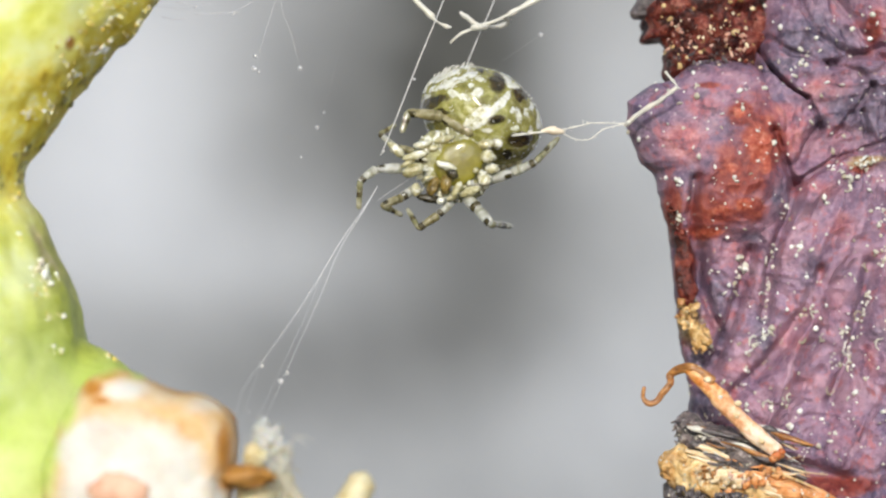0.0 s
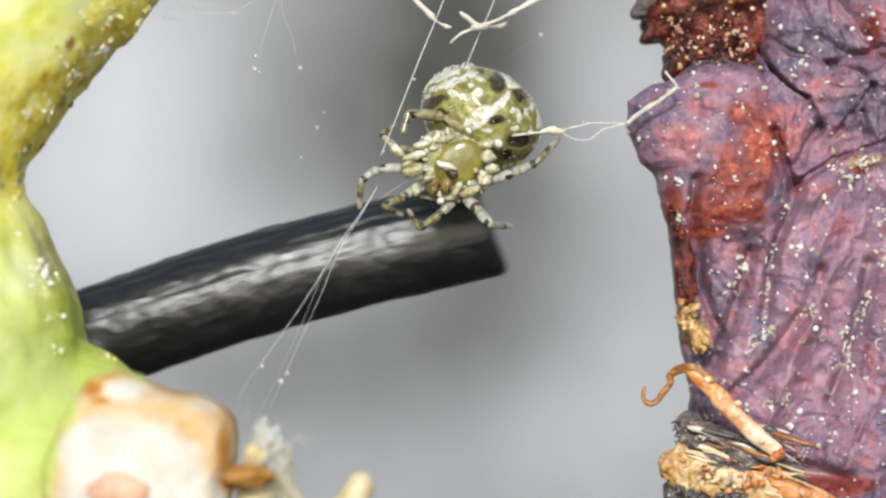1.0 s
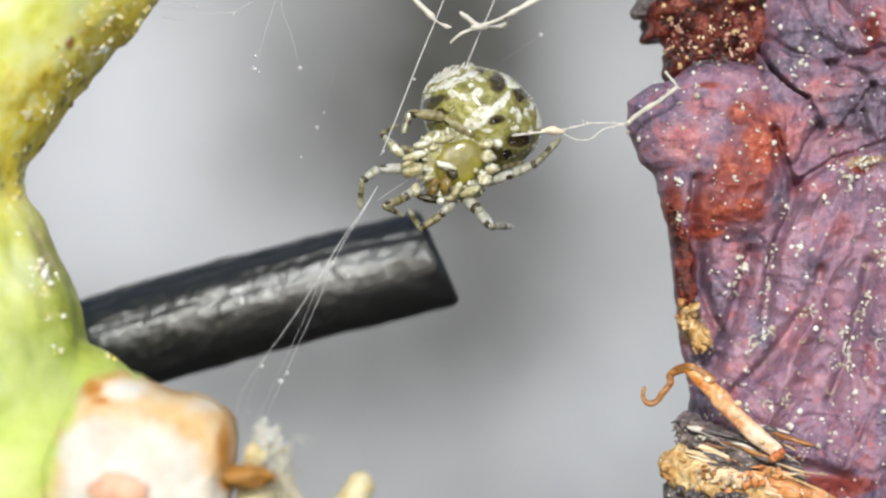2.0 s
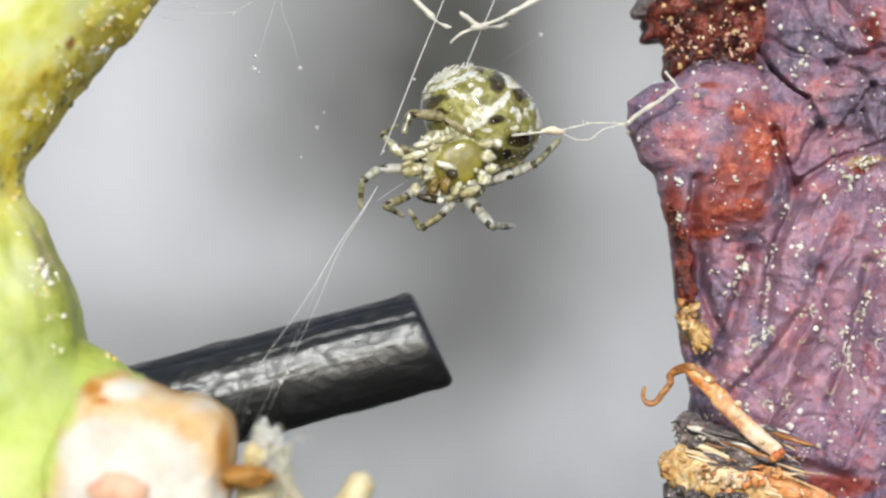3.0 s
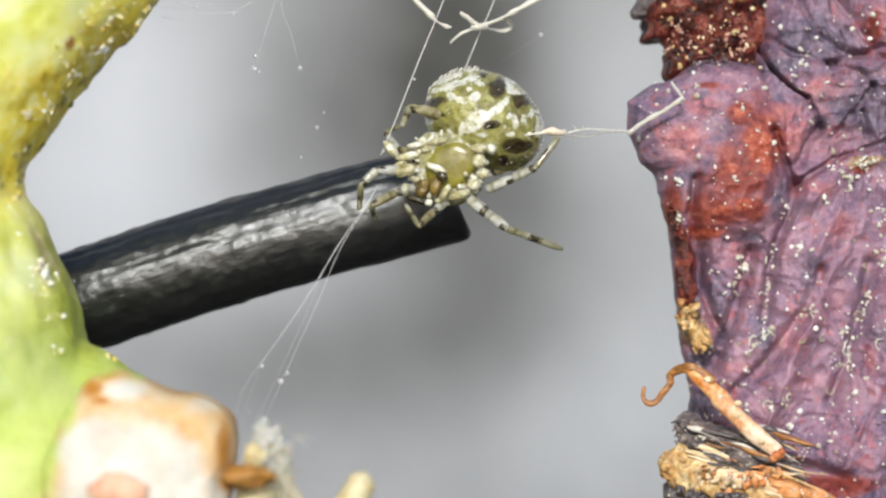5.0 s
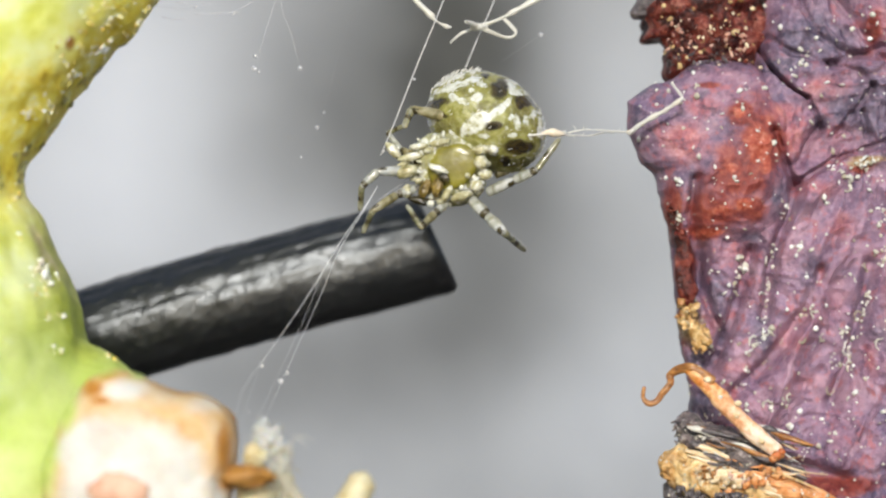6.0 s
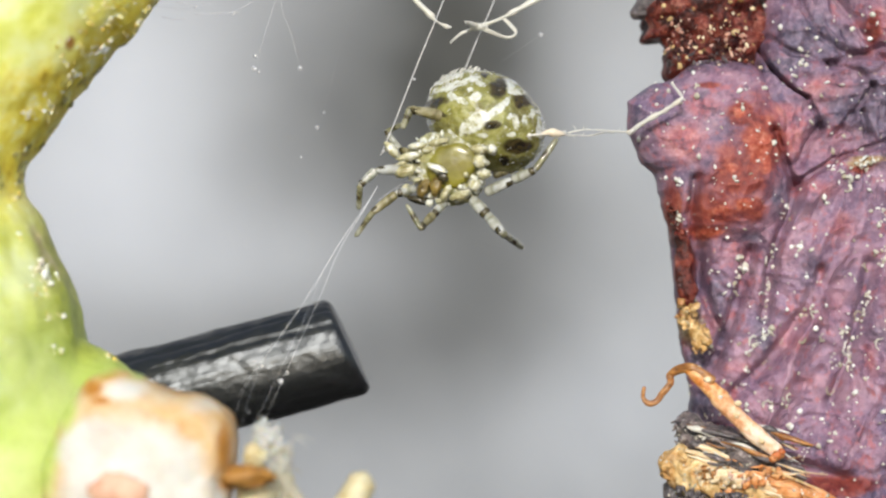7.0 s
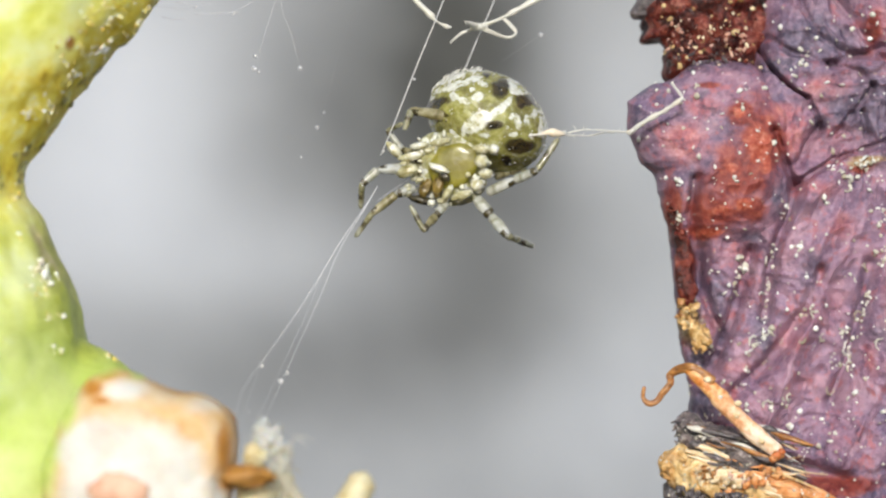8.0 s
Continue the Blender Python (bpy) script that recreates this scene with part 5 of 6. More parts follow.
def build_spider():
    v, f = ball(ABD_C - np.array(HUB), ABD_R, 200, 280, ABD_TURN, 0.045, 2.2, 2)
    v = np.array(v)
    v = v + (v - (ABD_C - np.array(HUB))) * (0.016 * fbm(v, 7, 3, 6))[:, None]
    abdomen = part("abdomen", (v, f), ABDOMEN, spider, "globular olive abdomen with white and black spots")
    whites = [
        # the long pale mark down the middle
        ((0.523, -0.400, 1.846), 0.27, 0.14, 35), ((0.763, -0.300, 2.010), 0.22, 0.075, 45), ((0.874, -0.300, 2.137), 0.09, 0.05, 50), ((0.349, -0.400, 1.727), 0.11, 0.07, 50), ((0.618, -0.400, 1.648), 0.09, 0.035, 0), ((0.246, -0.400, 1.601), 0.19, 0.035, -30), ((0.174, -0.400, 1.656), 0.12, 0.02, -30),
        # scales over the upper flank
        ((-0.257, 0.100, 2.319), 0.16, 0.05, 45), ((-0.144, 0.100, 2.399), 0.15, 0.045, 40), ((0.016, 0.100, 2.479), 0.18, 0.05, 35), ((0.177, 0.100, 2.536), 0.18, 0.045, 25), ((0.386, 0.200, 2.590), 0.19, 0.045, 10), ((0.595, 0.200, 2.630), 0.13, 0.04, 0), ((-0.112, 0.000, 2.273), 0.11, 0.05, 30), ((0.096, -0.100, 2.339), 0.19, 0.08, 30), ((0.304, 0.000, 2.417), 0.20, 0.07, 20), ((0.127, -0.200, 2.190), 0.09, 0.07, 0), ((0.486, -0.200, 2.190), 0.11, 0.07, -10), ((0.286, -0.300, 2.129), 0.11, 0.06, -30), ((-0.224, 0.000, 2.185), 0.07, 0.045, 0), ((0.527, -0.100, 2.387), 0.08, 0.05, 0), ((0.398, -0.200, 2.278), 0.05, 0.035, 20),
        # spots near the tail; the lit right rim is painted white too
        ((0.872, 0.000, 2.425), 0.13, 0.10, 0), ((0.992, 0.000, 2.313), 0.13, 0.07, -20), ((1.059, -0.200, 1.871), 0.055, 0.12, 10), ((1.190, -0.100, 1.948), 0.055, 0.075, 0), ((0.972, -0.200, 1.927), 0.045, 0.045, 0), ((1.273, 0.000, 2.025), 0.035, 0.07, 0), ((1.019, -0.200, 1.688), 0.07, 0.045, 0), ((1.335, 0.200, 2.164), 0.04, 0.18, -15), ((1.371, 0.300, 1.847), 0.035, 0.22, 5), ((1.249, 0.000, 1.705), 0.05, 0.05, 0), ((1.239, 0.200, 2.341), 0.10, 0.035, -45), ((0.924, -0.200, 1.792), 0.03, 0.03, 0),
        ((-0.192, -0.100, 1.828), 0.09, 0.045, 0), ((-0.314, 0.200, 2.099), 0.05, 0.03, 30), ((0.765, -0.200, 1.489), 0.07, 0.04, 0),
    ]
    darks = [((0.766, -0.100, 2.347), 0.12, 0.15, 0), ((1.121, 0.000, 2.193), 0.17, 0.09, 10), ((1.073, 0.000, 2.113), 0.08, 0.06, 0), ((-0.176, 0.000, 2.065), 0.27, 0.085, 12), ((-0.499, 0.200, 1.922), 0.12, 0.07, 15), ((1.089, 0.000, 1.553), 0.20, 0.10, 10), ((0.755, -0.300, 1.811), 0.13, 0.075, 10), ((0.530, 0.100, 2.519), 0.05, 0.035, 0), ((0.886, -0.100, 1.349), 0.08, 0.07, 30), ((1.303, 0.200, 2.260), 0.05, 0.12, 35), ((-0.032, -0.200, 1.919), 0.14, 0.05, -10)]
    pigment(abdomen, v, whites, darks)
    # chest with its shield and mouthparts
    geo = ball(loc((0.130, -0.340, 1.175)), (0.57, 0.33, 0.48), 100, 130, Euler((0, radians(35), 0)).to_matrix(), 0.09, 2.4, 4)
    chest = part("cephalothorax", geo, CHEST, spider, "pale olive head and chest")
    rng = random.Random(31)
    pale = []
    for k in range(46):
        a, d = rng.uniform(0, 2 * math.pi), rng.uniform(0.30, 0.62)
        pale.append(((0.16 + d * math.cos(a), 0, 1.20 + 0.85 * d * math.sin(a)), rng.uniform(0.05, 0.11), rng.uniform(0.025, 0.05), math.degrees(a) + rng.gauss(0, 25)))
    pigment(chest, geo[0], pale, [((-0.386, -0.600, 0.717), 0.06, 0.06, 0), ((-0.283, -0.700, 1.227), 0.07, 0.04, 0)])
    part("shield", ball(loc((0.221, -0.640, 1.205)), (0.37, 0.07, 0.30), 60, 70, Euler((0, radians(-35), 0)).to_matrix(), 0.07, 2.2, 5), STERNUM, spider, "glossy yellow-green chest shield")
    for c, lean in (((-0.134, -0.700, 0.873), 24), ((0.039, -0.720, 0.912), 12)):
        part("chelicera", ball(loc(c), (0.078, 0.08, 0.14), 40, 50, Euler((0, radians(lean), 0)).to_matrix(), 0.2, 3.0, 6 + lean), MOUTH, spider, "amber-brown jaw")
    part("fang", ball(loc((-0.173, -0.680, 0.700)), (0.19, 0.10, 0.055), 24, 30, Euler((0, radians(10), 0)).to_matrix(), 0.3, 3, 8), DARK, spider, "dark fang base")
    part("fang", ball(loc((0.126, -0.780, 1.044)), (0.085, 0.06, 0.06), 24, 30, Euler((0, radians(20), 0)).to_matrix(), 0.3, 3, 9), DARK, spider, "dark fang base")
    # highlights on the shield and under the mouth, modelled as white pieces
    part("painted_glint", ball(loc((0.047, -0.780, 1.154)), (0.14, 0.035, 0.05), 20, 26, Euler((0, radians(18), 0)).to_matrix(), 0.5, 5, 10), WHITE, spider, "white piece painted as the highlight on the shield")
    part("painted_glint", ball(loc((-0.031, -0.780, 0.667)), (0.055, 0.05, 0.05), 20, 26, None, 0.3, 5, 11), WHITE, spider, "white bead painted as a glint under the mouth")
    # pale hip joints set round the chest: place, half length, half width, slope
    hips = [
        ((-0.386, -0.600, 1.301), 0.20, 0.065, 15), ((-0.284, -0.550, 1.460), 0.15, 0.055, 10), ((0.016, -0.600, 1.529), 0.16, 0.060, 15), ((-0.126, -0.620, 1.410), 0.10, 0.050, 20), ((-0.417, -0.660, 1.094), 0.17, 0.095, 20), ((-0.377, -0.740, 0.825), 0.075, 0.10, 0), ((-0.220, -0.740, 0.982), 0.07, 0.045, 20), ((-0.649, -0.450, 1.385), 0.16, 0.075, -45), ((-0.489, -0.550, 1.192), 0.12, 0.05, 25),
        ((0.599, -0.620, 1.458), 0.14, 0.075, 5), ((0.622, -0.660, 1.291), 0.11, 0.10, -30), ((0.575, -0.660, 0.952), 0.10, 0.09, 10), ((0.377, -0.740, 0.793), 0.16, 0.075, 20), ((0.188, -0.780, 0.816), 0.06, 0.14, -28), ((0.694, -0.600, 1.112), 0.10, 0.07, 30), ((0.456, -0.740, 1.092), 0.045, 0.045, 0), ((0.126, -0.720, 0.715), 0.10, 0.05, 20), ((0.759, -0.500, 1.470), 0.08, 0.08, 0),
    ]
    for k, (c, a, b, slope) in enumerate(hips):
        part("hip_joint", ball(loc(c), (a * 0.92, 0.09, b * 0.9), 24, 32, Euler((0, radians(-slope), 0)).to_matrix(), 0.24, 4, 160 + k), GLASSY, spider)
    # white flecks that paint wet highlights over the joints and the chest
    rng = random.Random(12)
    geos = []
    for k in range(110):
        a, d = rng.uniform(0, 360), rng.uniform(46, 76) / 125
        if 40 < a < 165 and rng.random() < 0.85:
            continue
        c = loc((0.158, -0.600, 1.214)) + np.array((math.cos(radians(a)) * d, rng.uniform(-0.04, 0.05) + 0.24 * max(0, d - 0.5), math.sin(radians(a)) * d * 0.92))
        ln = rng.uniform(0.02, 0.06)
        geos.append(ball(c, (ln, 0.03, ln * rng.uniform(0.35, 0.8)), 8, 10, Euler((0, radians(-a + rng.gauss(0, 25)), 0)).to_matrix(), 0.5, 5, k))
    tagged(part("white_glints", join(geos), WHITE, spider, "white flecks painted as wet glints round the chest"), kind="stuff")
    # fine bristles over the abdomen, thick and scale-like on the upper flank
    rng = random.Random(3)
    geos = []
    m = np.array(ABD_TURN)
    for k in range(330):
        u, w = rng.uniform(-1, 1), rng.uniform(0, 2 * math.pi)
        d = np.array((math.sqrt(1 - u * u) * math.cos(w), -abs(math.sqrt(1 - u * u) * math.sin(w)) + 0.3, u))
        d /= np.linalg.norm(d)
        c = m @ (d * ABD_R)
        nrm = m @ (d / ABD_R)
        nrm /= np.linalg.norm(nrm)
        flank = nrm[0] < 0.15 and nrm[2] > 0.35
        lean = nrm * (0.45 if flank else 0.30) + np.array((0.6, 0, 0.35)) * rng.uniform(0.6, 1.1)
        lean /= np.linalg.norm(lean)
        ln = rng.uniform(0.04, 0.09) * (1.25 if flank else 1.0 if nrm[0] < 0.2 else 0.45)
        r = 0.009 if flank else 0.006
        p0 = c + ABD_C - np.array(HUB) - nrm * 0.015
        geos.append(tube([p0, p0 + lean * ln * 0.5, p0 + lean * ln - nrm * 0.012], [r * 0.7, r, r * 0.3], 5))
    tagged(part("bristles", join(geos), FLUFF, spider, "short pale bristles"), kind="stuff")


build_spider()


# legs: name, radius, then joints at each moment (t, four places); segments keep their length
LEG_MOVES = [
    (0.085, -1, [(0.0, (-0.496, 0.000, 1.128), (-0.928, 0.000, 1.120), (-1.152, 0.000, 0.952), (-1.176, 0.000, 0.568)), (3.7, (-0.496, 0.000, 1.128), (-0.928, 0.000, 1.120), (-1.152, 0.000, 0.952), (-1.176, 0.000, 0.568)), (4.0, (-0.288, 0.000, 0.984), (-0.640, 0.000, 1.000), (-0.816, 0.000, 0.856), (-1.072, 0.000, 0.632)),
                 (4.2, (-0.472, 0.000, 1.088), (-0.896, 0.000, 1.088), (-1.104, 0.000, 0.928), (-1.152, 0.000, 0.584)), (4.6, (-0.496, 0.000, 1.104), (-0.912, 0.000, 1.104), (-1.128, 0.000, 0.912), (-1.168, 0.000, 0.568)), (8.0, (-0.496, 0.000, 1.128), (-0.912, 0.000, 1.104), (-1.128, 0.000, 0.904), (-1.152, 0.000, 0.584))]),
    (0.085, -1, [(0.0, (-0.392, 0.000, 0.848), (-0.576, 0.000, 0.712), (-0.832, 0.000, 0.600), (-0.576, 0.000, 0.472)), (3.7, (-0.392, 0.000, 0.848), (-0.576, 0.000, 0.712), (-0.832, 0.000, 0.600), (-0.576, 0.000, 0.472)), (4.0, (-0.176, 0.000, 0.744), (-0.480, 0.000, 0.664), (-0.656, 0.000, 0.456), (-0.392, 0.000, 0.328)),
                 (4.2, (-0.392, 0.000, 0.824), (-0.672, 0.000, 0.712), (-0.992, 0.000, 0.584), (-0.928, 0.000, 0.408)), (4.6, (-0.392, 0.000, 0.848), (-0.656, 0.000, 0.776), (-0.992, 0.000, 0.600), (-0.928, 0.000, 0.440)), (5.8, (-0.392, 0.000, 0.848), (-0.656, 0.000, 0.760), (-0.976, 0.000, 0.568), (-1.088, 0.000, 0.328)),
                 (6.2, (-0.392, 0.000, 0.848), (-0.656, 0.000, 0.752), (-0.976, 0.000, 0.504), (-1.152, 0.000, 0.168)), (6.6, (-0.392, 0.000, 0.848), (-0.656, 0.000, 0.768), (-0.992, 0.000, 0.504), (-1.216, 0.000, 0.168)), (8.0, (-0.392, 0.000, 0.848), (-0.656, 0.000, 0.760), (-0.992, 0.000, 0.488), (-1.296, 0.000, 0.072))]),
    (0.08, -1, [(0.0, (0.128, 0.000, 0.664), (-0.072, 0.000, 0.472), (-0.336, 0.000, 0.288), (-0.496, 0.000, 0.552)), (3.7, (0.128, 0.000, 0.664), (-0.072, 0.000, 0.472), (-0.336, 0.000, 0.288), (-0.496, 0.000, 0.552)), (4.0, (0.384, 0.000, 0.664), (0.304, 0.000, 0.472), (0.072, 0.000, 0.248), (-0.152, 0.000, 0.448)),
                (4.2, (0.144, 0.000, 0.664), (-0.072, 0.000, 0.488), (-0.272, 0.000, 0.264), (-0.496, 0.000, 0.568)), (4.3, (0.048, 0.000, 0.648), (-0.128, 0.000, 0.504), (-0.312, 0.000, 0.312), (-0.496, 0.000, 0.600)), (5.8, (0.048, 0.000, 0.648), (-0.128, 0.000, 0.488), (-0.312, 0.000, 0.304), (-0.496, 0.000, 0.600)), (8.0, (0.048, 0.000, 0.648), (-0.112, 0.000, 0.448), (-0.272, 0.000, 0.264), (-0.448, 0.000, 0.600))]),
    (0.10, -1, [(0.0, (0.328, 0.000, 0.712), (0.488, 0.000, 0.552), (0.656, 0.000, 0.344), (0.952, 0.000, 0.320)), (3.7, (0.328, 0.000, 0.712), (0.488, 0.000, 0.536), (0.672, 0.000, 0.328), (0.992, 0.000, 0.328)), (4.0, (0.704, 0.000, 0.712), (0.896, 0.000, 0.520), (1.088, 0.000, 0.360), (1.312, 0.000, 0.344)),
                (4.2, (0.448, 0.000, 0.688), (0.656, 0.000, 0.504), (0.880, 0.000, 0.288), (1.288, 0.000, 0.184)), (4.3, (0.352, 0.000, 0.696), (0.624, 0.000, 0.504), (0.968, 0.000, 0.312), (1.448, 0.000, 0.184)), (4.6, (0.352, 0.000, 0.712), (0.624, 0.000, 0.504), (0.912, 0.000, 0.312), (1.768, 0.000, 0.112)), (5.8, (0.384, 0.000, 0.696), (0.608, 0.000, 0.472), (0.832, 0.000, 0.232), (1.088, 0.000, -0.008)),
                (6.2, (0.384, 0.000, 0.696), (0.624, 0.000, 0.456), (0.848, 0.000, 0.232), (1.208, 0.000, 0.008)), (6.6, (0.400, 0.000, 0.696), (0.640, 0.000, 0.456), (0.856, 0.000, 0.216), (1.200, 0.000, 0.008)), (7.0, (0.400, 0.000, 0.696), (0.624, 0.000, 0.464), (0.816, 0.000, 0.224), (1.120, 0.000, 0.024)), (7.4, (0.432, 0.000, 0.704), (0.656, 0.000, 0.456), (0.880, 0.000, 0.208), (1.280, 0.000, 0.024)), (8.0, (0.464, 0.000, 0.712), (0.672, 0.000, 0.456), (0.896, 0.000, 0.184), (1.264, 0.000, 0.040))]),
    (0.09, -1, [(0.0, (0.608, 0.000, 0.952), (0.968, 0.000, 1.064), (1.288, 0.000, 1.208), (1.608, 0.000, 1.544)), (3.7, (0.608, 0.000, 0.952), (0.968, 0.000, 1.064), (1.288, 0.000, 1.208), (1.608, 0.000, 1.544)), (4.0, (0.848, 0.000, 0.792), (1.248, 0.000, 0.888), (1.608, 0.000, 1.152), (1.888, 0.000, 1.496)),
                (4.2, (0.640, 0.000, 0.904), (1.024, 0.000, 1.032), (1.328, 0.000, 1.160), (1.632, 0.000, 1.480)), (4.6, (0.608, 0.000, 0.848), (0.992, 0.000, 1.016), (1.296, 0.000, 1.152), (1.616, 0.000, 1.560)), (8.0, (0.624, 0.000, 0.792), (1.008, 0.000, 0.968), (1.312, 0.000, 1.096), (1.624, 0.000, 1.560))]),
    (0.066, 1, [(0.0, (-0.392, 0.000, 1.368), (-0.672, 0.000, 1.432), (-0.896, 0.000, 1.624), (-0.672, 0.000, 1.752)), (3.7, (-0.392, 0.000, 1.368), (-0.672, 0.000, 1.432), (-0.896, 0.000, 1.624), (-0.672, 0.000, 1.752)), (4.0, (-0.152, 0.000, 1.168), (-0.368, 0.000, 1.288), (-0.576, 0.000, 1.544), (-0.736, 0.000, 1.640)), (4.3, (-0.376, 0.000, 1.336), (-0.640, 0.000, 1.416), (-0.832, 0.000, 1.640), (-0.608, 0.000, 1.768)),
               (8.0, (-0.336, 0.000, 1.320), (-0.576, 0.000, 1.400), (-0.784, 0.000, 1.672), (-0.576, 0.000, 1.768))]),
    (0.105, 1, [(0.0, (0.408, 0.000, 1.608), (0.008, 0.000, 1.864), (-0.496, 0.000, 1.928), (-0.576, 0.000, 1.648)), (3.7, (0.408, 0.000, 1.608), (0.008, 0.000, 1.864), (-0.496, 0.000, 1.928), (-0.576, 0.000, 1.648)), (4.0, (0.672, 0.000, 1.528), (0.272, 0.000, 1.768), (-0.208, 0.000, 1.832), (-0.288, 0.000, 1.560)), (4.3, (0.384, 0.000, 1.624), (0.008, 0.000, 1.888), (-0.480, 0.000, 2.008), (-0.576, 0.000, 1.752)),
               (8.0, (0.432, 0.000, 1.608), (0.048, 0.000, 1.864), (-0.448, 0.000, 1.960), (-0.544, 0.000, 1.688))]),
    (0.08, 1, [(0.0, (0.688, 0.000, 1.128), (0.888, 0.000, 1.192), (1.104, 0.000, 1.304), (1.048, 0.000, 1.128)), (3.7, (0.688, 0.000, 1.128), (0.888, 0.000, 1.192), (1.104, 0.000, 1.304), (1.048, 0.000, 1.128)), (4.0, (0.968, 0.000, 1.064), (1.168, 0.000, 1.128), (1.392, 0.000, 1.240), (1.328, 0.000, 1.064)), (4.3, (0.704, 0.000, 1.096), (0.912, 0.000, 1.160), (1.136, 0.000, 1.272), (1.072, 0.000, 1.096)),
               (8.0, (0.736, 0.000, 1.032), (0.944, 0.000, 1.096), (1.168, 0.000, 1.208), (1.120, 0.000, 1.032))]),
]
LEG_Y = [-0.45, -0.62, -0.62, -0.62, -0.42, -0.3, -0.42, 0.1]


def leg_segment(length, r0, r1, r2, bands):
    """A limb piece along x, with dark rings at the given stretches."""
    n = 34
    xs = np.linspace(0, length, n)
    rad = np.interp(xs / length, [0, 0.06, 0.35, 0.9, 1], [r0 * 0.7, r0, r1, r2, r2 * 0.65])
    path = np.stack([xs, 0 * xs, 0 * xs], 1)
    v, f = tube(path, rad, 20, 0.22, 5, int(length * 999) % 97)
    slots = []
    for q in f:
        p = np.mean([v[i] for i in q], axis=0)
        m = p[0] / length + 0.03 * math.sin(9 * math.atan2(p[1], p[2]) + length * 40)
        side = math.sin(math.atan2(p[1], p[2]) + length * 23) > -0.45
        slots.append(1 if side and any(a <= m <= b for a, b in bands) else 0)
    return (v, f), slots


def place_leg(pts, y0, lengths, sgn):
    """Lay a limb of fixed lengths over four places; the depth takes up the slack."""
    out = [Vector((pts[0][0], y0, pts[0][2]))]
    for k in range(3):
        a, b = pts[k], pts[k + 1]
        dx, dz = b[0] - a[0], b[2] - a[2]
        flat = math.hypot(dx, dz)
        L = lengths[k]
        flat_c = min(flat, L * 0.995)
        dy = math.sqrt(L * L - flat_c * flat_c)
        direction = (1, 1, -1)[k] * sgn * 0.6
        h = Vector((dx, 0, dz)).normalized() * flat_c + Vector((0, dy * (1 if direction > 0 else -1), 0))
        out.append(out[-1] + h)
    return out


def frame_along(a, b):
    x = (b - a).normalized()
    z = Vector((0, -1, 0))
    y = z.cross(x).normalized()
    z = x.cross(y)
    m = Matrix((x, y, z)).transposed().to_4x4()
    m.translation = a
    return m


# body: seconds, shift (mm) and lean (degrees) from rest
BODY = [
    (0.0, 0, 0, 0), (2.8, 0, 0, 0), (3.4, -0.02, 0.01, 0), (3.7, -0.03, 0.012, 0), (3.8, 0, 0.01, 0), (3.9, 0.06, 0.0, 1), (4.0, 0.31, -0.085, 4), (4.1, 0.22, -0.08, 4), (4.2, -0.03, -0.04, 3.5), (4.3, -0.03, -0.04, 3.5),
    (4.6, -0.03, -0.04, 3.5), (5.8, 0.0, -0.06, 3.5), (6.0, 0.005, -0.06, 3.5), (6.2, -0.01, -0.05, 3.5), (6.5, -0.02, -0.05, 3.5), (7.0, -0.01, -0.05, 3.5), (7.5, 0.0, -0.055, 3.5), (8.0, 0.02, -0.05, 3.5),
]


# nod and turn of the body: seconds, degrees
ATTITUDE = [(0.0, 0, 0), (3.8, 0, 0), (3.9, 2, -1), (4.0, 6, -4), (4.1, 5, -5), (4.2, 1, -6), (4.3, 0, -7), (8.0, 0, -8)]


def body_pose(t):
    ts = [r[0] for r in BODY]
    dx, dz, lean = (float(np.interp(t, ts, [r[k] for r in BODY])) for k in (1, 2, 3))
    nod, turn = (float(np.interp(t, [r[0] for r in ATTITUDE], [r[k] for r in ATTITUDE])) for k in (1, 2))
    return Matrix.Translation(((HUB.x + dx) * MM, HUB.y * MM, (HUB.z + dz) * MM)) @ Euler((radians(nod), radians(lean), radians(turn))).to_matrix().to_4x4()


def to_mm(m):
    m = m.copy()
    m.translation = m.translation / MM
    return m


legs = []
for k, (r, sgn, moves) in enumerate(LEG_MOVES):
    r = r * 0.88
    lengths = []
    for s in range(3):
        d = [math.hypot(mv[1 + s + 1][0] - mv[1 + s][0], mv[1 + s + 1][2] - mv[1 + s][2]) for mv in moves]
        lengths.append(max(max(d) if k == 3 else np.percentile(d, 75), 0.2) * 1.04)
    rest = place_leg(moves[0][1:], LEG_Y[k], lengths, sgn)
    geo, slots = leg_segment(lengths[0], r * 0.95, r, r * 0.85, [(0.75, 0.98)])
    leg = part("leg", geo, [LIMB_BROWN if k in (5, 6, 7) else LIMB, DARK], spider, "pale banded spider leg", slots=slots)
    geo, slots = leg_segment(lengths[1] * 1.03, r * 0.85, r * 0.88, r * 0.72, [(0.75, 0.98)])
    shin = part("shin", geo, [LIMB_BROWN if k in (1, 2, 6, 7) else LIMB, DARK], leg, slots=slots)
    geo, slots = leg_segment(lengths[2] * 1.03, r * 0.66, r * 0.62, r * 0.5, [(0.38, 0.58)])
    foot = part("foot", geo, [LIMB_TIP, DARK], leg, slots=slots)
    legs.append((leg, shin, foot, lengths, moves, sgn))


# ---- silk ----
def thread(pts, r, mat, label, n=24, beads=(), thin=1.0):
    s = spline(pts, n)
    geos = [tube(s, r * np.linspace(1, thin, n), 6)]
    for c, q in beads:
        geos.append(ball(c, (q, q, q), 6, 8, None, 0.3, 4, int(q * 999)))
    ob = part("silk_thread", join(geos), mat)
    return tagged(ob, label, "silk thread", "silk threads")


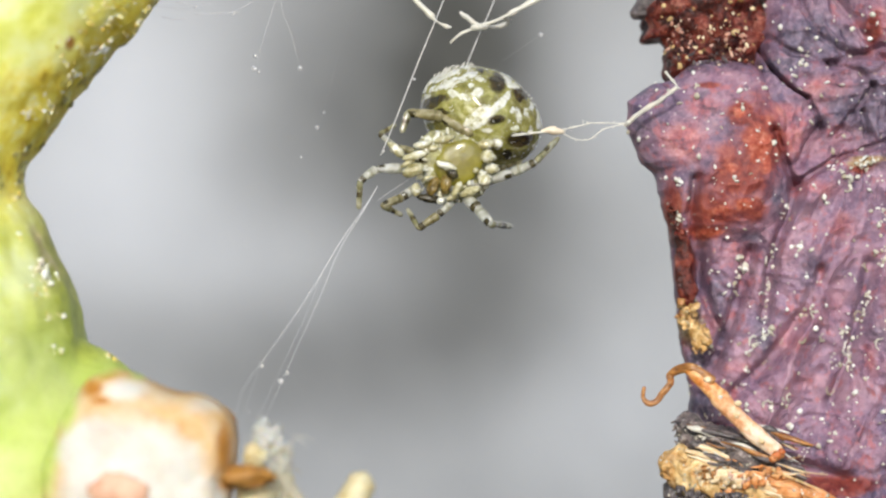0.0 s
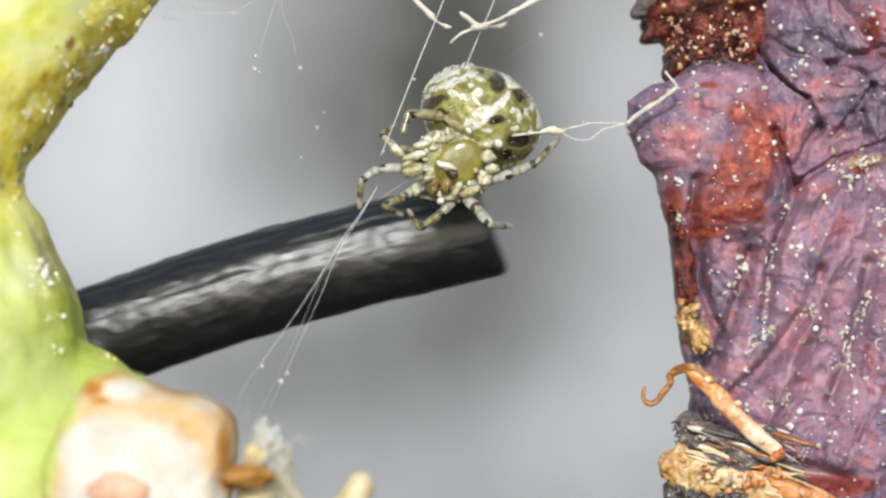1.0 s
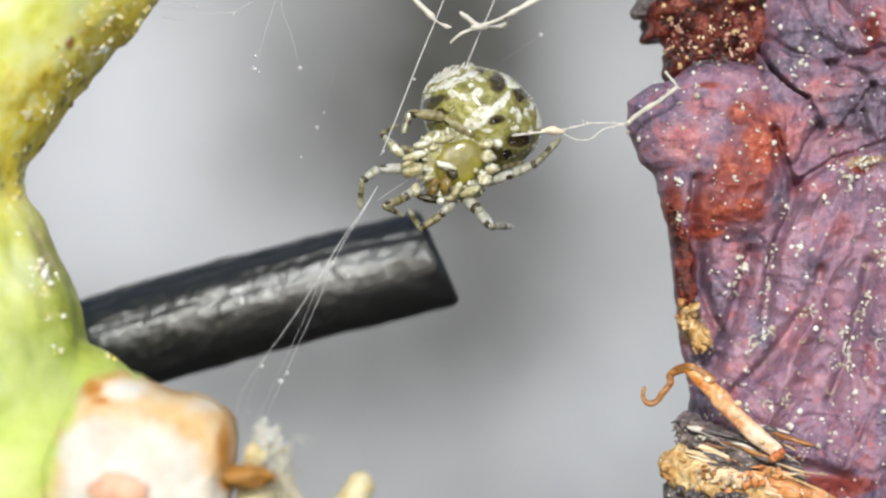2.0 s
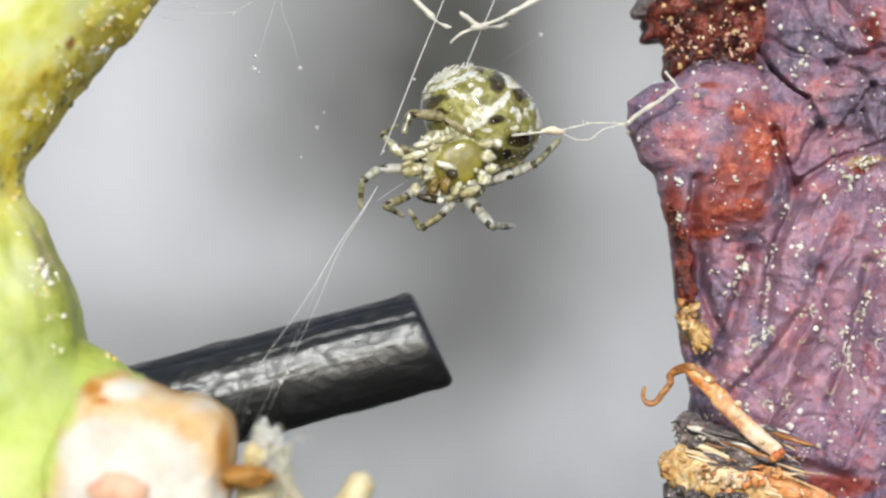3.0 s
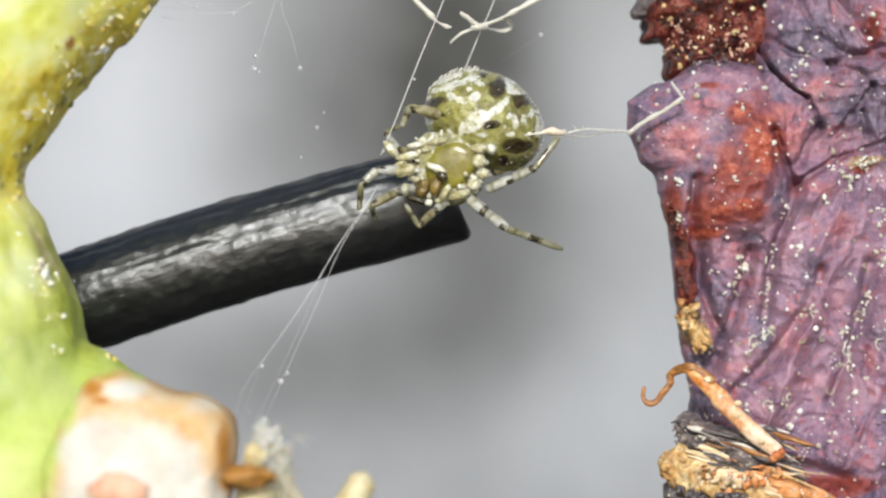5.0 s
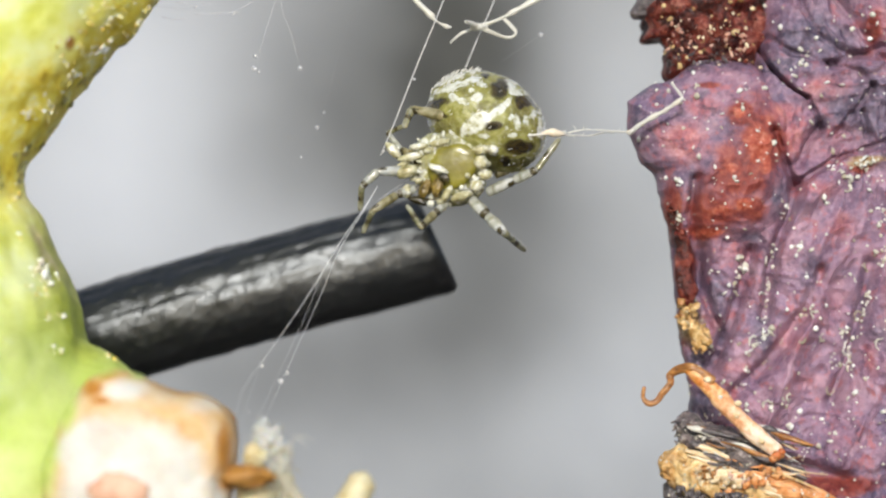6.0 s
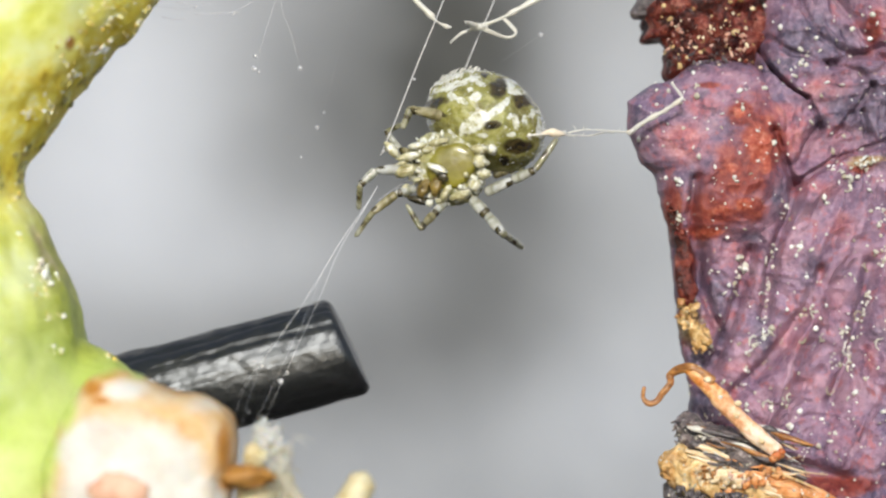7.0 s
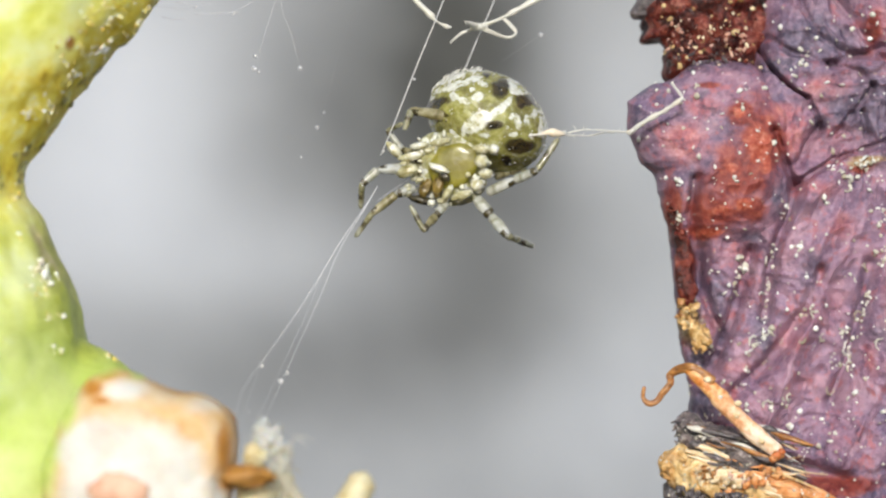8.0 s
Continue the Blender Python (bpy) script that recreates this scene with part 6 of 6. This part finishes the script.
FINE = "fine pale silk thread strung past the spider"
thread([(4.900, 0.700, 7.900), (2.400, 0.300, 7.400), (0.850, -0.150, 6.200), (0.127, -0.300, 3.978), (0.008, -0.300, 3.502), (-0.333, -0.300, 2.668), (-0.644, -0.250, 1.876), (-0.876, -0.200, 1.321)], 0.0085, SILK, FINE, beads=[((-0.405, -0.300, 2.390), 0.02), ((-0.844, -0.200, 1.377), 0.022)])
thread([(2.980, 0.700, 5.600), (1.900, 0.600, 5.600), (1.250, 0.500, 4.900), (0.940, 0.500, 4.139), (0.737, 0.500, 3.572), (0.518, 0.500, 3.070), (0.308, 0.500, 2.560), (0.275, 0.500, 2.438)], 0.009, SILK, FINE)
thread([(1.831, 0.500, 3.371), (1.402, 0.500, 3.071), (1.062, 0.500, 2.844), (0.818, 0.500, 2.666)], 0.0012, FAINT, FINE, beads=[((1.402, 0.500, 3.071), 0.035)])
thread([(-0.477, -0.300, 0.977), (-0.744, -0.450, 0.799), (-0.915, -0.600, 0.678)], 0.005, FAINT, FINE)
SPRAY = "thin silk strand fanning down to the stem"
thread([(-0.914, -0.600, 0.875), (-1.126, -0.900, 0.516), (-1.428, -1.200, 0.070), (-1.812, -1.600, -0.607), (-2.234, -2.000, -1.246), (-2.648, -2.600, -1.863), (-2.768, -3.000, -2.435)], 0.006, SILK, SPRAY, thin=0.12, beads=[((-2.427, -2.200, -1.565), 0.024)])
thread([(-0.914, -0.600, 0.875), (-1.118, -0.900, 0.500), (-1.412, -1.200, 0.008), (-1.716, -1.700, -0.758), (-2.136, -2.400, -1.737), (-2.345, -2.900, -2.256)], 0.007, SILK, SPRAY, thin=0.12, beads=[((-2.158, -2.400, -1.767), 0.034), ((-2.068, -2.400, -1.647), 0.02), ((-2.330, -2.900, -2.233), 0.024)])
thread([(-1.126, -0.900, 0.508), (-1.540, -1.300, -0.108), (-1.864, -1.800, -0.909), (-2.280, -2.500, -1.867), (-2.546, -3.000, -2.435)], 0.004, FAINT, SPRAY, thin=0.4)
thread([(-1.338, -1.100, 0.202), (-2.017, -1.800, -0.909), (-2.443, -2.300, -1.576), (-2.657, -3.000, -2.361)], 0.0035, FAINT, SPRAY, thin=0.4, beads=[((-2.559, -2.800, -2.150), 0.016)])
HANG = "faint hanging silk thread with a tiny bead"
thread([(-2.720, -1.700, 5.600), (-2.283, -0.500, 3.879), (-2.370, -0.500, 3.405), (-2.520, -0.500, 2.931), (-2.623, -0.500, 2.496)], 0.003, FAINT, HANG, beads=[((-2.623, -0.500, 2.702), 0.03), ((-2.639, -0.500, 2.520), 0.036), ((-2.575, -0.500, 2.473), 0.022)])
thread([(-2.720, -1.700, 5.600), (-2.323, -0.500, 3.879), (-2.244, -0.500, 3.326), (-2.125, -0.500, 3.010), (-1.999, -0.500, 2.520)], 0.003, FAINT, HANG, beads=[((-1.999, -0.500, 2.528), 0.036)])
thread([(-2.300, -1.600, 6.600), (-1.325, 0.400, 4.048), (-1.568, 0.400, 2.513), (-1.794, 0.400, 1.737), (-2.052, 0.400, 1.220), (-2.133, 0.400, 0.170)], 0.0005, FAINT, HANG, beads=[((-1.802, 0.400, 1.737), 0.03), ((-1.705, 0.400, 1.955), 0.02), ((-2.028, 0.400, 1.317), 0.02)])
thread([(-4.080, -1.800, 3.308), (-3.582, -1.400, 3.281), (-2.995, -1.000, 3.253), (-2.474, -0.600, 3.554)], 0.0025, FAINT, "faint silk strand running off the stem", beads=[((-3.398, -1.300, 3.320), 0.02), ((-2.902, -1.000, 3.253), 0.02)])

for a, b, c in (((-3.627, -1.600, 3.358), (-3.436, -1.500, 3.328), (-3.182, -1.400, 3.344)), ((-3.817, -1.700, 3.150), (-3.642, -1.600, 3.120), (-3.497, -1.500, 3.143)), ((-3.382, -1.500, 3.197), (-3.082, -1.400, 3.221), (-2.788, -1.300, 3.245))):
    thread([a, b, c], 0.004, FAINT, "short faint strand of silk beside the stem", n=10)

thread([(-2.050, -1.500, 7.200), (-1.150, -0.300, 5.300), (-0.547, 0.200, 3.740)], 0.008, SILK, "silk thread from the stem to a dangling wisp", n=20)

# pale dangling wisps above the spider
w = part("silk_wisp", join([
    tube(spline([(-0.555, 0.200, 3.748), (-0.394, 0.200, 3.547), (-0.209, 0.200, 3.362), (-0.113, 0.200, 3.258), (0.016, 0.200, 3.185), (0.121, 0.200, 3.153)], 40), np.interp(np.linspace(0, 1, 40), [0, 0.25, 0.48, 0.62, 0.72, 0.86, 1], [0.03, 0.035, 0.048, 0.012, 0.012, 0.034, 0.008]), 10, 0.4, 8),
]), FLUFF)
tagged(w, "short pale wisp of silk debris", "silk wisp")
tuft = new("silk_tuft")
tagged(tuft, "fluffy white tuft of silk above the spider", "silk tuft")
TUFT_AT = Vector((0.516, 0.300, 3.169))
TUFT = [
    ("strand", [(3.050, 0.600, 4.700), (2.200, 0.350, 4.250), (1.621, 0.300, 3.717), (1.298, 0.300, 3.540), (1.056, 0.300, 3.411), (0.895, 0.300, 3.314)], (0.030, 0.045, 0.055, 0.060, 0.065, 0.035)),
    ("strand", [(0.919, 0.300, 3.330), (0.734, 0.300, 3.250), (0.548, 0.300, 3.185)], (0.035, 0.030, 0.045)),
    ("knot", [(0.629, 0.300, 3.185), (0.532, 0.300, 3.169), (0.435, 0.300, 3.161), (0.395, 0.300, 3.145)], (0.05, 0.075, 0.06, 0.02)),
    ("curl", [(0.419, 0.300, 3.137), (0.290, 0.300, 3.088), (0.194, 0.300, 3.024), (0.113, 0.300, 2.951)], (0.02, 0.035, 0.035, 0.018)),
    ("twig", [(0.500, 0.300, 3.185), (0.411, 0.300, 3.250), (0.331, 0.300, 3.314), (0.242, 0.300, 3.379)], (0.035, 0.045, 0.045, 0.02)),
    ("loop", [(0.871, 0.300, 3.298), (0.976, 0.300, 3.185), (1.040, 0.300, 3.088), (0.976, 0.300, 3.024), (0.871, 0.300, 3.024), (0.710, 0.300, 3.088), (0.548, 0.300, 3.153)], (0.022, 0.022, 0.024, 0.024, 0.026, 0.024, 0.03)),
]
tuft_parts = {}
for k, (nm, pts, radii) in enumerate(TUFT):
    s = spline(pts, 40) - np.array(TUFT_AT)
    rad = np.interp(np.linspace(0, 1, 40), np.linspace(0, 1, len(radii)), radii)
    rng = random.Random(90 + k)
    geos = [tube(s, rad * 0.72, 12, 0.5, 7, 40 + k)]
    # loose fibres that wind round the strand
    for j in range(7 if nm == "strand" else 4):
        turn, off = rng.uniform(0, 6.3), rng.uniform(0.5, 1.05)
        ang = turn + np.linspace(0, rng.uniform(2, 5), 40)
        fib = s + (rad * off)[:, None] * np.stack([np.cos(ang) * 0.7, np.sin(ang), np.cos(ang) * 0.7], 1)
        geos.append(tube(fib, np.full(40, 0.011), 6, 0.4, 9, 60 + j))
    tuft_parts[nm] = part(nm, join(geos), FLUFF, tuft)

# silk line from the spider to the leaf
line = new("silk_line")
tagged(line, "cream silk line tying the spider to the dried leaf", "silk line")
LINE_AT = Vector((2.611, -0.200, 1.775))
LINE = [
    ("strand", [(0.960, -0.350, 1.594), (1.318, -0.300, 1.636), (1.598, -0.250, 1.662), (1.719, -0.200, 1.664)], 0.02),
    ("knot", [(1.382, -0.280, 1.644), (1.494, -0.270, 1.677), (1.598, -0.260, 1.661), (1.701, -0.250, 1.646)], 0.055),
    ("strand", [(1.677, -0.250, 1.677), (1.958, -0.200, 1.743), (2.117, -0.200, 1.775), (2.611, -0.200, 1.767)], 0.011),
    ("strand", [(1.677, -0.250, 1.630), (1.879, -0.200, 1.544), (2.078, -0.200, 1.552), (2.277, -0.200, 1.695), (2.611, -0.200, 1.767)], 0.011),
    ("thick_strand", [(2.563, -0.200, 1.743), (2.823, -0.350, 1.943), (3.065, -0.500, 2.101), (3.262, -0.600, 2.262)], 0.042),
    ("thick_strand", [(3.278, -0.600, 2.246), (3.216, -0.400, 2.368), (3.136, -0.200, 2.491)], 0.022),
]
line_parts = []
for k, (nm, pts, r) in enumerate(LINE):
    s = spline(pts, 26) - np.array(LINE_AT)
    shape = [0.3, 1.0, 0.3] if nm == "knot" else [0.8, 1.0, 0.7]
    rng = random.Random(140 + k)
    geos = [tube(s, np.interp(np.linspace(0, 1, 26), [0, 0.5, 1], shape) * r, 12, 0.7, 8, 50 + k)]
    # shreds and droplets caught on the silk
    for j in range(0 if nm == "knot" else 9):
        q = s[rng.randrange(26)] + np.array([rng.gauss(0, r * 0.5) for _ in range(3)])
        geos.append(grain(q, r * rng.uniform(0.5, 1.3) if nm == "strand" else r * rng.uniform(0.3, 0.7), rng, j))
        e = q + np.array((rng.gauss(0, 0.05), rng.gauss(0, 0.03), rng.gauss(0, 0.03)))
        geos.append(tube([q, (q + e) / 2 + 0.006, e], [0.005, 0.005, 0.002], 5))
    line_parts.append(part(nm, join(geos), CREAM_SILK if nm == "knot" else FLUFF, line))


# ---- what moves ----
# the wire's tip: seconds, place of the cut end (mm), slope and bend (degrees)
WIRE_ROWS = [
    (0, -3.465, 1.60, -6.356, 15, 0),
    (0.4, -3.049, 1.60, -5.025, 15, 0),
    (0.5, -2.300, 1.60, -3.569, 15, 0),
    (0.6, -1.622, 1.60, -2.300, 15, 0),
    (0.7, -1.215, 1.60, -1.211, 15, 0),
    (0.8, -0.494, 1.50, -0.232, 15, 2),
    (0.9, 0.116, 1.50, 0.373, 13, 6),
    (1, 0.696, 1.40, 0.331, 12, 10),
    (1.1, 1.027, 1.40, 0.588, 12, 10),
    (1.2, 1.234, 1.40, 0.422, 12, 10),
    (1.3, 1.076, 1.40, 0.306, 12, 10),
    (1.4, 0.919, 1.40, 0.406, 12, 10),
    (1.5, 0.729, 1.40, 0.339, 12, 9),
    (1.6, 0.389, 1.40, 0.257, 13, 7),
    (1.7, 0.232, 1.40, 0.339, 13, 6),
    (2.2, -0.174, 1.50, -0.722, 14, 3),
    (2.8, -0.383, 1.60, -2.009, 15, 0),
    (2.9, -0.300, 1.60, -1.590, 15, 0),
    (3, -0.135, 1.60, -1.310, 15, 0),
    (3.1, -0.449, 1.60, -1.419, 15, 0),
    (3.2, -0.437, 1.60, -1.348, 15, 0),
    (3.3, -0.474, 1.60, -1.132, 15, 0),
    (3.4, -0.358, 1.60, -0.641, 15, 0),
    (3.5, -0.502, 1.50, -0.328, 15, 1),
    (3.6, -0.315, 1.50, 0.133, 14, 5),
    (3.7, -0.041, 1.40, 0.513, 14, 6),
    (3.8, 0.282, 1.40, 0.886, 14, 8),
    (3.9, 0.282, 1.40, 0.969, 14, 9),
    (4, 0.215, 1.40, 1.002, 14, 6),
    (4.1, 0.075, 1.40, 1.060, 14, 6),
    (4.2, -0.132, 1.40, 0.944, 14, 6),
    (4.3, -0.132, 1.40, 0.878, 14, 6),
    (4.5, -0.640, 1.40, 0.315, 15, 2),
    (4.7, 0.124, 1.40, 0.903, 14, 5),
    (5.3, 0.141, 1.40, 0.687, 14, 7),
    (5.8, 0.124, 1.40, 0.422, 13, 9),
    (5.9, 0.050, 1.40, 0.331, 14, 6),
    (6, -0.058, 1.40, 0.075, 14, 4),
    (6.1, -0.075, 1.40, -0.083, 14, 4),
    (6.2, -0.415, 1.50, -0.154, 15, 1),
    (6.3, -0.818, 1.50, -0.278, 15, 0),
    (6.4, -1.111, 1.60, -0.628, 15, 0),
    (6.5, -1.219, 1.60, -0.770, 15, 0),
    (6.6, -1.456, 1.60, -1.028, 15, 0),
    (6.8, -1.156, 1.60, -1.406, 15, 0),
    (7, -1.364, 1.60, -1.427, 15, 0),
    (7.1, -1.215, 1.60, -1.610, 15, 0),
    (7.2, -0.474, 1.60, -2.047, 15, 0),
    (7.3, 0.179, 1.60, -2.034, 15, 0),
    (7.4, 0.190, 1.60, -2.035, 15, 0),
    (7.5, 0.055, 1.60, -2.160, 15, 0),
    (7.6, -0.220, 1.60, -2.400, 15, 0),
    (7.7, -2.300, 1.60, -3.174, 15, 0),
    (7.8, -2.966, 1.60, -4.505, 15, 0),
    (8, -3.465, 1.60, -6.190, 15, 0),
]


def motions():
    walk(wire, [(t, pose(x * MM, y * MM, z * MM, 0, -a, 0)) for t, x, y, z, a, b in WIRE_ROWS])
    for k, piece in enumerate(wire_parts):
        rows = []
        for t, x, y, z, a, b in WIRE_ROWS:
            place = Vector((0, 0, 0))
            m = Matrix.Identity(4)
            # each joint turns a little more, about the joint's own place
            for j in range(1, k + 1):
                step = Euler((0, radians(-b / 7.0), 0)).to_matrix().to_4x4()
                joint = Matrix.Translation((-j * SEG * MM, 0, 0))
                m = m @ joint @ step @ joint.inverted()
            rows.append((t, m))
        walk(piece, rows)
    walk(spider, [(t, body_pose(t)) for t, *_ in BODY])
    for k, (leg, shin, foot, lengths, moves, sgn) in enumerate(legs):
        rows = ([], [], [])
        for t, *pts in moves:
            inv = to_mm(body_pose(t)).inverted()
            q = [inv @ p for p in place_leg(pts, LEG_Y[k], lengths, sgn)]
            frames = [frame_along(q[s], q[s + 1]) for s in range(3)]
            local = [frames[0], frames[0].inverted() @ frames[1], frames[0].inverted() @ frames[2]]
            for s in range(3):
                m = local[s].copy()
                m.translation = m.translation * MM
                rows[s].append((t, m))
        for ob, r in zip((leg, shin, foot), rows):
            walk(ob, r)
    at = lambda v, lean=0, dx=0, dz=0, roll=0: pose((v.x + dx) * MM, v.y * MM, (v.z + dz) * MM, roll, lean, 0)
    walk(line, [(0.0, at(LINE_AT)), (8.0, at(LINE_AT))])
    rest = Vector((0, 0, 0))
    end = [(0.0, at(rest)), (3.8, at(rest)), (3.9, at(rest, 0, 0.06, 0)), (4.0, at(rest, 0, 0.26, 0.02)), (4.1, at(rest, 0, 0.18, 0)), (4.2, at(rest, 0, 0.0, 0.0)), (5.8, at(rest, 0, 0, -0.03)), (8.0, at(rest, 0, 0, -0.03))]
    loop = [(0.0, at(rest)), (3.8, at(rest)), (3.9, at(rest, 0, 0.05, 0)), (4.0, at(rest, 2, 0.14, 0.06)), (4.1, at(rest, 3, 0.10, 0.03)), (4.2, at(rest, 3, 0, -0.10, 50)), (4.7, at(rest, 3, 0, -0.11, 62)), (5.8, at(rest, 3, 0, -0.12, 70)), (8.0, at(rest, 3, 0, -0.12, 70))]
    thick = [(0.0, at(rest)), (3.8, at(rest)), (3.9, at(rest, 0, 0.02, -0.03)), (4.0, at(rest, 1, 0.06, -0.06)), (4.2, at(rest, 2, 0.05, -0.11)), (5.8, at(rest, 3, 0.05, -0.12)), (8.0, at(rest, 3, 0.05, -0.12))]
    for ob, rows in zip(line_parts, (end, end, loop, loop, thick, thick)):
        walk(ob, rows)
    walk(tuft, [(0.0, at(TUFT_AT)), (8.0, at(TUFT_AT))])
    # the loop hangs edge-on at first and swings open, the twig swings away
    axis = Vector((0.9, 0, 0.43))
    spin = lambda deg: Matrix.Rotation(radians(deg), 4, axis)
    walk(tuft_parts["loop"], [(0.0, spin(72)), (4.7, spin(66)), (5.8, spin(4)), (8.0, spin(0))])
    walk(tuft_parts["twig"], [(0.0, spin(0)), (4.7, spin(5)), (5.8, spin(62)), (8.0, spin(66))])
    walk(tuft_parts["curl"], [(0.0, spin(0)), (4.7, spin(2)), (5.8, spin(14)), (8.0, spin(16))])


motions()
